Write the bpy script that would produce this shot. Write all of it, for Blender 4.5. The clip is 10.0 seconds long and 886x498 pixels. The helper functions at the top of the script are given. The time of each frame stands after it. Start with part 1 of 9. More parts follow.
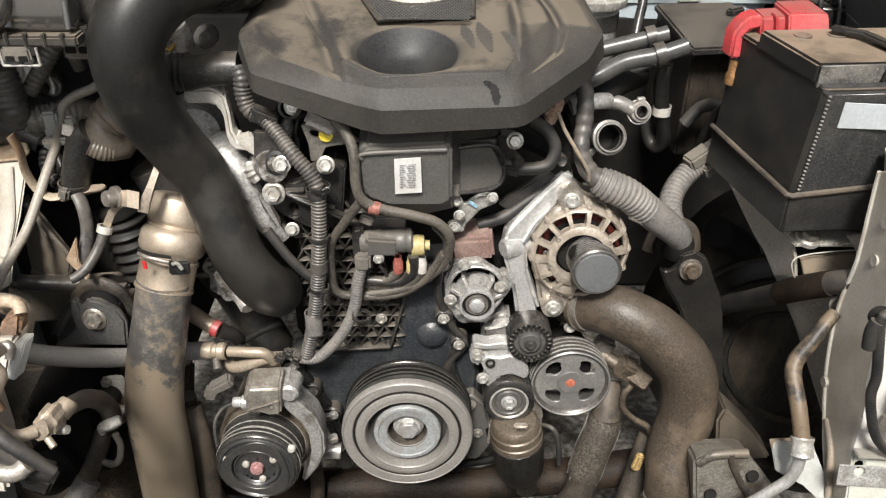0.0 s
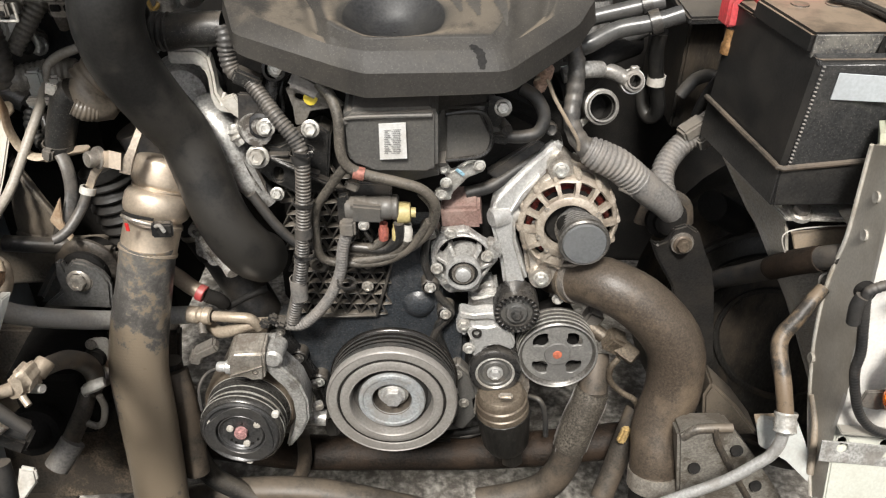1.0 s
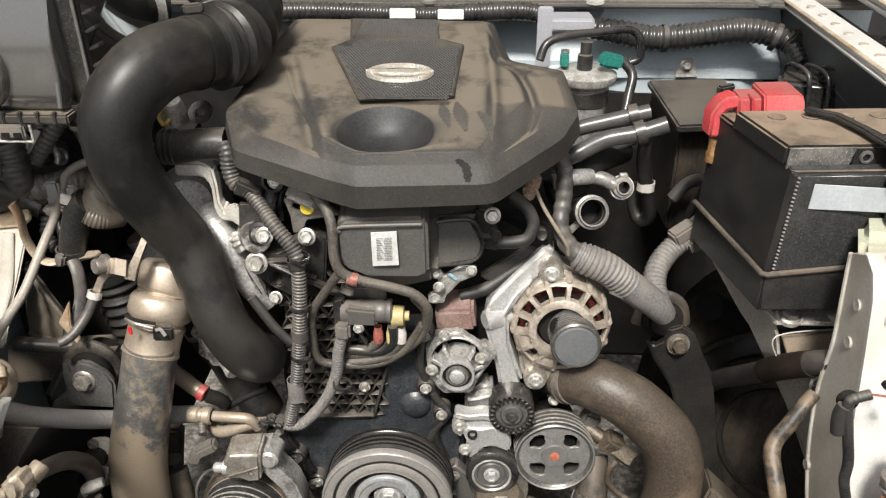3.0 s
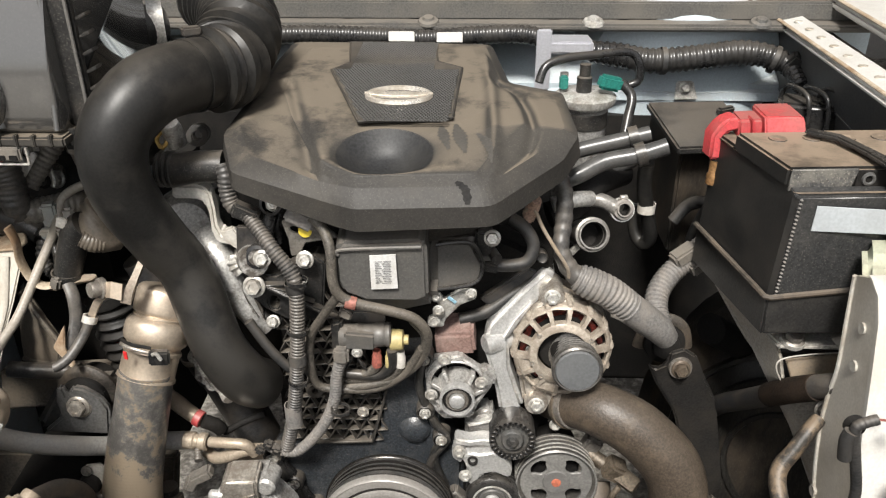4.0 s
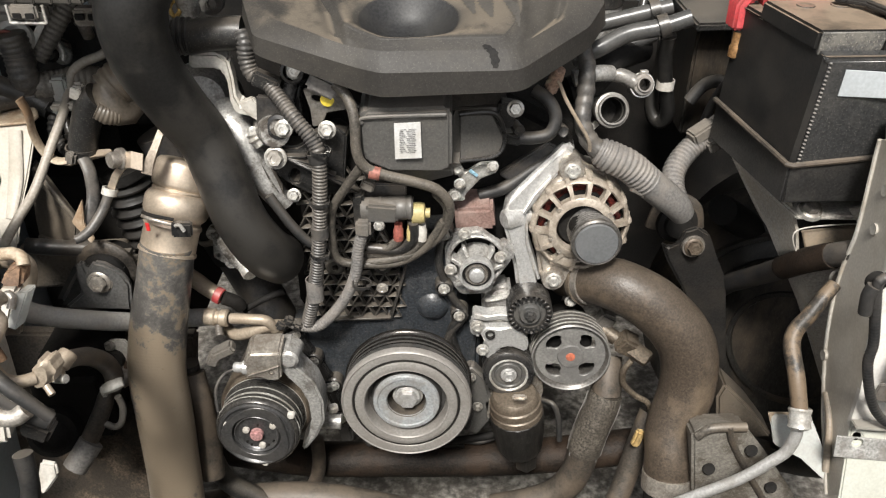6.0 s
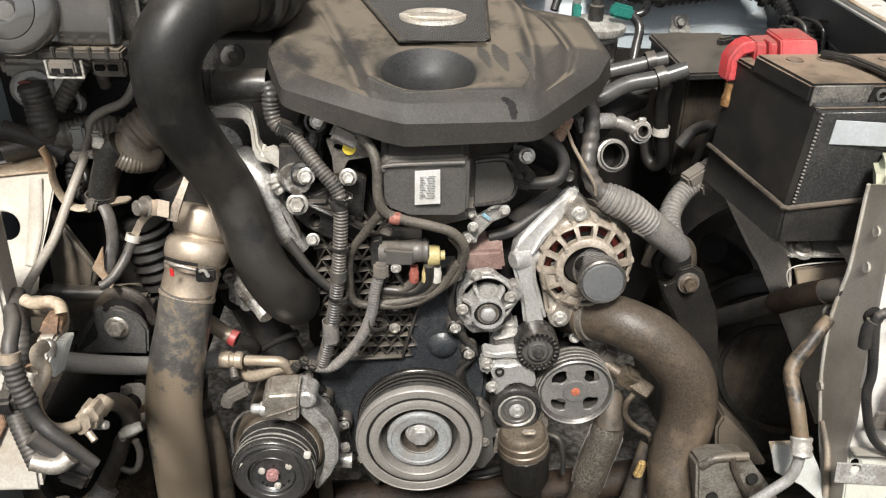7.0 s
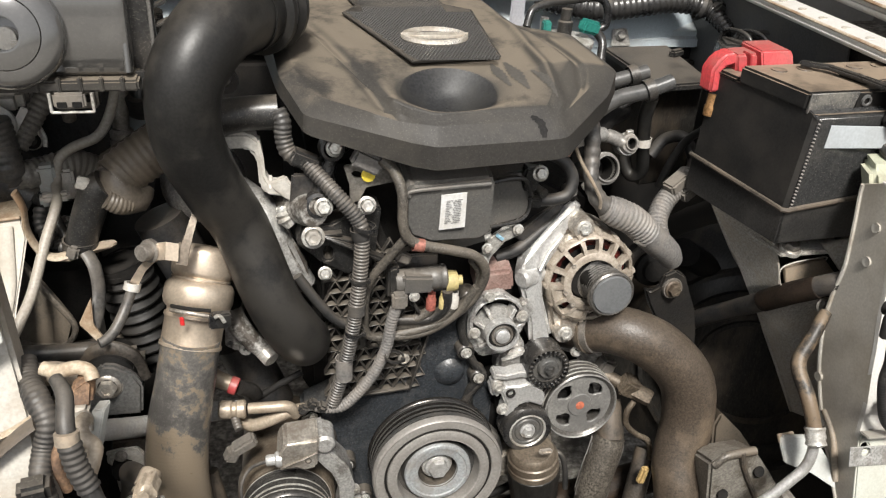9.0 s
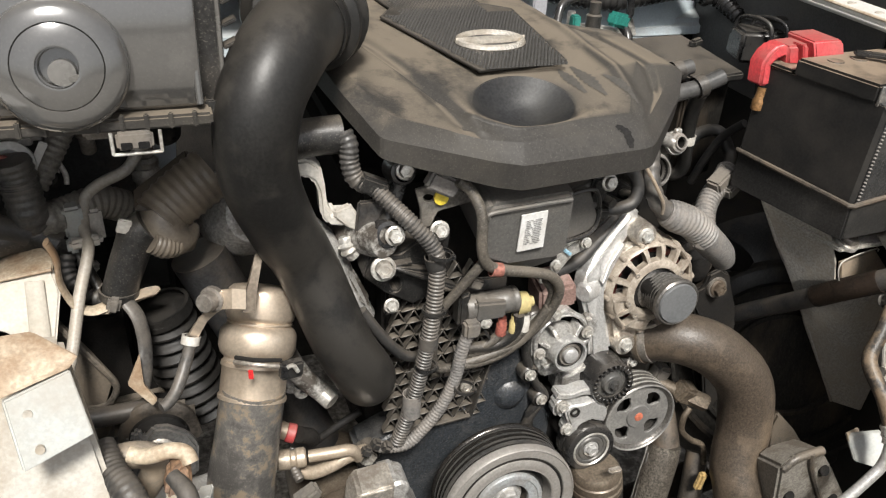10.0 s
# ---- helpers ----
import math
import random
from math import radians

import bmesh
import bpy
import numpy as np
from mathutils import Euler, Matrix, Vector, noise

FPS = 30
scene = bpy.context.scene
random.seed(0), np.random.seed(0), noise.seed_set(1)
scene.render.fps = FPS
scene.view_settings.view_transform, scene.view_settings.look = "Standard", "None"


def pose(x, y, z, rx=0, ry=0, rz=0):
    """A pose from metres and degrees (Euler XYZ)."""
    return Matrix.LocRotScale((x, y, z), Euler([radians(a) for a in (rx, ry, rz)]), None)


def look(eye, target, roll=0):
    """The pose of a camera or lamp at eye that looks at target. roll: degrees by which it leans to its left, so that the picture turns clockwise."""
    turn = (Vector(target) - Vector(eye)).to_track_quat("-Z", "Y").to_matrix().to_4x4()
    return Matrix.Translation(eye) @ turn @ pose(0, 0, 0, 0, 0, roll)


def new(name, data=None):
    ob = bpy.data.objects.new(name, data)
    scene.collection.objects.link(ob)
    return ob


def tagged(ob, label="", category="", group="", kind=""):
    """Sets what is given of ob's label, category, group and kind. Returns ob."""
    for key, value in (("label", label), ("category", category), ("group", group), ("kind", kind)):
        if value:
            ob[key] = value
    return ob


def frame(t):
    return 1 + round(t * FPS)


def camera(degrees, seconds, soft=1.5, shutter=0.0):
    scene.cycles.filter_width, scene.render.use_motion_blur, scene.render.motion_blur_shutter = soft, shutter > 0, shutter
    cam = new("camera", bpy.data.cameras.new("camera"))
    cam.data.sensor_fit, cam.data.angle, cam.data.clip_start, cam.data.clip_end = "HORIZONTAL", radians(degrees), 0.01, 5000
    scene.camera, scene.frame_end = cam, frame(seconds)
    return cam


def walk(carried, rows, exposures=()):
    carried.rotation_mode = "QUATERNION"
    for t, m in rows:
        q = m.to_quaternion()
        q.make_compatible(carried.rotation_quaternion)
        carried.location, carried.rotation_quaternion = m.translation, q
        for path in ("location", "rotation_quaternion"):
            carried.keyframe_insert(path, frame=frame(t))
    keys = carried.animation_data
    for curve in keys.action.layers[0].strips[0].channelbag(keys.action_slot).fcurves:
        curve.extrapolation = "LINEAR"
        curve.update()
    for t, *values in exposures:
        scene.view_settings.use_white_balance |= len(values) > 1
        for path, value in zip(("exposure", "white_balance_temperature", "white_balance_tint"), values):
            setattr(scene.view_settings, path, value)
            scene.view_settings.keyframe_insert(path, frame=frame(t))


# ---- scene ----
from mathutils.bvhtree import BVHTree

cam = camera(58.7, 10.0, soft=1.25)
PATH = [
    (0, (-0.008, -0.006, 1.3), (0.01, 1.656, 0.189), 0.4),
    (0.5, (0.01, -0.006, 1.287), (0.006, 1.624, 0.128), 0.8),
    (1, (0.017, -0.003, 1.289), (0.017, 1.622, 0.125), 1.1),
    (1.5, (0.026, 0.002, 1.291), (0.013, 1.647, 0.154), 1.2),
    (2, (0.036, 0.002, 1.298), (0.002, 1.669, 0.194), 1.2),
    (2.5, (0.047, -0.006, 1.304), (-0.01, 1.696, 0.255), 0.6),
    (3, (0.058, -0.01, 1.322), (-0.017, 1.728, 0.336), -0.2),
    (3.2, (0.062, -0.005, 1.324), (-0.024, 1.746, 0.361), -0.6),
    (4.3, (0.05, -0.002, 1.315), (-0.015, 1.764, 0.379), -0.1),
    (4.5, (0.043, -0.005, 1.312), (-0.015, 1.753, 0.36), -0.1),
    (5, (0.024, -0.027, 1.292), (-0.026, 1.706, 0.294), 0.2),
    (5.5, (0.016, -0.032, 1.272), (-0.023, 1.652, 0.193), 0.4),
    (5.7, (0.014, -0.03, 1.265), (-0.017, 1.636, 0.158), 0.4),
    (6.8, (-0.027, -0.052, 1.293), (-0.009, 1.643, 0.231), 1.2),
    (7, (-0.055, -0.056, 1.296), (0.024, 1.654, 0.262), 1.6),
    (7.5, (-0.15, -0.064, 1.309), (0.14, 1.644, 0.309), 2.3),
    (8, (-0.23, -0.073, 1.307), (0.198, 1.616, 0.327), 4.0),
    (8.5, (-0.248, -0.067, 1.304), (0.216, 1.619, 0.334), 5.1),
    (9, (-0.239, -0.001, 1.284), (0.202, 1.681, 0.296), 3.7),
    (9.5, (-0.227, 0.082, 1.285), (0.224, 1.751, 0.279), 1.9),
    (10, (-0.369, 0.12, 1.28), (0.25, 1.728, 0.264), 3.4),
]
walk(cam, [(t, look(eye, target, roll)) for t, eye, target, roll in PATH],
     exposures=[(0.0, 0.35), (10.0, 0.35)])

# ---- light: daylight from ahead of the car and above ----
world = bpy.data.worlds.new("daylight")
scene.world = world
world.use_nodes = True
wn = world.node_tree.nodes
sky = wn.new("ShaderNodeTexSky")
sky.sky_type, sky.sun_disc = "NISHITA", False
sky.sun_elevation, sky.sun_rotation = radians(54), radians(190.6)
sky.air_density, sky.dust_density = 1.0, 3.0
soften = wn.new("ShaderNodeHueSaturation")
soften.inputs["Saturation"].default_value = 0.25
world.node_tree.links.new(sky.outputs[0], soften.inputs["Color"])
world.node_tree.links.new(soften.outputs[0], wn["Background"].inputs[0])
wn["Background"].inputs[1].default_value = 0.108
sun = new("sun", bpy.data.lights.new("sun", "SUN"))
sun.data.energy, sun.data.angle, sun.data.color = 5.0, radians(12), (1.0, 0.965, 0.905)
sun.matrix_world = look((-0.45, -1.60, 4.15), (0, 0.8, 0.8))


# ---- materials ----
def mat(name, base, rough=0.5, metal=0.0, vary=0.25, scale=60.0, bump=0.15, second=None, amount=0.35, dust=None, dusty=0.0,
        coat=0.0, fine=330.0, shine=0.5, flat=(0.2, 0.95), edge=(0.44, 0.60), dedge=(0.30, 0.52), specks=0.0, stretch=None, mud=None):
    """A worn surface: base colour with two scales of variation, a second colour in patches, dust that settles from above."""
    m = bpy.data.materials.new(name)
    m.use_nodes = True
    nt = m.node_tree
    nd, ln = nt.nodes, nt.links
    bs = nd["Principled BSDF"]
    geo = nd.new("ShaderNodeTexCoord")
    big = nd.new("ShaderNodeTexNoise")
    big.inputs["Scale"].default_value, big.inputs["Detail"].default_value, big.inputs["Roughness"].default_value = scale * 0.3, 9, 0.72
    small = nd.new("ShaderNodeTexNoise")
    small.inputs["Scale"].default_value, small.inputs["Detail"].default_value = fine, 7
    info = nd.new("ShaderNodeObjectInfo")
    shift = nd.new("ShaderNodeVectorMath")
    shift.operation = "ADD"
    if stretch:
        squash = nd.new("ShaderNodeMapping")
        squash.inputs["Scale"].default_value = stretch
        ln.new(geo.outputs["Object"], squash.inputs["Vector"])
        ln.new(squash.outputs[0], shift.inputs[0])
    else:
        ln.new(geo.outputs["Object"], shift.inputs[0])
    ln.new(info.outputs["Random"], shift.inputs[1])
    ln.new(shift.outputs[0], big.inputs["Vector"])
    ln.new(shift.outputs[0], small.inputs["Vector"])

    def ramp(src, lo, hi):
        r = nd.new("ShaderNodeMapRange")
        r.inputs["From Min"].default_value, r.inputs["From Max"].default_value = lo, hi
        ln.new(src, r.inputs["Value"])
        return r.outputs[0]

    def mix(fac, a, b):
        x = nd.new("ShaderNodeMix")
        x.data_type = "RGBA"
        if isinstance(fac, float):
            x.inputs["Factor"].default_value = fac
        else:
            ln.new(fac, x.inputs["Factor"])
        for key, v in ((6, a), (7, b)):
            if isinstance(v, tuple):
                x.inputs[key].default_value = (*v, 1)
            else:
                ln.new(v, x.inputs[key])
        return x.outputs[2]

    vary = min(0.6, vary * 1.35)
    dark = tuple(c * (1 - vary) for c in base)
    light = tuple(min(1, c * (1 + vary)) for c in base)
    col = mix(ramp(small.outputs["Fac"], 0.36, 0.64), dark, light)
    big2 = ramp(big.outputs["Fac"], *edge)
    if second:
        mul = nd.new("ShaderNodeMath")
        mul.operation = "MULTIPLY"
        ln.new(big2, mul.inputs[0])
        mul.inputs[1].default_value = amount * 1.6
        mul.use_clamp = True
        col = mix(mul.outputs[0], col, second)
    if dust:
        nz = nd.new("ShaderNodeNewGeometry")
        sep = nd.new("ShaderNodeSeparateXYZ")
        ln.new(nz.outputs["Normal"], sep.inputs[0])
        up = ramp(sep.outputs["Z"], *flat)
        cover = nd.new("ShaderNodeMath")
        cover.operation = "MULTIPLY"
        ln.new(up, cover.inputs[0])
        ln.new(ramp(big.outputs["Fac"], *dedge), cover.inputs[1])
        amt = nd.new("ShaderNodeMath")
        amt.operation = "MULTIPLY"
        ln.new(cover.outputs[0], amt.inputs[0])
        amt.inputs[1].default_value = dusty
        col = mix(amt.outputs[0], col, dust)
    if specks:
        grit = nd.new("ShaderNodeTexNoise")
        grit.inputs["Scale"].default_value, grit.inputs["Detail"].default_value = 620.0, 2
        ln.new(shift.outputs[0], grit.inputs["Vector"])
        thin = nd.new("ShaderNodeMath")
        thin.operation = "MULTIPLY"
        ln.new(ramp(grit.outputs["Fac"], 0.60, 0.68), thin.inputs[0])
        thin.inputs[1].default_value = specks
        col = mix(thin.outputs[0], col, (0.34, 0.31, 0.265))
    if mud:
        tint, top, foot = mud
        lie = nd.new("ShaderNodeNewGeometry")
        axes = nd.new("ShaderNodeSeparateXYZ")
        ln.new(lie.outputs["Position"], axes.inputs[0])
        cake = nd.new("ShaderNodeMath")
        cake.operation = "ADD"
        ln.new(ramp(axes.outputs["Z"], top, foot), cake.inputs[0])
        ln.new(ramp(big.outputs["Fac"], 0.60, 0.40), cake.inputs[1])
        col = mix(ramp(cake.outputs[0], 0.86, 1.02), col, tint)
    ln.new(col, bs.inputs["Base Color"])
    rr = nd.new("ShaderNodeMapRange")
    rr.inputs["To Min"].default_value, rr.inputs["To Max"].default_value = max(0.05, rough - 0.12), min(1, rough + 0.15)
    ln.new(big.outputs["Fac"], rr.inputs["Value"])
    ln.new(rr.outputs[0], bs.inputs["Roughness"])
    bs.inputs["Metallic"].default_value = metal
    bs.inputs["Coat Weight"].default_value = coat
    bs.inputs["Specular IOR Level"].default_value = shine
    if bump:
        both = nd.new("ShaderNodeMath")
        both.operation = "ADD"
        ln.new(small.outputs["Fac"], both.inputs[0])
        ln.new(big.outputs["Fac"], both.inputs[1])
        b = nd.new("ShaderNodeBump")
        b.inputs["Strength"].default_value, b.inputs["Distance"].default_value = bump, 0.002
        ln.new(both.outputs[0], b.inputs["Height"])
        ln.new(b.outputs[0], bs.inputs["Normal"])
    return m


DUST = (0.24, 0.205, 0.165)
M_COVER = mat("dusty black cover plastic", (0.036, 0.0335, 0.0305), 0.55, 0, 0.10, 30, 0.03, (0.054, 0.049, 0.042), 0.5, (0.160, 0.134, 0.103), 0.92, flat=(0.90, 0.999), shine=0.24, dedge=(0.38, 0.50), specks=0.08)
M_PLASTIC = mat("black plastic", (0.019, 0.0187, 0.0183), 0.33, 0, 0.3, 60, 0.10, (0.055, 0.048, 0.041), 0.34, DUST, 0.30, edge=(0.48, 0.60), specks=0.2)
M_GLOSS = mat("satin black plastic", (0.016, 0.016, 0.0165), 0.26, 0, 0.25, 50, 0.05, (0.045, 0.042, 0.038), 0.35, DUST, 0.12)
M_RUBBER = mat("black rubber hose", (0.012, 0.0116, 0.011), 0.42, 0, 0.2, 30, 0.06, (0.034, 0.031, 0.027), 0.42, DUST, 0.08, shine=0.36, edge=(0.47, 0.56))
M_DIRTY = mat("dusty brown rubber", (0.040, 0.034, 0.028), 0.50, 0, 0.3, 60, 0.2, (0.105, 0.080, 0.058), 0.5, DUST, 0.22)
M_LEFTHOSE = mat("muddy rubber hose", (0.120, 0.113, 0.104), 0.30, 0, 0.10, 30, 0.14, (0.052, 0.049, 0.046), 0.55, DUST, 0.1, edge=(0.47, 0.54), specks=0.15, mud=((0.200, 0.160, 0.115), 0.84, 0.40))
M_RIGHTHOSE = mat("mud stained rubber hose", (0.056, 0.043, 0.032), 0.44, 0, 0.22, 46, 0.25, (0.150, 0.112, 0.076), 0.40, DUST, 0.12, shine=0.45, edge=(0.50, 0.66), specks=0.08)
M_ACHOSE = mat("mud caked black rubber", (0.030, 0.026, 0.022), 0.45, 0, 0.3, 80, 0.25, (0.150, 0.108, 0.070), 0.6, DUST, 0.15, shine=0.4, edge=(0.46, 0.54))
M_LOOM = mat("dusty corrugated loom", (0.050, 0.048, 0.046), 0.42, 0, 0.25, 90, 0.1, (0.115, 0.102, 0.088), 0.45, DUST, 0.25)
M_LOOMGREY = mat("grey dusty conduit", (0.15, 0.143, 0.135), 0.55, 0, 0.2, 90, 0.1, (0.23, 0.205, 0.18), 0.4, DUST, 0.15)
M_CABLE = mat("black cable sleeve", (0.02, 0.02, 0.02), 0.5, 0, 0.2, 90, 0.1, (0.05, 0.045, 0.04), 0.3, DUST, 0.3)
M_SLEEVE = mat("dusty braided sleeve cloth", (0.062, 0.055, 0.046), 0.5, 0, 0.35, 90, 0.25, (0.105, 0.090, 0.072), 0.45, DUST, 0.3, specks=0.25)
M_LATTICE = mat("dusty black ribbed plastic", (0.034, 0.032, 0.029), 0.45, 0, 0.3, 60, 0.1, (0.082, 0.072, 0.060), 0.5, DUST, 0.4)
# white label; the blue-grey tint is sky reflection put into its colour
M_LABEL = mat("white label tinted for sky", (0.40, 0.425, 0.44), 0.4, 0, 0.05, 60, 0.02, (0.33, 0.34, 0.345), 0.4)
M_BRACKET = mat("dusty grey bracket steel", (0.38, 0.362, 0.33), 0.42, 0.15, 0.2, 40, 0.12, (0.36, 0.315, 0.25), 0.45, DUST, 0.3)
M_HEATER = mat("grey glossy heater rubber", (0.055, 0.054, 0.052), 0.30, 0, 0.15, 40, 0.05, (0.10, 0.095, 0.088), 0.4)
M_PALEGREEN = mat("pale green white paint", (0.54, 0.55, 0.49), 0.45, 0, 0.05, 12, 0.03, (0.42, 0.40, 0.34), 0.35)
M_ALU = mat("cast aluminium", (0.48, 0.468, 0.445), 0.36, 0.5, 0.18, 130, 0.28, (0.15, 0.13, 0.11), 0.45, DUST, 0.1, edge=(0.50, 0.62))
M_BRIGHT = mat("clean cast aluminium", (0.58, 0.57, 0.55), 0.33, 0.55, 0.1, 90, 0.12, (0.36, 0.33, 0.295), 0.35, edge=(0.52, 0.62))
M_WARM = mat("dusty warm aluminium", (0.62, 0.575, 0.51), 0.34, 0.7, 0.16, 110, 0.18, (0.27, 0.22, 0.175), 0.45, DUST, 0.12)
M_STEEL = mat("zinc steel", (0.62, 0.605, 0.565), 0.30, 0.5, 0.15, 120, 0.1, (0.24, 0.20, 0.155), 0.4)
M_DAMPER = mat("grey painted pulley", (0.275, 0.260, 0.240), 0.42, 0.2, 0.10, 60, 0.10, (0.21, 0.19, 0.17), 0.35)
M_DAMPERDARK = mat("dark pulley steel", (0.060, 0.059, 0.057), 0.42, 0.4, 0.2, 60, 0.1, (0.11, 0.10, 0.09), 0.4)
M_BLACKSTEEL = mat("black painted steel", (0.030, 0.030, 0.031), 0.40, 0.1, 0.25, 50, 0.12, (0.09, 0.075, 0.06), 0.35, DUST, 0.3)
M_TIMING = mat("blue black timing cover paint", (0.030, 0.034, 0.039), 0.30, 0.1, 0.30, 110, 0.30, (0.075, 0.076, 0.077), 0.30, DUST, 0.12, edge=(0.52, 0.60), specks=0.2)
M_CLUTCH = mat("dark clutch steel", (0.085, 0.084, 0.084), 0.34, 0.6, 0.2, 60, 0.1, (0.14, 0.13, 0.12), 0.3)
M_BODY = mat("white body paint", (0.60, 0.585, 0.55), 0.32, 0, 0.05, 14, 0.02, (0.45, 0.40, 0.335), 0.4, DUST, 0.15, coat=0.3, edge=(0.50, 0.62))
M_BODYGREY = mat("pale grey primer", (0.34, 0.355, 0.34), 0.5, 0, 0.06, 25, 0.05, (0.29, 0.265, 0.225), 0.45, DUST, 0.3)
M_APRON = mat("pale blue grey paint", (0.47, 0.535, 0.57), 0.45, 0, 0.05, 20, 0.03, (0.42, 0.43, 0.42), 0.35, DUST, 0.3)
M_FRAME = mat("dirty chassis steel", (0.052, 0.045, 0.038), 0.55, 0.1, 0.3, 50, 0.3, (0.115, 0.088, 0.063), 0.45, DUST, 0.25)
M_RUST = mat("rusty steel", (0.20, 0.12, 0.07), 0.7, 0.2, 0.3, 80, 0.4, (0.09, 0.06, 0.045), 0.5)
# near-black: grimy parts, and shade put into the colour of gaps and cavities
M_DARK = mat("near-black grime and painted shade", (0.0075, 0.007, 0.0066), 0.7, 0, 0.3, 40, 0.3, (0.022, 0.019, 0.016), 0.4, shine=0.25)
M_RED = mat("red plastic", (0.42, 0.040, 0.045), 0.42, 0, 0.15, 60, 0.05, (0.30, 0.075, 0.07), 0.4, DUST, 0.3)
M_REDMARK = mat("red paint mark", (0.60, 0.03, 0.03), 0.45, 0, 0.15)
M_YELLOW = mat("yellow plastic", (0.75, 0.58, 0.06), 0.45, 0, 0.1)
M_PALEYELLOW = mat("pale yellow plastic", (0.46, 0.38, 0.17), 0.45, 0, 0.15, 60, 0.08, (0.33, 0.27, 0.13), 0.4)
M_COPPER = mat("varnished copper", (0.13, 0.022, 0.016), 0.35, 0.3, 0.5, 300, 0.4, (0.03, 0.012, 0.01), 0.5)
M_WHITE = mat("white sticker", (0.62, 0.615, 0.60), 0.45, 0, 0.06, 60, 0.02, (0.48, 0.45, 0.40), 0.35)
M_TEAL = mat("teal plastic", (0.02, 0.16, 0.13), 0.45, 0, 0.15)
M_BATTERY = mat("black battery case", (0.015, 0.0145, 0.014), 0.38, 0, 0.2, 40, 0.06, (0.036, 0.032, 0.028), 0.35, (0.24, 0.185, 0.135), 1.0)
M_CONCRETE = mat("rough stained ground", (0.30, 0.28, 0.25), 0.85, 0, 0.7, 60, 1.0, (0.10, 0.088, 0.074), 0.6, fine=70.0)
M_GREYFOIL = mat("grey battery label", (0.09, 0.09, 0.088), 0.35, 0.2, 0.1, 30, 0.05, (0.15, 0.14, 0.13), 0.4)
M_ORANGE = mat("orange lens", (0.95, 0.24, 0.015), 0.14, 0, 0.05, bump=0.0)
M_ORANGE.node_tree.nodes["Principled BSDF"].inputs["Transmission Weight"].default_value = 0.75
# tan-toned copy of the white paint: shade of side faces put into colour
M_POST = mat("body paint toned for shade", (0.50, 0.465, 0.405), 0.40, 0, 0.06, 14, 0.03, (0.33, 0.285, 0.22), 0.45, DUST, 0.2, edge=(0.44, 0.62))
M_LEG = mat("flaking grey chassis paint", (0.21, 0.195, 0.17), 0.5, 0.1, 0.2, 60, 0.2, (0.085, 0.070, 0.054), 0.55, DUST, 0.3, edge=(0.50, 0.58), specks=0.4)
M_PAD = mat("speckled bare zinc", (0.34, 0.335, 0.32), 0.5, 0.2, 0.25, 150, 0.15, (0.20, 0.185, 0.165), 0.5, specks=0.4)
M_TAN = mat("tan dusty ribbed rubber", (0.22, 0.185, 0.145), 0.55, 0, 0.12, 70, 0.1, (0.33, 0.255, 0.18), 0.45)
M_CONN = mat("grey connector plastic", (0.125, 0.115, 0.102), 0.45, 0, 0.15, 70, 0.08, (0.20, 0.172, 0.14), 0.35)
M_GROOVE = mat("worn belt track steel", (0.16, 0.15, 0.137), 0.30, 0.55, 0.25, 90, 0.1, (0.09, 0.083, 0.075), 0.4)
M_BLUEGREY = mat("blue grey damper paint", (0.36, 0.38, 0.39), 0.42, 0.25, 0.14, 70, 0.12, (0.27, 0.25, 0.225), 0.45)
M_GREEN = mat("pale green tank plastic", (0.42, 0.44, 0.33), 0.5, 0, 0.08, 40, 0.05, (0.36, 0.33, 0.25), 0.4, DUST, 0.3)
M_DULLRED = mat("dull red plastic", (0.26, 0.08, 0.06), 0.5)
M_BLOCKER = mat("light blocker grey", (0.22, 0.21, 0.20), 0.8, 0, 0.1, 6, 0.1, (0.16, 0.15, 0.14), 0.4)
M_BODYDIRT = mat("dusty white body paint", (0.43, 0.41, 0.37), 0.45, 0, 0.08, 22, 0.05, (0.28, 0.23, 0.165), 0.5, DUST, 0.35)
M_RUSTTOP = mat("rust stained flange", (0.42, 0.35, 0.26), 0.6, 0, 0.15, 30, 0.1, (0.22, 0.135, 0.075), 0.6)
M_WHITEGREY = mat("dusty pale plastic", (0.48, 0.46, 0.42), 0.5, 0, 0.1, 60, 0.06, (0.33, 0.29, 0.24), 0.4)
M_REFRIG = mat("pale grey rubber hose", (0.36, 0.35, 0.33), 0.45, 0, 0.12, 50, 0.08, (0.44, 0.40, 0.345), 0.4)
M_COUPLER = mat("satin champagne aluminium", (0.66, 0.555, 0.44), 0.36, 0.7, 0.06, 30, 0.05, (0.42, 0.32, 0.23), 0.4)
M_PLATE = mat("dusty pressed steel", (0.155, 0.145, 0.13), 0.38, 0.35, 0.22, 40, 0.12, (0.27, 0.24, 0.20), 0.45, DUST, 0.3)
M_STUD = mat("grey mesh plastic", (0.040, 0.038, 0.035), 0.5, 0, 0.2, 60, 0.05, shine=0.3)
M_LINER = mat("dark arch liner plastic", (0.015, 0.014, 0.0125), 0.42, 0, 0.3, 40, 0.15, (0.062, 0.048, 0.035), 0.5, shine=0.35, edge=(0.48, 0.62), stretch=(1.0, 1.0, 0.3), specks=0.06)
M_GOLD = mat("yellowed alloy line", (0.40, 0.335, 0.26), 0.42, 0.35, 0.12, 60, 0.12, (0.33, 0.26, 0.19), 0.45)
M_OCHRE = mat("ochre wire", (0.42, 0.27, 0.07), 0.5, 0, 0.1)


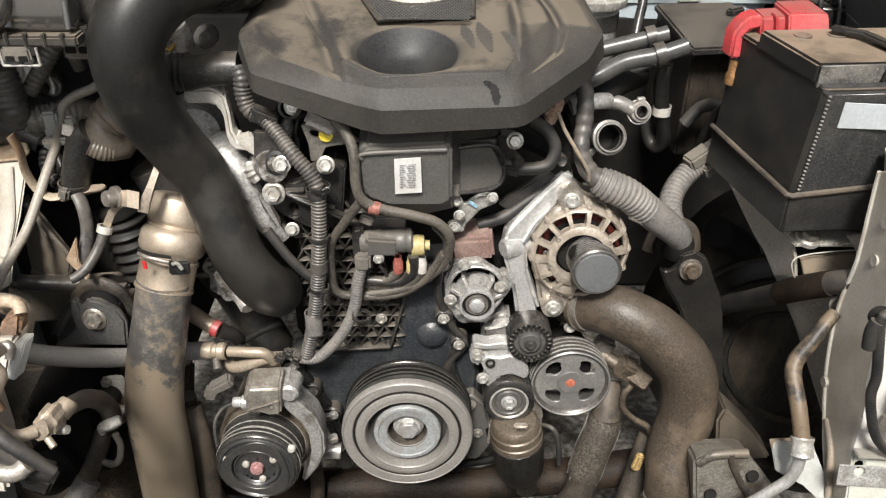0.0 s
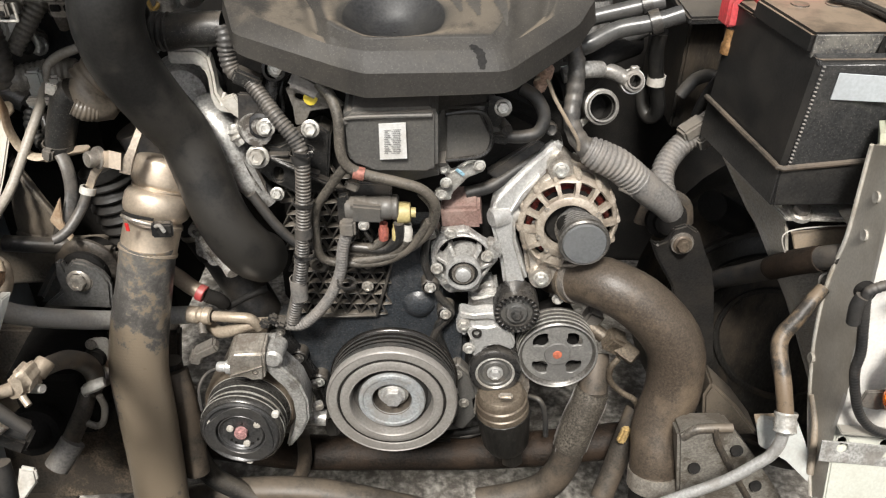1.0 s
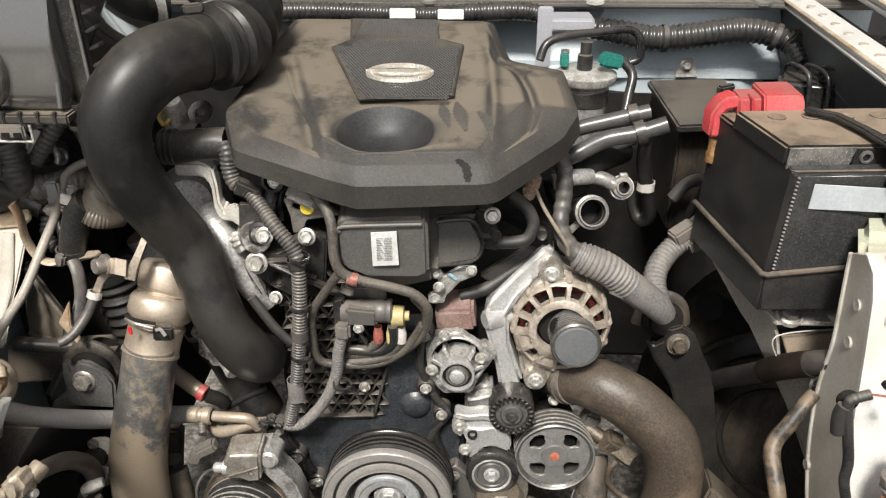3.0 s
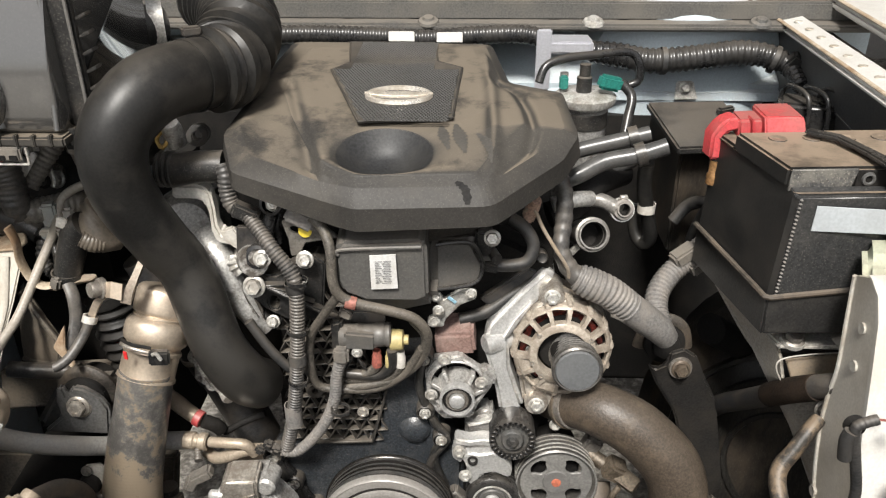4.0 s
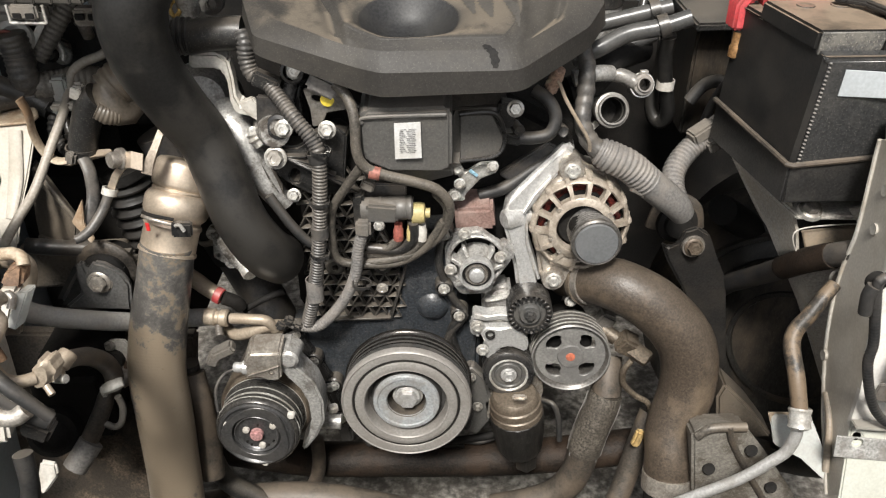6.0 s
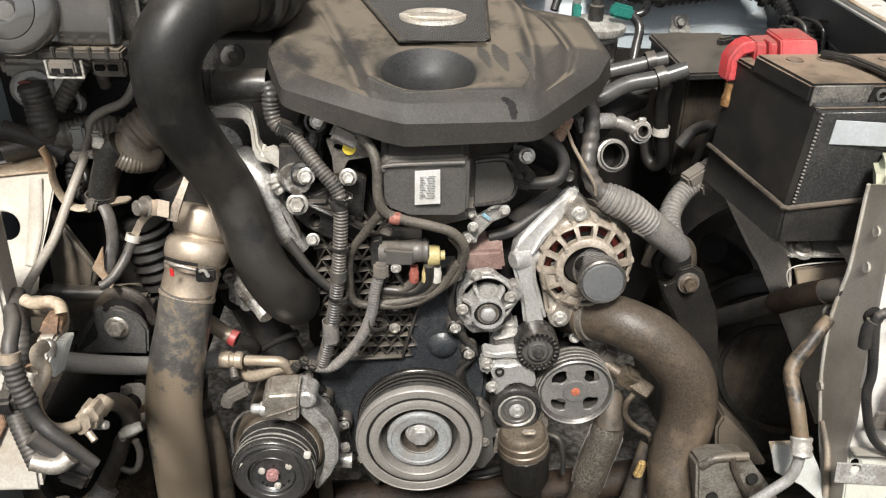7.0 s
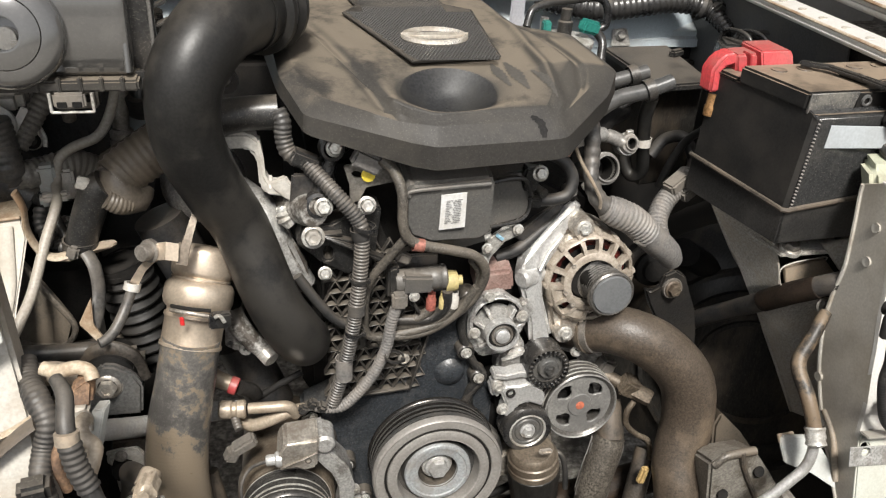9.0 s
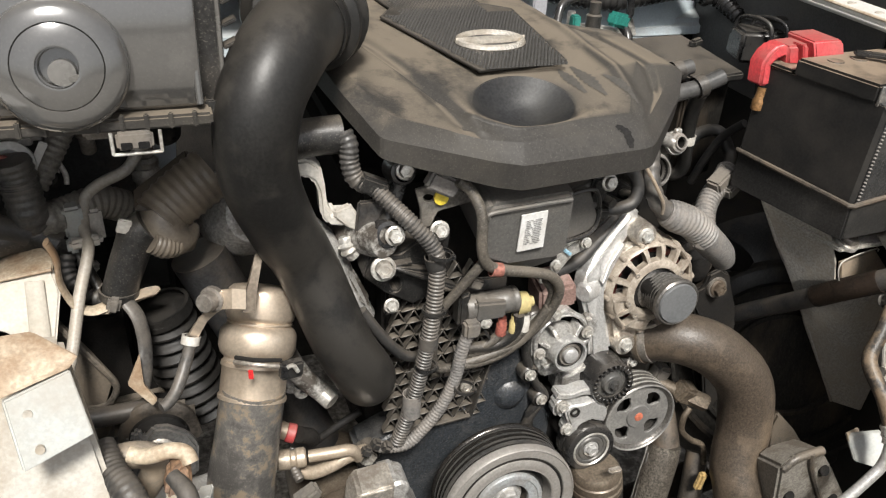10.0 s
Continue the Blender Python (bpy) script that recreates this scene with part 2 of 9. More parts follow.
# ---- shape helpers: each gives (vertices, faces) in world metres ----
def V(p):
    return Vector(p)


def join(*geos):
    vs, fs = [], []
    for g in geos:
        k = len(vs)
        vs += list(g[0])
        fs += [tuple(i + k for i in f) for f in g[1]]
    return vs, fs


def move(g, m):
    return [m @ V(v) for v in g[0]], g[1]


def from_bm(bm):
    bm.verts.ensure_lookup_table()
    bm.verts.index_update()
    g = [v.co.copy() for v in bm.verts], [tuple(v.index for v in f.verts) for f in bm.faces]
    bm.free()
    return g


def basis(axis, hint=(0, 0, 1)):
    n = V(axis).normalized()
    u = V(hint).cross(n)
    if u.length < 1e-4:
        u = V((1, 0, 0)).cross(n)
    u.normalize()
    return u, n.cross(u).normalized(), n


def spline(pts, radii, step):
    """Even samples along a smooth line through pts, with the radius at each."""
    pts = [V(p) for p in pts]
    if not isinstance(radii, (list, tuple)):
        radii = [radii] * len(pts)
    dense = []
    for i in range(len(pts) - 1):
        a, b = pts[max(i - 1, 0)], pts[i]
        c, d = pts[i + 1], pts[min(i + 2, len(pts) - 1)]
        for k in range(16):
            t = k / 16
            q = 0.5 * (2 * b + (c - a) * t + (2 * a - 5 * b + 4 * c - d) * t * t + (3 * b - a - 3 * c + d) * t ** 3)
            e = t * t * (3 - 2 * t)
            dense.append((q, radii[i] * (1 - e) + radii[i + 1] * e))
    dense.append((pts[-1], radii[-1]))
    run, total = [0.0], 0.0
    for i in range(1, len(dense)):
        total += (dense[i][0] - dense[i - 1][0]).length
        run.append(total)
    n = max(2, int(round(total / step)))
    out, j = [], 0
    for i in range(n + 1):
        s = total * i / n
        while j < len(run) - 2 and run[j + 1] < s:
            j += 1
        f = (s - run[j]) / max(1e-9, run[j + 1] - run[j])
        out.append((dense[j][0].lerp(dense[j + 1][0], f), dense[j][1] * (1 - f) + dense[j + 1][1] * f, s))
    return out


def tube(pts, r, seg=14, step=None, rib=0.0, pitch=0.004, flat=1.0, open_end=0.0, bulge=None):
    """A hose or pipe along a smooth line. rib and pitch: height and spacing of its corrugation; open_end: wall of a hollow end."""
    rmax = max(r) if isinstance(r, (list, tuple)) else r
    if rib:
        step = pitch / 4
    ring = spline(pts, r, step or max(0.0025, rmax * 0.35))
    vs, fs = [], []
    t0 = (ring[1][0] - ring[0][0]).normalized()
    u, w, _ = basis(t0)
    for i, (p, rad, s) in enumerate(ring):
        t = (ring[min(i + 1, len(ring) - 1)][0] - ring[max(i - 1, 0)][0]).normalized()
        u = (u - t * u.dot(t)).normalized()
        w = t.cross(u)
        if rib:
            rad += rib * (1 if (i // 2) % 2 else 0)
        if bulge:
            rad += bulge(s)
        for k in range(seg):
            a = 2 * math.pi * k / seg
            vs.append(p + u * (rad * math.cos(a)) + w * (rad * flat * math.sin(a)))
    n = len(ring)
    for i in range(n - 1):
        for k in range(seg):
            a, b = i * seg + k, i * seg + (k + 1) % seg
            fs.append((a, b, b + seg, a + seg))
    fs.append(tuple(range(seg - 1, -1, -1)))
    if open_end:
        p, rad, _ = ring[-1]
        q = ring[max(0, n - 1 - max(2, n // 6))][0]
        base = (n - 1) * seg
        for centre, scale in ((p, 1 - open_end), (q, 1 - open_end)):
            k0 = len(vs)
            vs += [centre + (vs[base + k] - p) * scale for k in range(seg)]
            prev = base if centre is p else k0 - seg
            for k in range(seg):
                fs.append((prev + k, prev + (k + 1) % seg, k0 + (k + 1) % seg, k0 + k))
        fs.append(tuple(range(len(vs) - seg, len(vs))))
    else:
        fs.append(tuple(range((n - 1) * seg, n * seg)))
    return vs, fs


def lathe(profile, origin, axis, seg=40, wob=None):
    """A turned shape: (radius, height along axis) pairs."""
    u, w, n = basis(axis)
    o = V(origin)
    vs, fs, rings = [], [], []
    for r, h in profile:
        if r < 1e-6:
            vs.append(o + n * h)
            rings.append((len(vs) - 1,))
        else:
            rings.append(tuple(range(len(vs), len(vs) + seg)))
            for k in range(seg):
                a = 2 * math.pi * k / seg
                rr = r * (wob(a, h) if wob else 1)
                vs.append(o + n * h + u * (rr * math.cos(a)) + w * (rr * math.sin(a)))
    for a, b in zip(rings, rings[1:]):
        for k in range(seg):
            k2 = (k + 1) % seg
            if len(a) == 1 and len(b) == 1:
                continue
            if len(a) == 1:
                fs.append((a[0], b[k2], b[k]))
            elif len(b) == 1:
                fs.append((a[k], a[k2], b[0]))
            else:
                fs.append((a[k], a[k2], b[k2], b[k]))
    return vs, fs


def solid(front, back_vec, bevel=0.0, seg=2, holes=()):
    """A plate or block: the polygon front (points in space) pushed along back_vec, with rounded edges and holes through it."""
    bv = V(back_vec)
    bm = bmesh.new()
    if holes:
        edges = []
        for loop in (front, *holes):
            ring = [bm.verts.new(V(p)) for p in loop]
            edges += [bm.edges.new((ring[i], ring[(i + 1) % len(ring)])) for i in range(len(ring))]
        bmesh.ops.triangle_fill(bm, use_beauty=True, use_dissolve=False, edges=edges)
    else:
        bm.faces.new([bm.verts.new(V(p)) for p in front])
    ext = bmesh.ops.extrude_face_region(bm, geom=bm.faces[:])
    bmesh.ops.translate(bm, vec=bv, verts=[v for v in ext["geom"] if isinstance(v, bmesh.types.BMVert)])
    bmesh.ops.recalc_face_normals(bm, faces=bm.faces[:])
    if bevel:
        sharp = [e for e in bm.edges if len(e.link_faces) == 2 and e.calc_face_angle(0) > 0.5]
        bmesh.ops.bevel(bm, geom=sharp, offset=bevel, segments=seg, affect="EDGES", clamp_overlap=True)
    return from_bm(bm)


def box(centre, size, rot=(0, 0, 0), bevel=0.002, seg=2):
    bm = bmesh.new()
    bmesh.ops.create_cube(bm, size=1.0, matrix=Matrix.Diagonal((*size, 1)))
    if bevel:
        bmesh.ops.bevel(bm, geom=bm.edges[:], offset=bevel, segments=seg, affect="EDGES", clamp_overlap=True)
    bm.transform(pose(*centre, *rot))
    return from_bm(bm)


def loft(rings, cap=True):
    """Skins rings of equal length; the first and last are closed."""
    vs, fs = [], []
    m = len(rings[0])
    for r in rings:
        vs += [V(p) for p in r]
    for i in range(len(rings) - 1):
        for k in range(m):
            a, b = i * m + k, i * m + (k + 1) % m
            fs.append((a, b, b + m, a + m))
    if cap:
        fs.append(tuple(range(m - 1, -1, -1)))
        fs.append(tuple(range((len(rings) - 1) * m, len(rings) * m)))
    return vs, fs


def circle(c, u, v, r, n=24, r2=None, a0=0.0):
    u, v = V(u), V(v)
    r2 = r2 or r
    return [V(c) + u * (r * math.cos(a0 + 2 * math.pi * k / n)) + v * (r2 * math.sin(a0 + 2 * math.pi * k / n)) for k in range(n)]


def hexbolt(p, axis=(0, -1, 0), r=0.006):
    """A flanged hex head."""
    h = r * 0.75
    flange = lathe([(0, -r * 0.2), (r * 1.35, -r * 0.2), (r * 1.35, 0.0008), (r * 1.15, r * 0.22), (r, r * 0.25)], p, axis, 20)
    head = lathe([(r, r * 0.2), (r, h), (r * 0.88, h + r * 0.15), (r * 0.5, h + r * 0.16), (r * 0.45, h), (0, h)], p, axis, 6)
    return join(flange, head)


def ribbon(pts, widths, back, bevel=0.002, seg=2, normal=(0, -1, 0)):
    """A flat bent strap along pts that faces along normal, with its half width at each point."""
    left, right = [], []
    for k, (p, w) in enumerate(zip(pts, widths)):
        a, b = V(pts[max(k - 1, 0)]), V(pts[min(k + 1, len(pts) - 1)])
        s = (b - a).cross(V(normal)).normalized() * w
        left.append(V(p) + s)
        right.append(V(p) - s)
    return solid(left + right[::-1], back, bevel, seg)


ORIGIN = {}


def put(name, g, material, parent=None, label="", smooth=38):
    me = bpy.data.meshes.new(name)
    vs, fs = g
    c = sum((V(v) for v in vs), Vector()) / len(vs)
    me.from_pydata([tuple(V(v) - c) for v in vs], [], [tuple(f) for f in fs])
    bm = bmesh.new()
    bm.from_mesh(me)
    bmesh.ops.recalc_face_normals(bm, faces=bm.faces[:])
    bm.to_mesh(me)
    bm.free()
    me.shade_smooth()
    me.set_sharp_from_angle(angle=radians(smooth))
    me.materials.append(material)
    ob = new(name, me)
    ORIGIN[ob.name] = c
    if parent:
        ob.parent = parent
        ob.location = c - ORIGIN[parent.name]
    else:
        ob.location = c
    if label:
        ob["label"] = label
    return ob


def part(name, g, material, parent, label="", smooth=38):
    return put(name, g, material, parent, label, smooth)


def thing(name, at, label, category, group="", kind=""):
    ob = new(name)
    ob.empty_display_size = 0.02
    ob.location = at
    ORIGIN[ob.name] = V(at)
    return tagged(ob, label, category, group, kind)


def solo(name, g, material, label, category, group="", kind="", smooth=38):
    return tagged(put(name, g, material, None, "", smooth), label, category, group, kind)


def lerp(a, b, f):
    return V(a).lerp(V(b), f)


def clamp_ring(p, axis, r, width=0.008, thick=0.0015):
    return lathe([(r, -width / 2), (r + thick, -width / 2), (r + thick, width / 2), (r, width / 2)], p, axis, 32)


# ---- the setting ----
solo("ground", box((0, 0.8, -0.02), (60, 60, 0.04), bevel=0), M_CONCRETE, "grey stained concrete workshop floor", "floor", kind="structure")

# unseen roof and walls, added to block light from above, behind and the sides
solo("ceiling", box((0, 3.5, 2.9), (9, 3.6, 0.12), bevel=0), M_BLOCKER, "grey slab added out of view over the car to block skylight", "ceiling", kind="structure")
solo("wall_back", box((0, 5.3, 1.4), (9, 0.15, 3.0), bevel=0), M_BLOCKER, "grey wall added out of view behind the car to block light", "wall", kind="structure")
solo("wall_side", box((4.5, 2.4, 1.4), (0.15, 6.0, 3.0), bevel=0), M_BLOCKER, "grey side wall added out of view to block light", "wall", kind="structure")
solo("wall_side", box((-4.5, 2.4, 1.4), (0.15, 6.0, 3.0), bevel=0), M_BLOCKER, "grey side wall added out of view to block light", "wall", kind="structure")

M_BOX0 = mat("grey cowl plastic", (0.085, 0.082, 0.076), 0.5, 0, 0.2, 30, 0.08, (0.13, 0.118, 0.10), 0.4, DUST, 0.3)
# unseen panel below the view, added to keep low front light off the engine
solo("front_panel", box((0, 0.33, 0.41), (1.9, 0.03, 0.72), bevel=0.012), M_LINER, "plain dark panel added out of view to block low front light", "car body", kind="structure")
bay = thing("engine_bay", (0, 1.3, 0.6), "white painted engine bay sheet metal with dusty grey inner panels", "car body", kind="structure")
# firewall, stepped top edge, cowl
part("firewall", box((0, 1.43, 0.72), (1.5, 0.02, 0.62), bevel=0.004), M_APRON, bay)
# near-black pad: darkness of the gaps behind the engine put into its colour
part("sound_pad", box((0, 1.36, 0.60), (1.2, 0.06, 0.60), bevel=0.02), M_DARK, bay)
part("firewall_shelf", solid([(-0.75, 1.33, 0.93), (0.62, 1.33, 0.93), (0.62, 1.42, 1.0), (-0.75, 1.42, 1.0)], (0, 0, -0.03), 0.008), M_APRON, bay)
part("firewall_bulge", lathe([(0.0, 0.09), (0.10, 0.085), (0.17, 0.06), (0.20, 0.0)], (0.42, 1.42, 0.93), (0, -1, 0), 32), M_APRON, bay)
part("cowl_edge", box((0, 1.33, 1.035), (1.5, 0.05, 0.012), bevel=0.004), M_BOX0, bay)
for i in range(5):
    part("cowl_clip", lathe([(0, 0.010), (0.008, 0.010), (0.010, 0.006), (0.016, 0.004), (0.018, 0.0)], (-0.56 + 0.27 * i, 1.318, 1.041), (0, -0.3, 1), 18), M_STEEL if i % 2 else M_BOX0, bay)
part("cowl_lip", box((0, 1.352, 1.055), (1.5, 0.02, 0.03), bevel=0.003), M_BOX0, bay)
part("cowl_panel", box((0, 1.46, 1.085), (1.5, 0.2, 0.02), (16, 0, 0), bevel=0.004), M_PLASTIC, bay)
for i in range(9):
    part("cowl_rib", box((-0.68 + 0.17 * i, 1.45, 1.095), (0.012, 0.19, 0.016), (16, 0, 0), bevel=0.003), M_PLASTIC, bay)
# inner aprons and fender rails on either side
part("apron", solid([(-0.62, 0.35, 0.30), (-0.62, 1.42, 0.30), (-0.62, 1.42, 1.0), (-0.62, 0.35, 0.98)], (-0.02, 0, 0), 0.004), M_APRON, bay)
# this apron is near-black instead of body paint: painted shade
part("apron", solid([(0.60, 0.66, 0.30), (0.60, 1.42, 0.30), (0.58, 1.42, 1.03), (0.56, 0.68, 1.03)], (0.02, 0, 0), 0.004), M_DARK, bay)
part("fender_rail", solid([(0.535, 0.68, 1.035), (0.585, 0.68, 1.04), (0.60, 1.40, 1.05), (0.555, 1.36, 1.04)], (0, 0, -0.012), 0.005), M_BODY, bay)
part("fender_rail", solid([(0.62, 0.50, 1.05), (0.72, 0.50, 1.06), (0.74, 1.46, 1.085), (0.64, 1.40, 1.075)], (0, 0, -0.015), 0.005), M_BODY, bay)
M_WING = mat("dull grey wing inner", (0.075, 0.076, 0.076), 0.45, 0, 0.15, 20, 0.06, (0.12, 0.112, 0.10), 0.4, DUST, 0.2)
part("inner_wing", solid([(0.586, 0.92, 0.84), (0.586, 1.41, 0.84), (0.572, 1.41, 1.026), (0.562, 0.92, 1.026)], (-0.003, 0, 0), 0.001), M_WING, bay)
part("inner_wing_bead", tube([(0.578, 0.95, 0.95), (0.577, 1.15, 0.965), (0.575, 1.40, 0.97)], 0.008, 10, flat=0.5), M_WING, bay)
for i in range(12):
    part("weld_spot", lathe([(0.007, -0.001), (0.006, 0.0008), (0.0035, 0.0002), (0, 0.0002)], (0.562 + 0.0014 * i, 0.74 + 0.052 * i, 1.0385 + 0.0007 * i), (0, 0, 1), 14), M_BODYDIRT, bay)
part("rail_seam", tube([(0.540, 0.70, 1.038), (0.549, 1.0, 1.040), (0.556, 1.34, 1.043)], 0.0035, 8, flat=0.6), M_RUSTTOP, bay)
part("rail_seam", tube([(0.624, 0.52, 1.053), (0.632, 0.95, 1.066), (0.643, 1.38, 1.078)], 0.004, 8, flat=0.6), M_RUSTTOP, bay)
part("rail_gutter", solid([(0.58, 0.55, 1.0), (0.64, 0.55, 1.0), (0.66, 1.42, 1.02), (0.59, 1.38, 1.01)], (0, 0, -0.01), 0.003), M_FRAME, bay)
part("fender_rail", solid([(-0.60, 0.40, 0.985), (-0.74, 0.40, 1.0), (-0.74, 1.46, 1.06), (-0.60, 1.36, 1.035)], (0, 0, -0.02), 0.005), M_BODY, bay)
# dark wheel arch liner behind the coolant hose
part("wheel_arch_liner", lathe([(0.0, 0.0), (0.12, 0.004), (0.20, -0.01), (0.24, -0.05), (0.25, -0.2)], (0.508, 0.860, 0.512), (-0.5, -0.8, 0.2), 40), M_LINER, bay)
for rr in (0.085, 0.135, 0.17):
    part("liner_bead", lathe([(rr - 0.006, -0.004), (rr - 0.003, 0.009), (rr + 0.003, 0.009), (rr + 0.006, -0.004)], (0.508, 0.860, 0.512), (-0.5, -0.8, 0.2), 40), M_LINER, bay)
# near-black box: the dark under the left wing put into its colour
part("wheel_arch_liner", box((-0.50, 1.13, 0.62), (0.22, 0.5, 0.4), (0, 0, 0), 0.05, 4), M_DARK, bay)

# crossmember and chassis legs below the engine
M_WEB = mat("dusty brown sheet steel", (0.085, 0.075, 0.063), 0.45, 0.15, 0.3, 30, 0.15, (0.15, 0.122, 0.092), 0.5, DUST, 0.3)
# rust taken nearly to black: shadow under the engine put into the colour
M_SHADERUST = mat("rusty steel with painted shade", (0.014, 0.0105, 0.008), 0.6, 0.1, 0.4, 60, 0.5, (0.036, 0.023, 0.015), 0.5, shine=0.25)
beam = thing("front_crossmember", (0, 0.74, 0.3), "muddy rusty steel crossmember below the engine", "car frame", kind="structure")
part("beam", tube([(-0.3770, 0.8000, 0.3580), (-0.2180, 0.8000, 0.3260), (-0.0610, 0.8000, 0.3270), (0.0780, 0.8000, 0.3330), (0.2070, 0.8000, 0.3490), (0.3480, 0.8000, 0.3780)], 0.028, 18, flat=0.9), M_SHADERUST, beam)
part("lower_beam", tube([(-0.4360, 0.7200, 0.2830), (-0.2860, 0.7200, 0.3300), (-0.1870, 0.7200, 0.3380), (-0.1050, 0.7200, 0.3240), (-0.0060, 0.7200, 0.2940)], 0.020, 16, flat=0.8), M_DIRTY, beam)
part("chassis_leg", solid([(0.3030, 0.6400, 0.5630), (0.3180, 0.6400, 0.5760), (0.3630, 0.6400, 0.5780), (0.4000, 0.6400, 0.5300), (0.4440, 0.6400, 0.4670), (0.4770, 0.6400, 0.4160), (0.3300, 0.6400, 0.4120)], (0.01, 0.05, -0.03), 0.004), M_LEG, beam)
part("chassis_leg", solid([(0.3580, 0.7200, 0.5450), (0.3640, 0.7200, 0.5690), (0.4070, 0.7200, 0.5250), (0.4470, 0.7200, 0.4730), (0.4150, 0.7200, 0.4700), (0.3710, 0.7200, 0.4750)], (0.01, 0.06, -0.02), 0.004), M_WEB, beam)
# holes are near-black discs on the plate, painted shade with no opening
for q in [(0.3790, 0.6380, 0.5370), (0.4180, 0.6380, 0.4710), (0.3340, 0.6380, 0.5030)]:
    part("leg_hole", lathe([(0.0075, -0.003), (0.0075, 0.002), (0, 0.001)], q, (0, -0.85, 0.5), 18), M_DARK, beam)
part("weld_seam", tube([(0.3460, 0.6390, 0.5750), (0.3530, 0.6390, 0.5510), (0.3820, 0.6390, 0.4990), (0.4230, 0.6390, 0.4330)], 0.004, 8), M_FRAME, beam)
part("cross_tube", tube([(0.3110, 0.6420, 0.5550), (0.3270, 0.6420, 0.5690), (0.3670, 0.6420, 0.5720)], 0.006, 10), M_WEB, beam)
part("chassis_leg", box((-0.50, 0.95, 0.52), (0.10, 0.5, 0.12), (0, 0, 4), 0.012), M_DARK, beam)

M_BOX = mat("dusty dark grey plastic", (0.085, 0.082, 0.077), 0.42, 0, 0.12, 24, 0.03, (0.118, 0.106, 0.092), 0.45, DUST, 0.30, specks=0.15)
# ---- engine block ----
eng = thing("engine", (0, 0.95, 0.4), "four-cylinder diesel engine with black timing cover and dirty alloy block", "engine")
# block and sump near-black: the shade between front parts is in their colour
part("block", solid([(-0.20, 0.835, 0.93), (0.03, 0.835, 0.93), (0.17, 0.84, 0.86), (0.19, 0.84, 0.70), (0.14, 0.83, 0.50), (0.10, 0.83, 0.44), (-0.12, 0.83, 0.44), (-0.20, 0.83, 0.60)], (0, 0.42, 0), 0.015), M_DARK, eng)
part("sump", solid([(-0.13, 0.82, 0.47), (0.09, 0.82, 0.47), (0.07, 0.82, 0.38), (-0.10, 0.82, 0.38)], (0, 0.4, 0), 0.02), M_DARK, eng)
tim = part("timing_cover", solid([(-0.046, 0.785, 0.747), (0.008, 0.785, 0.751), (0.019, 0.785, 0.644), (0.051, 0.785, 0.591), (0.049, 0.785, 0.427), (-0.141, 0.785, 0.415),
      (-0.165, 0.785, 0.479), (-0.204, 0.785, 0.558), (-0.206, 0.785, 0.591), (-0.166, 0.785, 0.609), (-0.064, 0.785, 0.630)], (0, 0.05, 0), 0.006, 3), M_TIMING, eng)
part("dimple", lathe([(0, 0.010), (0.008, 0.009), (0.016, 0.006), (0.021, 0.0), (0.024, -0.004)], (-0.013, 0.785, 0.638), (0, -1, 0.15), 28), M_TIMING, tim, "", 60)
rim_pts = [(-0.001, 0.775, 0.756), (-0.005, 0.775, 0.711), (0.013, 0.775, 0.659), (0.029, 0.775, 0.633), (0.013, 0.775, 0.605), (0.006, 0.775, 0.585)]
part("flange_rim", tube(rim_pts, 0.0065, 12, flat=0.8), M_PLASTIC, tim)
part("flange_rim", tube([(0.024, 0.775, 0.627), (0.012, 0.776, 0.600), (0.026, 0.778, 0.547), (0.046, 0.780, 0.493)], 0.006, 12), M_PLASTIC, tim)
part("flange_rim", tube([(-0.173, 0.775, 0.545), (-0.156, 0.775, 0.499), (-0.143, 0.776, 0.460), (-0.125, 0.777, 0.429), (-0.106, 0.778, 0.385)], 0.007, 12, flat=0.8), M_PLASTIC, tim)
part("flange_rim", tube([(-0.201, 0.775, 0.595), (-0.190, 0.775, 0.575), (-0.177, 0.775, 0.544), (-0.154, 0.775, 0.498)], 0.007, 10), M_PLASTIC, tim)
for b in ((0.001, 0.772, 0.755), (0.002, 0.768, 0.677), (0.022, 0.768, 0.634), (0.049, 0.772, 0.465), (0.039, 0.772, 0.496), (-0.194, 0.768, 0.599), (-0.174, 0.768, 0.552), (-0.149, 0.768, 0.508), (-0.126, 0.768, 0.442), (-0.200, 0.768, 0.596)):
    ear = part("bolt_ear", lathe([(0.0095, 0.0), (0.0115, -0.002), (0.0125, -0.02)], b, (0, -1, 0.05), 20), M_PLASTIC, tim)
    part("bolt", hexbolt(b, (0, -1, 0.05), 0.0055), M_STEEL, ear)

FL = [(-0.1970, 0.7700, 0.5960), (-0.1870, 0.7700, 0.5740), (-0.1780, 0.7700, 0.5490), (-0.1650, 0.7700, 0.5250), (-0.1550, 0.7700, 0.5050), (-0.1500, 0.7700, 0.4760), (-0.1430, 0.7700, 0.4450), (-0.1370, 0.7700, 0.3940)]
part("side_flange", ribbon(FL, (0.010, 0.0085, 0.0125, 0.009, 0.012, 0.0085, 0.011, 0.009), (0, 0.014, 0), 0.003, 2), M_GLOSS, tim)
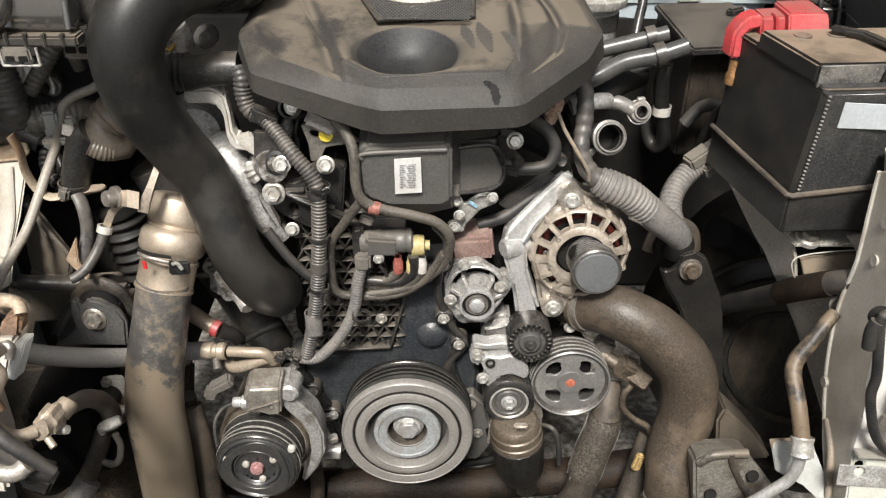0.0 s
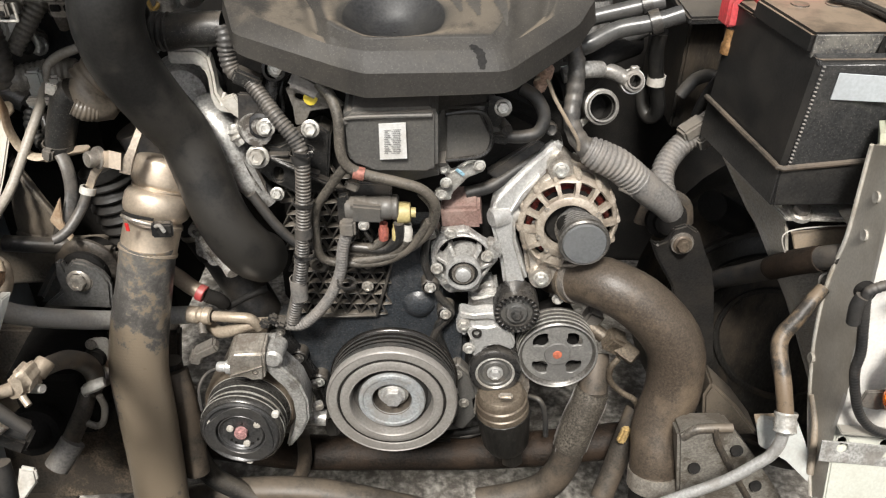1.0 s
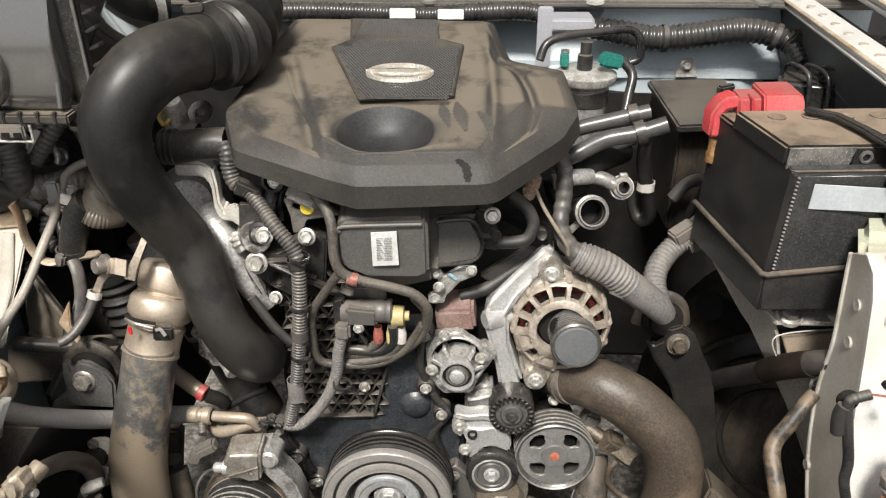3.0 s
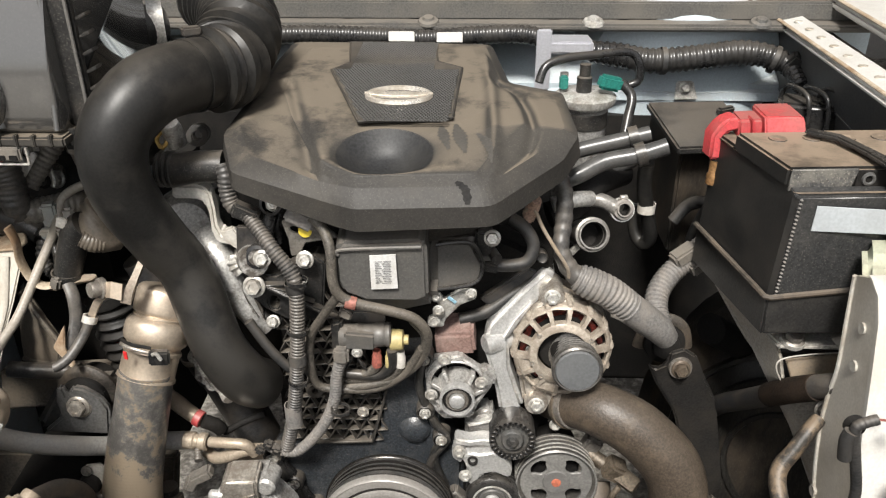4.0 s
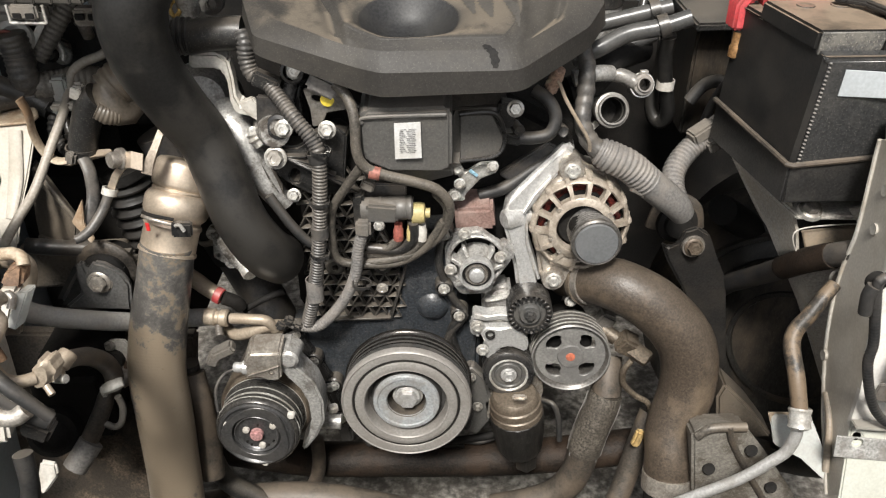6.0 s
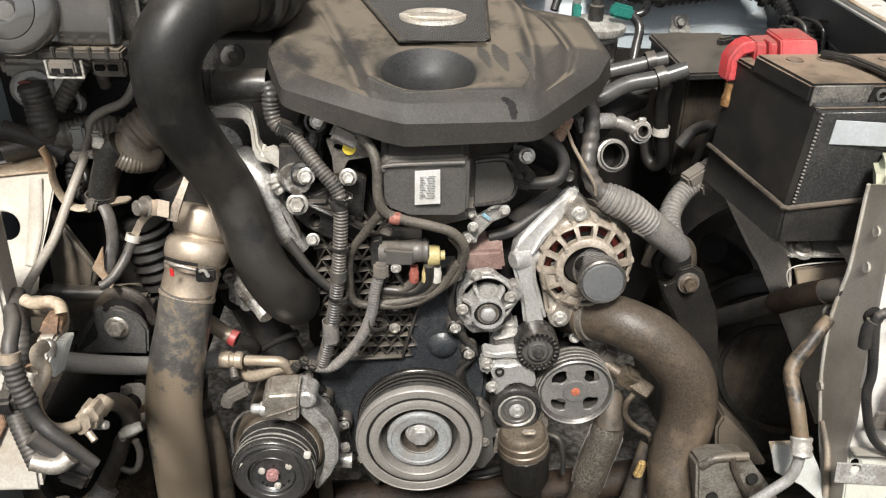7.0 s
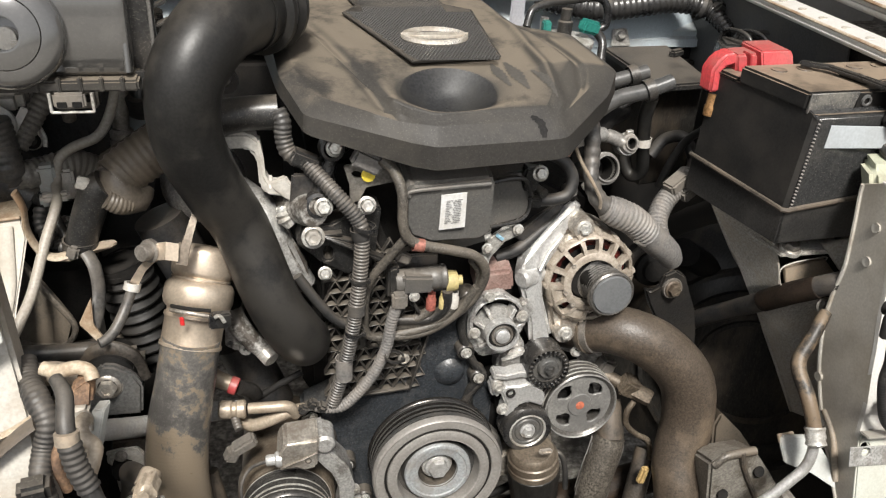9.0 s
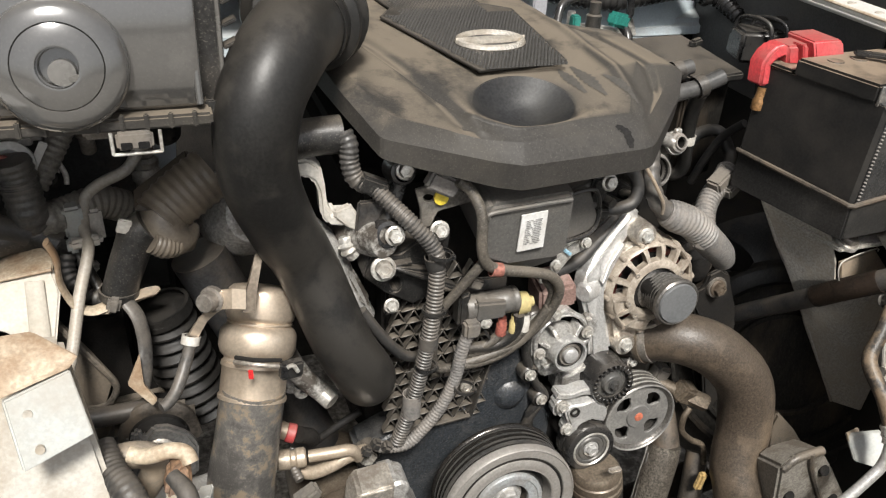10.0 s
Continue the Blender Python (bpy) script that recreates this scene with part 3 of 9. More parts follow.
for q in (FL[0], FL[2], FL[4], FL[6]):
    ear = part("bolt_ear", lathe([(0.0085, 0.002), (0.0125, 0.001), (0.0132, -0.003), (0.0132, -0.012)], V(q) + V((0, -0.001, 0)), (0, -1, 0.05), 22), M_GLOSS, tim)
    part("bolt", hexbolt(V(q) + V((0, -0.002, 0)), (0, -1, 0.05), 0.0058), M_STEEL, ear)
FR = [(0.0320, 0.7650, 0.5440), (0.0470, 0.7650, 0.5220), (0.0550, 0.7650, 0.4860), (0.0530, 0.7650, 0.4480), (0.0420, 0.7650, 0.4220)]
part("side_flange", ribbon(FR, (0.011, 0.014, 0.015, 0.014, 0.010), (0, 0.02, 0), 0.004, 3), M_BOX, tim)
for q in [(0.0390, 0.7620, 0.5330), (0.0500, 0.7620, 0.4790)]:
    part("bolt", hexbolt(q, (0, -1, 0.05), 0.0055), M_STEEL, tim)

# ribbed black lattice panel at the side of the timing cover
# backing near-black, so the depth behind the ribs is coloured in
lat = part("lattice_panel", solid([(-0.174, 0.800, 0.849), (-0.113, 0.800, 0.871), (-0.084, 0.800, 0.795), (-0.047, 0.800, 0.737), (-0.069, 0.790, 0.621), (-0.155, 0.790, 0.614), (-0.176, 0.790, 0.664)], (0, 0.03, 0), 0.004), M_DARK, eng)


def bar(a, b, w=0.0025, h=0.012, n=(0, -1, 0)):
    """A thin upright rib between two points."""
    a, b, n = V(a), V(b), V(n)
    s = (b - a).normalized().cross(n) * (w / 2)
    return solid([a + s, b + s, b - s, a - s], n * h, 0.0006, 1)


for r in range(13):
    for c in range(7):
        x0, z0 = -0.176 + 0.0175 * c + 0.006 * (r % 2), 0.620 + 0.0170 * r
        if x0 > -0.062 + (0.02 if r > 4 else 0.0) or (r > 7 and x0 > -0.085):
            continue
        q = (x0, 0.790, z0)
        part("rib", bar(q, (x0 + 0.0175, 0.790, z0 + 0.002), 0.0014, 0.010), M_LATTICE, lat)
        part("rib", bar(q, (x0 + 0.0088, 0.790, z0 + 0.017), 0.0014, 0.009), M_LATTICE, lat)
        part("rib", bar((x0 + 0.0175, 0.790, z0), (x0 + 0.0088, 0.790, z0 + 0.017), 0.0014, 0.009), M_LATTICE, lat)
part("edge_rib", bar((-0.153, 0.788, 0.616), (-0.067, 0.788, 0.622), 0.003, 0.012), M_LATTICE, lat)
part("edge_rib", bar((-0.067, 0.788, 0.622), (-0.047, 0.788, 0.702), 0.003, 0.012), M_LATTICE, lat)
for c in ((-0.1360, 0.7780, 0.7000), (-0.0770, 0.7780, 0.7030)):
    part("boss", lathe([(0.0045, -0.008), (0.0045, 0), (0.0095, 0), (0.0125, -0.003), (0.013, -0.012)], c, (0, -1, 0), 24), M_LATTICE, lat)
part("boss_bolt", lathe([(0, 0.001), (0.005, 0.001), (0.0062, -0.002), (0.0062, -0.008)], (-0.0760, 0.7760, 0.7040), (0, -1, 0.1), 16), M_WARM, lat)
part("stud_bolt", hexbolt((-0.0770, 0.7760, 0.6710), (0, -1, 0.1), 0.0055), M_WARM, lat)
# upper left black manifold bracket with big bolts
man = part("manifold_bracket", solid([(-0.197, 0.765, 0.877), (-0.166, 0.765, 0.874), (-0.122, 0.775, 0.895), (-0.109, 0.775, 0.885), (-0.117, 0.775, 0.814), (-0.148, 0.775, 0.802), (-0.180, 0.765, 0.828), (-0.205, 0.765, 0.853)],
      (0, 0.03, 0), 0.004, holes=[circle((-0.170, 0.765, 0.838), (1, 0, 0), (0, 0.1, 1), 0.006, 16, 0.009)]), M_PLASTIC, eng)
for i in range(5):
    part("rib", bar((-0.179, 0.764, 0.866), (-0.155 + 0.016 * i, 0.768, 0.865 - 0.012 * i), 0.003, 0.01), M_PLASTIC, man)
for b, r in (((-0.187, 0.752, 0.867), 0.0095), ((-0.175, 0.755, 0.901), 0.0075), ((-0.128, 0.758, 0.899), 0.0075), ((-0.174, 0.765, 0.812), 0.006), ((-0.160, 0.775, 0.960), 0.0075), ((0.080, 0.790, 0.913), 0.0072)):
    part("bolt", hexbolt(b, (0, -1, 0.3), r), M_STEEL, eng)
M_CASTDIRT = mat("grimy cast alloy", (0.36, 0.345, 0.32), 0.38, 0.4, 0.3, 100, 0.3, (0.075, 0.063, 0.052), 0.6, DUST, 0.1, edge=(0.48, 0.56))
part("alloy_housing", solid([(-0.249, 0.800, 0.893), (-0.221, 0.790, 0.876), (-0.188, 0.780, 0.807), (-0.190, 0.780, 0.787), (-0.222, 0.790, 0.817), (-0.261, 0.800, 0.878)], (0, 0.06, -0.02), 0.012, 3), M_CASTDIRT, eng)
part("alloy_boss", lathe([(0, 0.015), (0.016, 0.015), (0.018, 0.0), (0.018, -0.06)], (-0.190, 0.770, 0.891), (0.4, -1, 0.3), 24), M_CASTDIRT, eng)
part("water_neck", tube([(-0.164, 0.800, 0.656), (-0.137, 0.800, 0.617)], 0.01), M_DARK, eng)

# ---- engine cover ----
def ring(z, pts):
    return [(x, y, z) for x, y in pts]


cover = thing("engine_cover", (0, 0.9, 0.95), "black plastic engine cover coated in brown dust", "engine cover")
low = [(-0.240, 1.151, 1.012), (-0.237, 1.277, 1.014), (0.085, 1.264, 1.014), (0.107, 1.049, 1.012), (0.176, 1.011, 1.010), (0.178, 0.832, 0.998), (0.158, 0.806, 0.978),
       (0.080, 0.722, 0.961), (-0.062, 0.717, 0.955), (-0.085, 0.727, 0.956), (-0.193, 0.742, 0.989), (-0.217, 0.800, 1.014)]
mid = [(-0.222, 1.087, 1.032), (-0.219, 1.207, 1.034), (0.082, 1.198, 1.034), (0.102, 1.004, 1.030), (0.168, 0.968, 1.028), (0.173, 0.828, 1.022), (0.154, 0.798, 1.004),
       (0.077, 0.721, 0.984), (-0.062, 0.716, 0.981), (-0.086, 0.724, 0.983), (-0.193, 0.744, 1.008), (-0.214, 0.800, 1.030)]
shoulder = [(-0.207, 1.048, 1.042), (-0.198, 1.152, 1.046), (0.072, 1.143, 1.046), (0.093, 0.976, 1.038), (0.155, 0.946, 1.033), (0.158, 0.830, 1.030), (0.130, 0.795, 1.016),
            (0.070, 0.734, 1.001), (-0.060, 0.728, 0.999), (-0.094, 0.735, 1.001), (-0.178, 0.764, 1.020), (-0.200, 0.812, 1.036)]
top = [(-0.184, 1.022, 1.046), (-0.170, 1.112, 1.050), (0.054, 1.112, 1.050), (0.076, 0.949, 1.044), (0.114, 0.907, 1.038), (0.116, 0.830, 1.036), (0.086, 0.790, 1.023),
       (0.060, 0.744, 1.0095), (-0.062, 0.738, 1.0065), (-0.106, 0.760, 1.013), (-0.150, 0.850, 1.034), (-0.172, 0.915, 1.042)]


def soft_ring(r, n=5):
    """Rounds the corners of a ring."""
    out = []
    m = len(r)
    for i in range(m):
        a, b, c = V(r[i - 1]), V(r[i]), V(r[(i + 1) % m])
        p, q = b.lerp(a, 0.10), b.lerp(c, 0.10)
        for k in range(n):
            t = k / (n - 1)
            out.append(p * (1 - t) ** 2 + b * 2 * t * (1 - t) + q * t * t)
    return out


M_DISH = mat("wiped black plastic", (0.018, 0.018, 0.0185), 0.50, 0, 0.3, 30, 0.03, (0.035, 0.033, 0.030), 0.4, shine=0.35)
M_WIPED = mat("half wiped cover plastic", (0.060, 0.056, 0.050), 0.5, 0, 0.1, 60, 0.03, (0.080, 0.072, 0.062), 0.4, shine=0.3)
DISH = (-0.0375, 0.7840, 1.0155)
DR, DR2 = 0.0520, 0.0415
DT = V((0, 0.94, 0.32)).normalized()
DN = V((1, 0, 0)).cross(DT)
def fine_ring(r, n=8):
    """A ring with n even steps along each of its edges."""
    return [V(r[i]).lerp(V(r[(i + 1) % len(r)]), k / n) for i in range(len(r)) for k in range(n)]


def near(p, line):
    """Distance in plan from p to a bent line."""
    best = 9.0
    for a, b in zip(line, line[1:]):
        ex, ey = b[0] - a[0], b[1] - a[1]
        t = max(0.0, min(1.0, ((p.x - a[0]) * ex + (p.y - a[1]) * ey) / (ex * ex + ey * ey)))
        best = min(best, math.hypot(p.x - a[0] - t * ex, p.y - a[1] - t * ey))
    return best


# moulded lines of the top: a channel round the side panel, a furrow beside the recess, a raised ridge between them
CHANNEL = [(0.0830, 0.9750), (0.1090, 0.9360), (0.1190, 0.8720), (0.1220, 0.8200), (0.1140, 0.7830), (0.0790, 0.7300)]
FURROW = [(-0.1720, 0.9560), (-0.1320, 0.8220), (-0.1070, 0.7380), (-0.0930, 0.7140)]
RIDGE = [(0.0730, 1.0640), (0.0780, 0.9200), (0.0790, 0.7880), (0.0790, 0.7110)]
PLINTH = [(-0.1010, 0.7590), (-0.0910, 0.7100), (-0.0800, 0.6590)]


def relief(p):
    """Height that the moulded lines add to the cover at p."""
    h = -0.0050 * math.exp(-(near(p, CHANNEL) / 0.0065) ** 2)
    h -= 0.0034 * math.exp(-(near(p, FURROW) / 0.0080) ** 2)
    h += 0.0038 * math.exp(-(near(p, RIDGE) / 0.0075) ** 2)
    h += 0.0032 * math.exp(-(near(p, PLINTH) / 0.0075) ** 2)
    return V((0, 0, h))


rings = [fine_ring(soft_ring(r)) for r in (low, mid, shoulder, top)]
slope = [[a.lerp(b, f) for a, b in zip(rings[2], rings[3])] for f in [k / 28 for k in range(29)]]
slope = [[p + relief(p) * min(1, k / 9) for p in r] for k, r in enumerate(slope)]
shell = loft([rings[0], rings[1]] + slope, cap=False)


def around(c, r):
    """The points of a ring in the order of their angle about c, and those angles."""
    q = sorted(((math.atan2(p.y - c.y, p.x - c.x), p) for p in r), key=lambda e: e[0])
    return [e[1] for e in q], [e[0] for e in q]


edge, angles = around(V(DISH), rings[3])
lips = [V(DISH) + V((DR * math.cos(a), 0, 0)) + DT * (DR2 * math.sin(a)) for a in angles]
crown = []
for k in range(81):
    f = k / 80
    row = [e.lerp(h, f) + V((0, 0, 0.004 * math.sin(math.pi * f) ** 0.7)) for e, h in zip(edge, lips)]
    crown.append([p + relief(p) * min(1, (1 - f) * 12) for p in row])
lid = loft(crown, cap=False)
inner = loft([[V(p) + (V((-0.017, 0.93, 0.96)) - V(p)) * 0.03 for p in rings[0]], rings[0]], cap=False)
part("shell", join(shell, lid, inner), M_COVER, cover, smooth=33)
part("filler_dish", loft([circle(V(DISH) - DN * d, (1, 0, 0), DT, DR * f, 48, DR2 * f) for f, d in ((1.02, -0.0005), (0.985, 0.0008), (0.90, 0.0042), (0.75, 0.0098), (0.60, 0.0150), (0.45, 0.0188), (0.30, 0.0208), (0.02, 0.0216))], cap=False), M_DISH, cover, "smooth shiny black filler recess", 80)
# raised mesh panel with its frame
gp = [(-0.120, 1.123, 1.052), (-0.000, 1.120, 1.052), (0.009, 1.026, 1.050), (0.041, 1.004, 1.048), (0.033, 0.840, 1.036), (-0.070, 0.825, 1.036), (-0.126, 0.990, 1.048), (-0.106, 1.019, 1.050)]
part("mesh_panel", solid([V(p) + V((0, 0, 0.002)) for p in gp], (0, 0, -0.004), 0.0008, 1), M_PLASTIC, cover, "woven-look black grille panel")

part("mesh_frame", join(*[tube([V(p) + V((0, 0, 0.001)), V(q) + V((0, 0, 0.001))], 0.0016, 8, step=0.02) for p, q in zip(gp, gp[1:] + gp[:1])]), M_COVER, cover)
dots = []
for i in range(46):
    for j in range(76):
        x, y = gp[6][0] + 0.0040 * i + (0.0020 if j % 2 else 0), gp[5][1] + 0.0040 * j
        f = (y - gp[5][1]) / (gp[6][1] - gp[5][1])
        lo = gp[5][0] + (gp[6][0] - gp[5][0]) * min(1, f) if f < 1 else gp[7][0]
        hi = gp[4][0] + (gp[3][0] - gp[4][0]) * min(1, f) if f < 1 else gp[2][0]
        if lo + 0.004 < x < hi - 0.004 and y < gp[0][1] - 0.004:
            zz = 0.0022 + (gp[5][2] + (gp[6][2] - gp[5][2]) * f if f < 1 else gp[6][2] + (gp[0][2] - gp[6][2]) * (y - gp[6][1]) / (gp[0][1] - gp[6][1]))
            low6 = [(x + 0.00215 * math.cos(k * math.pi / 3), y + 0.0018 * math.sin(k * math.pi / 3), zz) for k in range(6)]
            top6 = [(x + 0.0013 * math.cos(k * math.pi / 3), y + 0.0011 * math.sin(k * math.pi / 3), zz + 0.0011) for k in range(6)]
            dots.append((low6 + top6, [(k, (k + 1) % 6, 6 + (k + 1) % 6, 6 + k) for k in range(6)] + [(6, 7, 8, 9, 10, 11)]))
tagged(part("mesh_studs", join(*dots), M_STUD, cover), kind="stuff")
EM = (-0.0310, 0.8940, 1.0440)
M_EMBLEM = mat("worn warm chrome", (0.72, 0.67, 0.59), 0.28, 0.6, 0.1, 90, 0.05, (0.42, 0.35, 0.27), 0.45)
EMT = V((0, 0.985, 0.06))
EMN = V((1, 0, 0)).cross(EMT)


def oval(rx, ry, h, n=48):
    return circle(V(EM) + EMN * h, (1, 0, 0), EMT, rx, n, ry)


part("emblem_ring", loft([oval(0.0385, 0.0275, -0.002), oval(0.0400, 0.0290, 0.001), oval(0.0385, 0.0276, 0.0045), oval(0.0360, 0.0245, 0.0055), oval(0.0335, 0.0215, 0.0040), oval(0.0325, 0.0205, 0.001)], cap=False), M_EMBLEM, cover, "chrome oval emblem ring")
part("emblem_back", loft([oval(0.0330, 0.0210, 0.0008), oval(0.001, 0.001, 0.0010)], cap=False), M_STUD, cover)
part("emblem_bar", loft([[V(EM) + V((x, 0, 0)) + EMT * (s * w) + EMN * h for s, h in ((-1, 0.001), (-0.9, 0.0045), (0, 0.0062), (0.9, 0.0045), (1, 0.001))] for x, w in ((-0.040, 0.001), (-0.034, 0.0042), (-0.020, 0.0066), (0, 0.0074), (0.020, 0.0066), (0.034, 0.0042), (0.040, 0.001))]), M_EMBLEM, cover, "chrome band across the emblem")

# marks wiped and scraped into the dust
skin = BVHTree.FromPolygons([tuple(v) for v in join(shell, lid)[0]], [tuple(f) for f in join(shell, lid)[1]])


def smear(pts, widths, n=10):
    """A thin irregular blot along a line, lying on the cover."""
    line = spline(pts, list(widths), 0.0025)
    rows = []
    for k, (p, w, s) in enumerate(line):
        a, b = line[max(k - 1, 0)][0], line[min(k + 1, len(line) - 1)][0]
        d = (b - a).cross(V((0, 0, 1))).normalized()
        row = []
        for q in (-1, -0.5, 0, 0.5, 1):
            at = skin.find_nearest(p + d * (w * q * (1 + 0.25 * math.sin(900 * s + 2 * q))))[0]
            row.append(at + V((0, -0.0003, 0.0005)))
        rows.append(row)
    vs = [p for r in rows for p in r]
    return vs, [(5 * i + k, 5 * i + k + 1, 5 * i + k + 6, 5 * i + k + 5) for i in range(len(rows) - 1) for k in range(4)]


part("scrape", smear([(0.0400, 0.7300, 1.0120), (0.0460, 0.7240, 1.0100), (0.0500, 0.7170, 1.0080), (0.0520, 0.7110, 1.0020), (0.0520, 0.7050, 0.9980)], (0.002, 0.0055, 0.0045, 0.0042, 0.0022)), M_DARK, cover, "black scrape in the dust")
for pts, w in (([(0.0210, 0.8320, 1.0300), (0.0240, 0.8120, 1.0300), (0.0290, 0.7830, 1.0300)], (0.002, 0.006, 0.002)), ([(0.0370, 0.8350, 1.0300), (0.0420, 0.8050, 1.0300), (0.0480, 0.7730, 1.0300)], (0.002, 0.0075, 0.002)), ([(0.0610, 0.8080, 1.0300), (0.0710, 0.7890, 1.0300), (0.0760, 0.7520, 1.0300)], (0.002, 0.005, 0.002))):
    part("finger_mark", smear(pts, w), M_WIPED, cover)

# ---- breather box below the cover ----
bb = thing("breather_box", (-0.002, 0.800, 0.849), "black plastic breather box with a white printed sticker", "engine part")
part("box_left", solid([(-0.091, 0.736, 0.922), (-0.082, 0.735, 0.932), (0.004, 0.736, 0.936), (0.009, 0.738, 0.930), (0.010, 0.742, 0.862), (-0.003, 0.742, 0.856), (-0.059, 0.740, 0.857), (-0.083, 0.738, 0.868), (-0.090, 0.737, 0.884)], (0, 0.08, 0.02), 0.010, 4), M_BOX, bb)
part("seam", tube([(-0.086, 0.735, 0.918), (-0.080, 0.734, 0.925), (0.003, 0.735, 0.929)], 0.0022, 8), M_BOX, bb)
part("box_right", solid([(0.009, 0.775, 0.920), (0.060, 0.785, 0.917), (0.079, 0.790, 0.877), (0.079, 0.790, 0.863), (0.062, 0.782, 0.849), (0.010, 0.772, 0.846)], (0, 0.06, 0.02), 0.010, 4), M_BOX, bb)
part("panel_edge", tube([(0.017, 0.772, 0.913), (0.056, 0.779, 0.912), (0.069, 0.784, 0.880), (0.059, 0.780, 0.859), (0.018, 0.770, 0.857)], 0.0025, 8), M_GLOSS, bb)
part("box_lower", solid([(-0.081, 0.748, 0.864), (0.016, 0.755, 0.860), (0.023, 0.765, 0.838), (-0.015, 0.768, 0.823), (-0.048, 0.768, 0.824), (-0.067, 0.758, 0.839)], (0, 0.05, 0.02), 0.010, 4), M_BOX, bb)
part("box_top", solid([(-0.083, 0.780, 0.924), (0.061, 0.800, 0.918), (0.074, 0.800, 0.908), (0.009, 0.755, 0.925), (-0.072, 0.750, 0.924)], (0, 0.03, 0.02), 0.004), M_PLASTIC, bb)
part("neck", lathe([(0.045, 0), (0.047, 0.006), (0.043, 0.012), (0.046, 0.018), (0.042, 0.024), (0.042, 0.05)], (-0.031, 0.800, 0.904), (0, 0.2, 1), 32), M_PLASTIC, bb)
st = part("sticker", solid([(-0.052, 0.732, 0.919), (-0.024, 0.732, 0.921), (-0.023, 0.735, 0.878), (-0.052, 0.735, 0.876)], (0, 0.002, 0), 0), M_WHITE, bb, "white printed sticker")
for i in range(14):
    f = 0.16 + 0.051 * i
    a, b = lerp((-0.049, 0.731, 0.919), (-0.050, 0.734, 0.877), f), lerp((-0.026, 0.731, 0.921), (-0.026, 0.734, 0.878), f)
    for s, e in ((0.12, 0.44 - 0.05 * ((i * 3) % 4)), (0.52 - 0.03 * ((i * 7) % 4), 0.88 - 0.03 * ((i * 5) % 3))):
        part("print_bar", bar(lerp(a, b, s), lerp(a, b, e), 0.0006, 0.0003), M_GREYFOIL, st)

M_DULLSTEEL = mat("dull dirty steel", (0.30, 0.275, 0.245), 0.45, 0.6, 0.15, 90, 0.15, (0.15, 0.125, 0.10), 0.42)
# ---- pulleys ----
def grooves(r, h0, h1, n, depth=0.003):
    """Profile of a ribbed belt track from h0 to h1."""
    out = []
    for i in range(n):
        a = h0 + (h1 - h0) * i / n
        d = (h1 - h0) / n
        out += [(r, a), (r, a + d * 0.25), (r - depth, a + d * 0.5), (r - depth, a + d * 0.7), (r, a + d * 0.98)]
    return out


AX = (0, -1, 0.06)
cp = thing("crankshaft_pulley", (-0.047, 0.73, 0.55), "large grey steel crankshaft damper pulley", "pulley")
M_GROOVE3 = mat("black oily belt track", (0.06, 0.056, 0.052), 0.22, 0.8, 0.2, 90, 0.1, (0.09, 0.08, 0.07), 0.3)
CC = (-0.044, 0.690, 0.551)
AX = (0, -1, 0.09)
part("damper_ring", lathe([(0.050, -0.020), (0.0518, -0.005), (0.0527, -0.001), (0.055, 0.0), (0.063, 0.0), (0.065, -0.001), (0.0662, -0.0045), (0.0678, -0.0045), (0.0697, -0.0015), (0.079, -0.0005), (0.082, -0.0015), (0.0832, -0.0035), (0.0832, -0.010), (0.080, -0.014), (0.060, -0.016)], CC, AX, 96), M_DAMPER, cp)
part("belt_track", lathe([(0.060, -0.013), (0.076, -0.015)] + [(r, -h) for r, h in grooves(0.081, 0.018, 0.044, 6, 0.004)] + [(0.0830, -0.046), (0.0835, -0.049), (0.05, -0.051)], CC, AX, 96), M_GROOVE3, cp)
for h in (0.026, 0.034, 0.042):
    part("track_edge", lathe([(0.0795, -h - 0.0006), (0.0816, -h - 0.0002), (0.0816, -h + 0.0006), (0.0795, -h + 0.001)], CC, AX, 96), M_DAMPERDARK, cp)
part("track_rim", lathe([(0.0790, -0.0165), (0.0822, -0.0172), (0.0822, -0.0190), (0.0790, -0.0196)], CC, AX, 96), M_DAMPERDARK, cp)
part("edge_ring", lathe([(0.0795, -0.0004), (0.0808, 0.0006), (0.0822, -0.0006)], CC, AX, 96), M_DAMPER, cp)
part("edge_ring", lathe([(0.0528, -0.0008), (0.0540, 0.0006), (0.0555, 0.0002)], CC, AX, 80), M_DAMPER, cp)
part("rubber_ring", lathe([(0.0658, -0.003), (0.0664, -0.0018), (0.0680, -0.0018), (0.0688, -0.0028)], CC, AX, 80), M_DARK, cp)
part("groove_ring", lathe([(0.0525, -0.006), (0.0505, -0.018), (0.0455, -0.019), (0.0425, -0.008)], CC, AX, 64), M_DAMPERDARK, cp)
part("inner_dish", lathe([(0.0435, -0.018), (0.0425, -0.0055), (0.0412, -0.004), (0.037, -0.0035), (0.036, -0.0055), (0.029, -0.0055), (0.0258, -0.0065), (0.0246, -0.010)], CC, AX, 64), M_BLUEGREY, cp)
part("bore", lathe([(0.0252, -0.007), (0.0240, -0.027), (0.0, -0.028)], CC, AX, 48), M_FRAME, cp)
hub = part("hub", lathe([(0.0195, -0.028), (0.0195, -0.0175), (0.0185, -0.0165), (0.0, -0.0165)], V(CC) + V((0.001, 0, 0.002)), AX, 40), M_STEEL, cp)
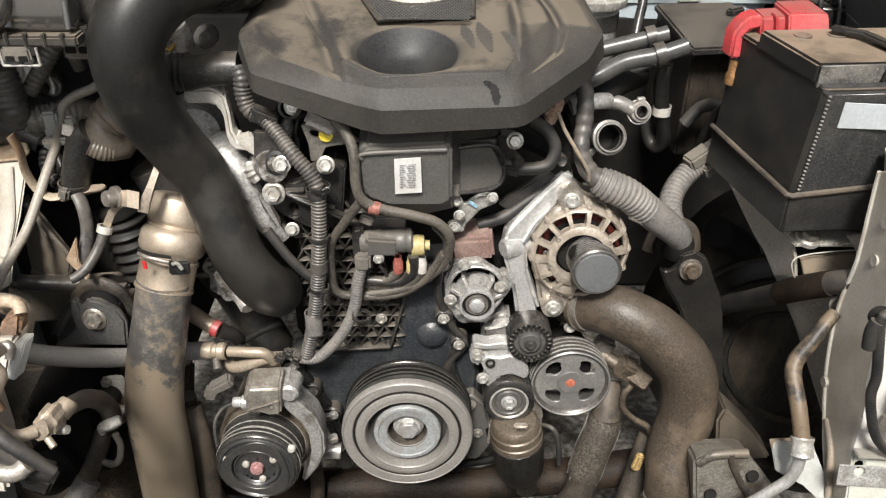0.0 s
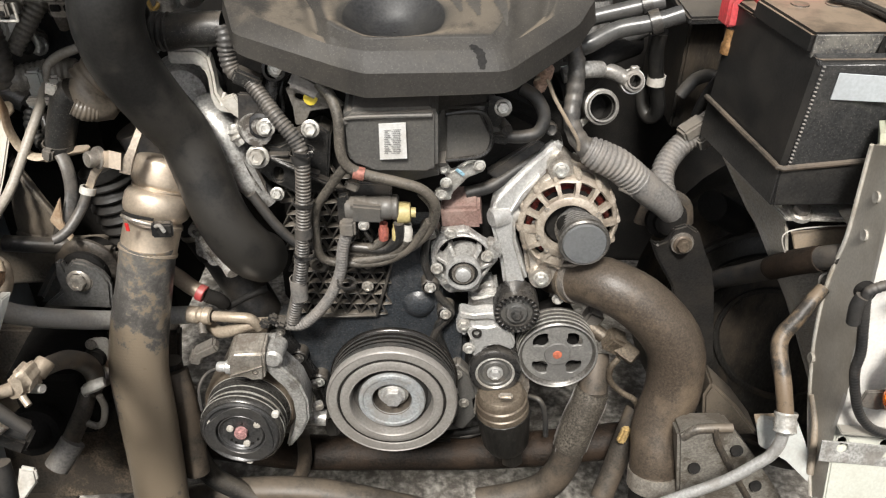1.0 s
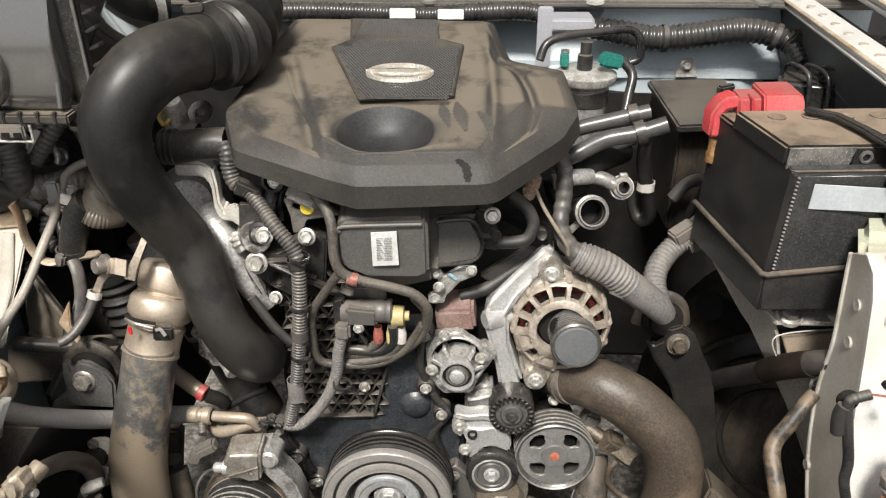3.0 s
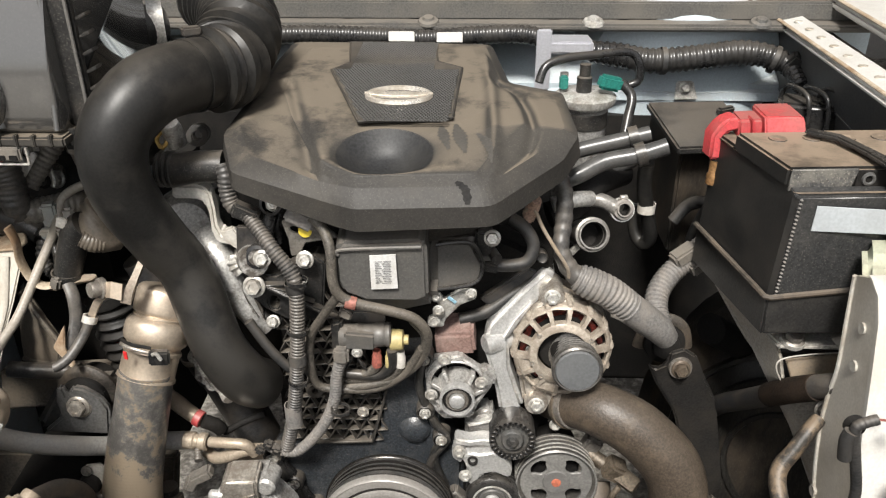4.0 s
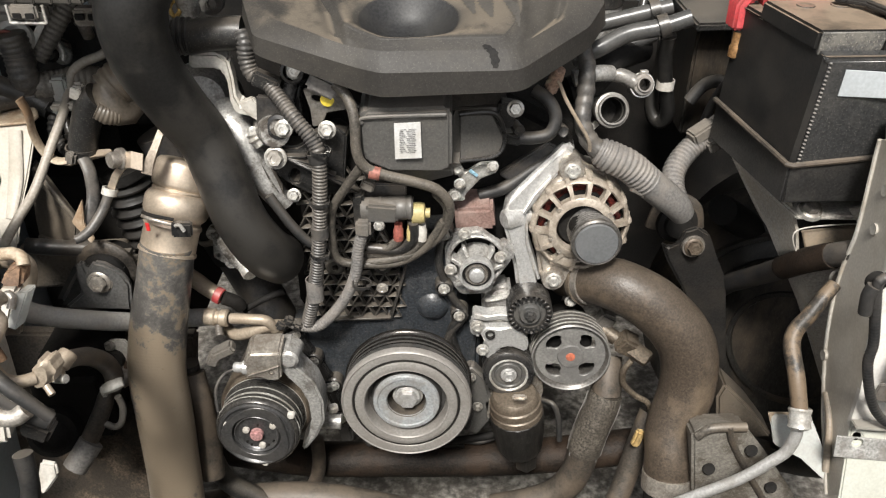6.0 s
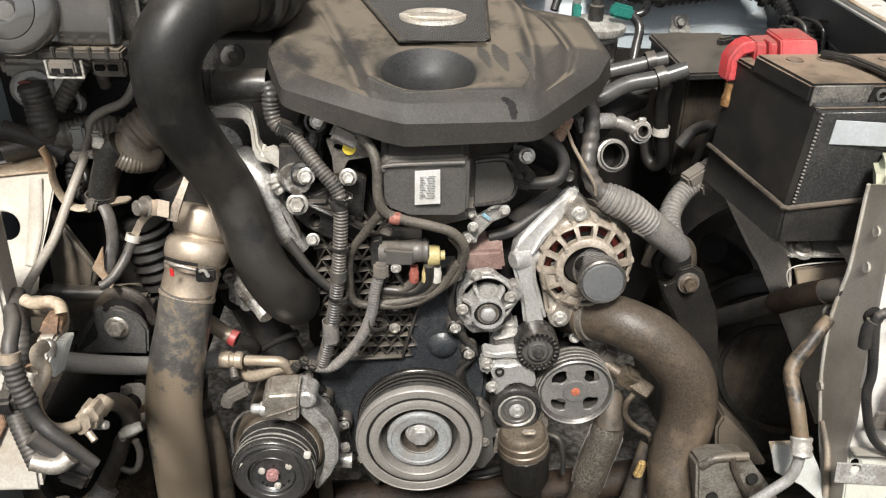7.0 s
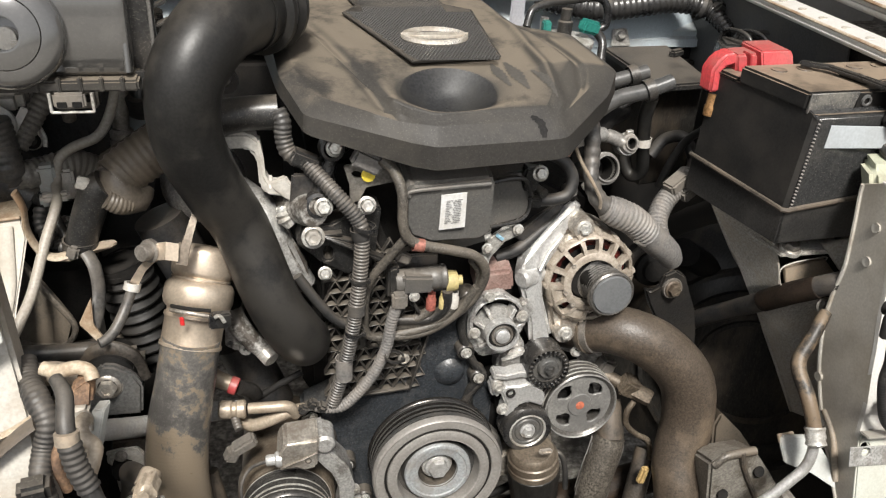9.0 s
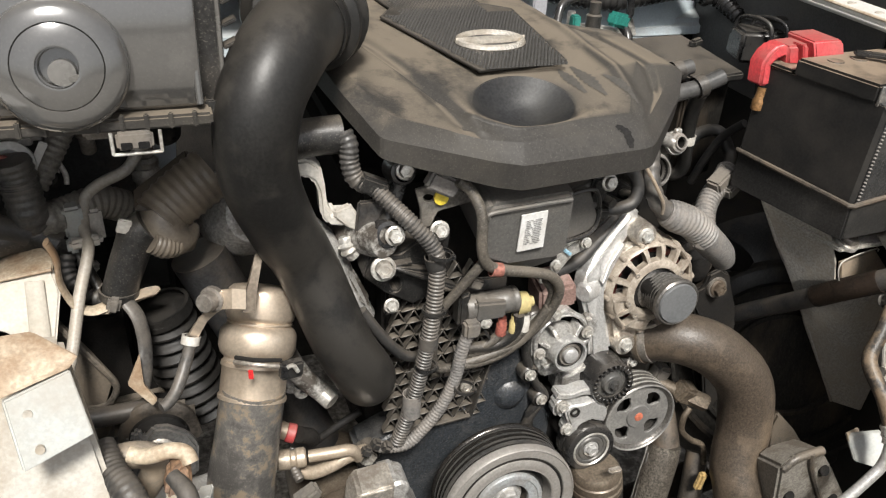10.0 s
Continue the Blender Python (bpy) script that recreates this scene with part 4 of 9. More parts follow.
part("bolt", lathe([(0.0130, -0.018), (0.0130, -0.0065), (0.0118, -0.005), (0.009, -0.0048), (0, -0.0052)], V(CC) + V((0.001, 0, 0.002)), AX, 6), M_BRIGHT, hub)
part("washer_ring", lathe([(0.0168, -0.018), (0.0168, -0.0135), (0.0158, -0.0122), (0.0125, -0.0122), (0.012, -0.018)], V(CC) + V((0.001, 0, 0.002)), AX, 32), M_BRIGHT, hub)

PS = (0.171, 0.762, 0.571)
M_BLUEGREY2 = mat("worn grey pulley face", (0.105, 0.104, 0.10), 0.42, 0.35, 0.15, 70, 0.12, (0.16, 0.145, 0.125), 0.4)
M_PSFACE = mat("grey painted pulley face", (0.235, 0.228, 0.213), 0.42, 0.25, 0.14, 50, 0.10, (0.13, 0.125, 0.12), 0.45)
ps = thing("power_steering_pulley", (0.171, 0.80, 0.57), "grey ribbed pulley with four holes and orange centre mark", "pulley")
u, w, n = basis(AX)
holes = []
for k in range(4):
    a = math.pi / 4 + k * math.pi / 2 + 0.05
    d, s = u * math.cos(a) + w * math.sin(a), -u * math.sin(a) + w * math.cos(a)
    holes.append([V(PS) + d * (0.0295 + (0.0105 if math.cos(b) > 0 else 0.009) * math.cos(b)) + s * ((0.0135 if math.cos(b) > 0 else 0.009) * math.sin(b)) for b in [2 * math.pi * q / 18 for q in range(18)]])
holes = [[p - n * 0.005 for p in h] for h in holes]
part("face_disc", solid(circle(V(PS) - n * 0.005, u, w, 0.0468, 48), n * -0.004, 0.0006, 1, holes), M_PSFACE, ps)
part("belt_track", lathe([(0.0455, -0.008), (0.0470, -0.003), (0.0500, 0.000), (0.0520, 0.001), (0.0530, 0.0), (0.0530, -0.003)] + [(r, -h) for r, h in grooves(0.0525, 0.005, 0.034, 7, 0.004)] + [(0.0530, -0.036), (0.044, -0.037), (0.044, -0.009)], PS, AX, 64), M_GROOVE, ps)
part("hub_cap", lathe([(0.0178, -0.006), (0.0172, -0.0035), (0.0165, -0.0026), (0.0, -0.0026)], PS, AX, 28), M_PSFACE, ps)
part("centre_mark", lathe([(0.0065, -0.0035), (0.006, -0.0016), (0.003, -0.0014), (0.0, -0.0018)], PS, AX, 20), mat("orange paint dab", (0.40, 0.12, 0.07), 0.6), ps)
part("edge_ring", lathe([(0.0498, 0.0006), (0.0512, 0.0022), (0.0526, 0.0010)], PS, AX, 64), M_PSFACE, ps)
for h in (0.0085, 0.0165, 0.0245, 0.0325):
    part("track_edge", lathe([(0.0510, -h - 0.0006), (0.0530, -h - 0.0002), (0.0530, -h + 0.0006), (0.0510, -h + 0.001)], PS, AX, 64), M_STEEL, ps)
part("pump_body", lathe([(0.0, -0.026), (0.03, -0.026), (0.034, -0.04), (0.034, -0.09), (0.02, -0.10)], PS, AX, 28), M_DARK, ps)

TN = (0.088, 0.741, 0.559)
tn = thing("belt_tensioner", (0.088, 0.77, 0.58), "belt tensioner with smooth black pulley on an alloy arm", "tensioner")
part("pulley", lathe([(0.0225, -0.001), (0.0235, 0.002), (0.0305, 0.002), (0.0335, 0.0), (0.034, -0.003), (0.034, -0.012), (0.0328, -0.014), (0.034, -0.016), (0.034, -0.030), (0.026, -0.032)], TN, AX, 48), M_GLOSS, tn)
part("cap_ring", lathe([(0.0, -0.001), (0.0115, -0.001), (0.012, 0.001), (0.0165, 0.001), (0.018, -0.001), (0.0195, 0.0005), (0.0222, 0.0005), (0.023, -0.003)], TN, AX, 36), M_BLUEGREY2, tn)
part("edge_ring", lathe([(0.0226, 0.0015), (0.0240, 0.0032), (0.0256, 0.0026), (0.026, 0.001)], TN, AX, 44), M_STEEL, tn)
part("bolt", hexbolt(V(TN) + V((0, -0.001, 0)), AX, 0.0078), M_BRIGHT, tn)
arm = part("arm", solid([(0.0480, 0.7520, 0.6210), (0.0570, 0.7520, 0.6290), (0.0730, 0.7520, 0.6270), (0.0870, 0.7520, 0.6310), (0.1050, 0.7520, 0.6180), (0.1130, 0.7520, 0.6030), (0.1100, 0.7520, 0.5870), (0.0890, 0.7520, 0.5970), (0.0740, 0.7520, 0.5920), (0.0690, 0.7520, 0.5740), (0.0560, 0.7520, 0.5760), (0.0530, 0.7520, 0.5860), (0.0580, 0.7520, 0.5960)], (0, 0.022, 0), 0.003, 3), M_BRIGHT, tn)
part("arm_web", ribbon([(0.0390, 0.7580, 0.6420), (0.0570, 0.7580, 0.6380), (0.0750, 0.7580, 0.6410), (0.0900, 0.7580, 0.6380)], (0.005, 0.0045, 0.005, 0.006), (0, 0.02, 0), 0.002), M_BRIGHT, tn)
part("arm_ear", solid([(0.0350, 0.7570, 0.6270), (0.0420, 0.7570, 0.6370), (0.0510, 0.7570, 0.6350), (0.0540, 0.7570, 0.6220), (0.0510, 0.7570, 0.6060), (0.0430, 0.7570, 0.6060), (0.0370, 0.7570, 0.6140)], (0, 0.02, 0), 0.004, 3), M_BRIGHT, tn)
part("tongue_hole", lathe([(0.0035, -0.002), (0.0048, 0.0012), (0.0062, 0.001), (0.0066, -0.002)], (0.0620, 0.7500, 0.6180), AX, 20), M_DARK, tn)
part("spring_drum", lathe([(0.0, 0.0), (0.026, 0.0), (0.028, -0.004), (0.028, -0.04)], (0.084, 0.772, 0.570), AX, 32), M_DARK, tn)
for b in [(0.0450, 0.7550, 0.6280), (0.0530, 0.7500, 0.5930)]:
    part("bolt", hexbolt(b, AX, 0.0062), M_STEEL, arm)

ID = (0.111, 0.752, 0.650)
idl = thing("idler_pulley", (0.111, 0.79, 0.65), "black plastic toothed idler pulley with grey hub", "pulley")
part("drum", lathe([(0.0205, -0.006), (0.0215, -0.004), (0.0275, -0.004), (0.028, 0.0), (0.029, -0.002), (0.029, -0.036), (0.02, -0.038)], ID, AX, 48), M_GLOSS, idl)
part("hub", lathe([(0.0, 0.001), (0.0125, 0.001), (0.014, -0.001), (0.0145, -0.006), (0.0235, -0.007)], ID, AX, 32), M_BLUEGREY2, idl)
u, w, n = basis(AX)
for k in range(24):
    a = 2 * math.pi * k / 24
    d = u * math.cos(a) + w * math.sin(a)
    part("tooth", bar(V(ID) + d * 0.0215 - n * 0.0035, V(ID) + d * 0.0278 - n * 0.0035, 0.0032, 0.005, n), M_GLOSS, idl)
part("bolt", hexbolt(V(ID) + V((0, -0.001, 0)), AX, 0.006), M_DAMPERDARK, idl)

# ---- water pump ----
WP = (0.042, 0.752, 0.711)
wp = thing("water_pump", (0.042, 0.79, 0.71), "cast aluminium water pump with bare machined hub", "pump")
part("flange", solid([(0.011, 0.775, 0.756), (0.045, 0.775, 0.761), (0.061, 0.775, 0.747), (0.085, 0.775, 0.733), (0.086, 0.775, 0.718), (0.069, 0.775, 0.689), (0.060, 0.775, 0.665), (0.024, 0.775, 0.662), (0.005, 0.775, 0.689), (0.002, 0.775, 0.733)], (0, 0.014, 0), 0.003, 2, [circle((0.041, 0.775, 0.718), (1, 0, 0), (0, 0, 1), 0.0315, 32)]), M_ALU, wp)
# cavity lined near-black: its inner shade is in the colour
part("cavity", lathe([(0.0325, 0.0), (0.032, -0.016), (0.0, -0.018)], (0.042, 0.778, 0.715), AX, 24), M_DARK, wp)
part("bowl_rim", lathe([(0.0312, -0.004), (0.0318, 0.001), (0.034, 0.003), (0.0365, 0.001), (0.037, -0.003)], (0.041, 0.774, 0.718), AX, 36), M_ALU, wp)
part("snout", lathe([(0.0205, -0.002), (0.0205, -0.010), (0.0225, -0.022), (0.027, -0.036)], WP, AX, 32), M_ALU, wp)
for a in (0.2, 0.95, 2.1, 2.75, 3.9, 5.3):
    d = u * math.cos(a) + w * math.sin(a)
    part("web", bar(V((0.044, 0.786, 0.701)) + d * 0.014, V((0.042, 0.786, 0.708)) + d * 0.034, 0.0048, 0.020, AX), M_ALU, wp)
hb = part("hub", lathe([(0.0205, -0.012), (0.0218, -0.001), (0.0210, 0.002), (0.0185, 0.002), (0.0178, -0.003)], WP, AX, 44), M_BRIGHT, wp)
part("seal", lathe([(0.0180, -0.004), (0.0165, -0.0015), (0.0148, -0.0012), (0.0140, -0.004)], WP, AX, 36), M_DARK, hb)
part("bearing_ring", lathe([(0.0143, -0.005), (0.0138, 0.0), (0.0118, 0.0), (0.0112, -0.004), (0.0095, -0.004)], WP, AX, 36), M_DULLSTEEL, hb)
part("shaft_end", lathe([(0.0096, -0.006), (0.0092, 0.003), (0.0080, 0.004), (0.0, 0.0045)], WP, AX, 28), M_BRIGHT, hb)
part("ear_plate", solid([(0.067, 0.772, 0.743), (0.079, 0.772, 0.747), (0.090, 0.772, 0.732), (0.086, 0.772, 0.716), (0.070, 0.772, 0.716)], (0, 0.016, 0), 0.004, 2), M_ALU, wp)
for b in ((0.026, 0.770, 0.759), (0.071, 0.768, 0.727), (0.010, 0.768, 0.707)):
    part("bolt", hexbolt(b, AX, 0.0058), M_STEEL, wp)
part("rusty_block", solid([(0.013, 0.790, 0.779), (0.060, 0.790, 0.782), (0.065, 0.790, 0.752), (0.016, 0.790, 0.747)], (0, 0.04, 0.01), 0.004), mat("rust red cast iron", (0.20, 0.125, 0.105), 0.7, 0.1, 0.2, 80, 0.35, (0.30, 0.22, 0.19), 0.4), wp, "rust red cast iron block")

# ---- alternator and its bracket ----
AC = (0.184, 0.757, 0.755)
M_ALTCLAW = mat("dusty cast claw metal", (0.42, 0.365, 0.30), 0.42, 0.25, 0.12, 110, 0.15, (0.20, 0.162, 0.125), 0.5, DUST, 0.15)
alt = thing("alternator", (0.18, 0.85, 0.78), "dusty cast aluminium alternator with copper windings and black pulley cap", "alternator")
HC = V((0.175, 0.788, 0.760))
u, w, n = basis(AX)


def polar(r, a, h):
    return HC + (u * math.cos(a) + w * math.sin(a)) * r + n * h


def sector(r0, r1, a0, a1, h, d, bevel=0.0012, n_arc=8):
    """A slab of a ring between two angles."""
    outer = [polar(r1, a0 + (a1 - a0) * k / n_arc, h) for k in range(n_arc + 1)]
    inner = [polar(r0, a1 + (a0 - a1) * k / n_arc, h) for k in range(n_arc + 1)]
    return solid(outer + inner, n * -d, bevel, 1)


part("front_ring", lathe([(0.0335, -0.012), (0.0335, 0.003), (0.0350, 0.0052), (0.0420, 0.0042), (0.0448, 0.0022), (0.0458, -0.006)], HC, AX, 56), M_ALTCLAW, alt)
part("rim_ring", lathe([(0.0585, -0.028), (0.0585, -0.020), (0.062, -0.018), (0.066, -0.020), (0.068, -0.026), (0.068, -0.030), (0.062, -0.032)], HC, AX, 56), M_WARM, alt)
part("side_ring", lathe([(0.062, -0.034), (0.0675, -0.034), (0.069, -0.038), (0.069, -0.08), (0.06, -0.085), (0, -0.085)], HC, AX, 48), M_WARM, alt)
# shell, core and rotor are near-black to paint in the shade behind the windows
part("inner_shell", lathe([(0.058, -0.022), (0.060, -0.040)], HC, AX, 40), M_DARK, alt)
part("outer_band", lathe([(0.0600, -0.012), (0.0602, -0.006), (0.0625, -0.004), (0.0655, -0.006), (0.0675, -0.011), (0.0675, -0.016), (0.062, -0.018)], HC, AX, 64, lambda a, h: 1 + 0.012 * math.cos(14 * a)), M_ALTCLAW, alt)
for k in range(14):
    a = 2 * math.pi * (k + 0.25) / 14
    part("spoke", loft([[polar(rr, a - ww, hh + 0.002), polar(rr, a + ww, hh + 0.002), polar(rr - 0.002, a + ww, hh - 0.009), polar(rr - 0.002, a - ww, hh - 0.009)] for rr, hh, ww in ((0.0425, 0.001, 0.085), (0.050, -0.0005, 0.055), (0.056, -0.002, 0.05), (0.0625, -0.005, 0.06))]), M_ALTCLAW, alt)
    part("lug", lathe([(0, 0.003), (0.0035, 0.002), (0.0048, -0.002), (0.0048, -0.014)], polar(0.0655, a, -0.008), AX, 12), M_ALTCLAW, alt)
    part("fin", loft([[polar(rr, a - 0.07, hh), polar(rr, a + 0.07, hh), polar(rr - 0.006, a + 0.07, hh), polar(rr - 0.006, a - 0.07, hh)] for rr, hh in ((0.0665, -0.014), (0.0695, -0.018), (0.0705, -0.026), (0.069, -0.037))]), M_ALTCLAW, alt)
for a0, a1 in ((3.26, 0.44), (4.15, 0.46), (5.05, 0.46)):
    part("web_plate", sector(0.045, 0.0615, a0, a0 + a1, -0.0015, 0.006), M_ALTCLAW, alt)
for a0 in (2.45, 3.45, 4.0, 4.6, 5.3, 0.55):
    part("hole_boss", lathe([(0.0014, -0.002), (0.0016, 0.0016), (0.0036, 0.0016), (0.004, -0.003)], polar(0.0425, a0, 0.003), AX, 14), M_WARM, alt)
part("winding", lathe([(0.0585, -0.020), (0.055, -0.016), (0.050, -0.016), (0.036, -0.024)], HC, AX, 60, lambda a, h: 1 + 0.02 * math.sin(34 * a)), M_COPPER, alt, "varnished red copper windings")
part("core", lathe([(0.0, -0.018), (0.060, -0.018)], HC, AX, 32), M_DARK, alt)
part("rotor", lathe([(0.034, -0.016), (0.030, -0.010), (0.016, -0.010), (0.012, 0.02)], HC, AX, 24, lambda a, h: 1 + 0.08 * math.sin(12 * a)), M_DARK, alt)
part("belt_pulley", lathe([(0.020, -0.044), (0.0310, -0.043), (0.0310, -0.040)] + [(r, -h) for r, h in reversed(grooves(0.0280, 0.010, 0.038, 6, 0.0028))] + [(0.0305, -0.008), (0.0305, -0.003), (0.0285, -0.001), (0.0262, -0.002)], AC, AX, 48), M_GROOVE, alt)
part("pulley_cap", lathe([(0.0263, -0.004), (0.0263, -0.0005), (0.025, 0.0012), (0.0, 0.0016)], AC, AX, 44), mat("dark grey cap", (0.105, 0.108, 0.11), 0.5, 0, 0.1, 60, 0.05, (0.13, 0.13, 0.13), 0.3), alt)
for a0, b0 in (((0.154, 0.805, 0.827), 0.011), ((0.141, 0.785, 0.681), 0.011), ((0.131, 0.805, 0.746), 0.005)):
    ear = part("ear", lathe([(0.0, 0.0), (b0 * 1.25, 0.0), (b0 * 1.35, -0.003), (b0 * 1.4, -0.04)], a0, AX, 24), M_WARM, alt)
    part("bolt", hexbolt(a0, AX, 0.0075), M_STEEL, ear)
part("lower_foot", solid([(0.115, 0.800, 0.728), (0.145, 0.800, 0.711), (0.179, 0.800, 0.693), (0.170, 0.795, 0.674), (0.141, 0.790, 0.662), (0.125, 0.790, 0.677)], (0, 0.03, 0), 0.006, 3), M_WARM, alt)
part("upper_foot", solid([(0.138, 0.825, 0.832), (0.176, 0.825, 0.828), (0.203, 0.825, 0.802), (0.158, 0.820, 0.795), (0.133, 0.820, 0.803)], (0, 0.03, 0), 0.006, 3), M_WARM, alt)
for ob in alt.children:
    if ob.name.split(".")[0] in ("front_ring", "rim_ring", "side_ring", "inner_shell", "outer_band", "spoke", "lug", "fin", "web_plate", "hole_boss", "winding", "core", "rotor"):
        for v in ob.data.vertices:
            at = v.co + ORIGIN[ob.name] - HC
            v.co = HC + V((at.x * 0.90 - 0.006, at.y, at.z * 0.93 - 0.002)) - ORIGIN[ob.name]
solo("alternator_bracket", join(
    ribbon([(0.1550, 0.8300, 0.8460), (0.1450, 0.8250, 0.8340), (0.1270, 0.8200, 0.8160), (0.1070, 0.8120, 0.7940), (0.0920, 0.8000, 0.7770), (0.0890, 0.7950, 0.7570), (0.0940, 0.7900, 0.7320), (0.1030, 0.7880, 0.7010), (0.1110, 0.7880, 0.6680)], (0.009, 0.011, 0.0125, 0.0145, 0.0160, 0.0155, 0.0125, 0.0135, 0.016), (0, 0.03, 0.004), 0.005, 3),
    ribbon([(0.1310, 0.8120, 0.8140), (0.1120, 0.8040, 0.7930), (0.0980, 0.7920, 0.7750)], (0.002, 0.0025, 0.002), (0, 0.01, 0), 0.001, 2),
    lathe([(0.0, 0.004), (0.010, 0.004), (0.013, 0.001), (0.013, -0.03)], (0.078, 0.800, 0.762), (-0.9, -0.5, 0), 24)), M_BRIGHT, "bright cast aluminium alternator bracket", "bracket")
pp = thing("alloy_pump_plate", (0.06, 0.80, 0.63), "grimy cast aluminium plate behind the tensioner", "engine part")
part("plate", solid([(0.0510, 0.7850, 0.6510), (0.0650, 0.7850, 0.6680), (0.0860, 0.7850, 0.6740), (0.0940, 0.7850, 0.6320), (0.0800, 0.7850, 0.6220), (0.0520, 0.7850, 0.6190)], (0, 0.03, 0), 0.006, 3), M_ALU, pp)
part("rib", ribbon([(0.0550, 0.7800, 0.6500), (0.0720, 0.7800, 0.6540), (0.0880, 0.7800, 0.6600)], (0.003, 0.003, 0.003), (0, 0.01, 0), 0.001), M_ALU, pp)
part("lower_plate", solid([(0.0330, 0.7950, 0.6080), (0.0530, 0.7950, 0.6130), (0.0750, 0.7950, 0.6090), (0.0850, 0.7950, 0.5270), (0.0640, 0.7950, 0.4720), (0.0360, 0.7950, 0.4710)], (0, 0.03, 0), 0.006, 3), M_DARK, pp)

# ---- air conditioning compressor ----
M_OILBOX = mat("tan oily cast housing", (0.15, 0.122, 0.092), 0.4, 0.35, 0.2, 60, 0.12, (0.085, 0.062, 0.045), 0.5)
CM = (-0.232, 0.662, 0.522)
M_GROOVE2 = mat("oily belt track", (0.10, 0.095, 0.088), 0.26, 0.6, 0.2, 90, 0.1, (0.05, 0.047, 0.044), 0.4)
cm = thing("ac_compressor", (-0.21, 0.72, 0.48), "black air conditioning compressor with ribbed clutch pulley", "compressor")
AXC = (-0.02, -1, 0.10)
part("belt_track", lathe([(0.040, -0.003), (0.050, -0.002), (0.052, -0.004)] + [(0.053, -0.008)] + [(r, -h) for r, h in grooves(0.0525, 0.012, 0.044, 8, 0.004)] + [(0.054, -0.046), (0.054, -0.049), (0.04, -0.05)], CM, AXC, 60), M_GROOVE2, cm)
part("clutch_plate", lathe([(0.0, -0.006), (0.010, -0.005), (0.024, -0.005), (0.0265, -0.002), (0.0285, -0.0015), (0.030, -0.004), (0.0315, -0.004), (0.033, -0.001), (0.0425, -0.001), (0.0445, 0.0008), (0.0475, 0.0), (0.0485, -0.003)], CM, AXC, 60), M_CLUTCH, cm)
for q in [(-0.2456, 0.6588, 0.5276), (-0.2108, 0.6589, 0.5355), (-0.2269, 0.6561, 0.5038)]:
    part("rivet", lathe([(0.0046, -0.008), (0.0043, -0.0050), (0.0034, -0.0045), (0, -0.0044)], q, AXC, 18), M_WHITEGREY, cm)
for q in [(-0.2723, 0.6624, 0.5384), (-0.1864, 0.6622, 0.5528), (-0.2261, 0.6551, 0.4746)]:
    part("edge_bolt", lathe([(0.0050, -0.008), (0.0047, -0.0035), (0.0038, -0.0025), (0, -0.0022)], q, AXC, 16), M_WHITEGREY, cm)
# near-black dots paint the dark of the small clutch holes
for q in [(-0.2304, 0.6676, 0.5336), (-0.2464, 0.6652, 0.5066), (-0.2123, 0.6648, 0.5089), (-0.2411, 0.6647, 0.5020), (-0.2195, 0.6642, 0.5020)]:
    part("clutch_hole", lathe([(0.0018, -0.001), (0.0016, 0.0008), (0, 0.0006)], q, AXC, 10), M_DARK, cm)
part("lobe_plate", solid([V((-0.232, 0.6600, 0.522)) + (basis(AXC)[0] * math.cos(a) + basis(AXC)[1] * math.sin(a)) * (0.0425 + 0.0035 * math.cos(3 * a + 2.6)) for a in [2 * math.pi * k / 48 for k in range(48)]], (0, 0.002, 0), 0.0006, 1, [circle((-0.232, 0.6600, 0.522), basis(AXC)[0], basis(AXC)[1], 0.031, 40)]), M_CLUTCH, cm)
part("centre_bolt", lathe([(0.0085, -0.004), (0.008, 0.002), (0.0055, 0.002), (0.005, 0.0035), (0, 0.004)], CM, AXC, 20), mat("pink primed bolt", (0.45, 0.25, 0.24), 0.5, 0.3), cm)
for r0, h in ((0.0535, 0.0105), (0.0528, 0.020), (0.0528, 0.0305), (0.0545, 0.0465)):
    part("track_edge", lathe([(r0 - 0.002, -h - 0.0007), (r0, -h - 0.0002), (r0, -h + 0.0008), (r0 - 0.002, -h + 0.0012)], CM, AXC, 64), M_STEEL, cm)
part("edge_ring", lathe([(0.0438, -0.0002), (0.0452, 0.0018), (0.0470, 0.0012), (0.0480, -0.0005)], CM, AXC, 60), M_CLUTCH, cm)
part("edge_ring", lathe([(0.0262, -0.0022), (0.0274, -0.0006), (0.0288, -0.0018)], CM, AXC, 48), M_CLUTCH, cm)
part("body", lathe([(0.0, -0.044), (0.057, -0.046), (0.060, -0.052), (0.060, -0.085), (0.056, -0.09), (0.055, -0.20), (0.03, -0.21)], CM, AXC, 40), M_OILBOX, cm)
part("front_housing", ribbon([(-0.1930, 0.6900, 0.6380), (-0.1920, 0.6900, 0.6140), (-0.1820, 0.6900, 0.5990), (-0.1670, 0.6900, 0.5780), (-0.1590, 0.6900, 0.5510), (-0.1590, 0.6900, 0.5200), (-0.1680, 0.6900, 0.4910), (-0.1830, 0.6900, 0.4640)], (0.0100, 0.0100, 0.0105, 0.0105, 0.0095, 0.0085, 0.0055, 0.003), (0, 0.035, 0), 0.0045, 4), M_ALU, cm)
part("housing_boss", lathe([(0.0, 0.004), (0.009, 0.004), (0.012, 0.001), (0.0125, -0.03)], (-0.1850, 0.6880, 0.6270), AXC, 24), M_ALU, cm)
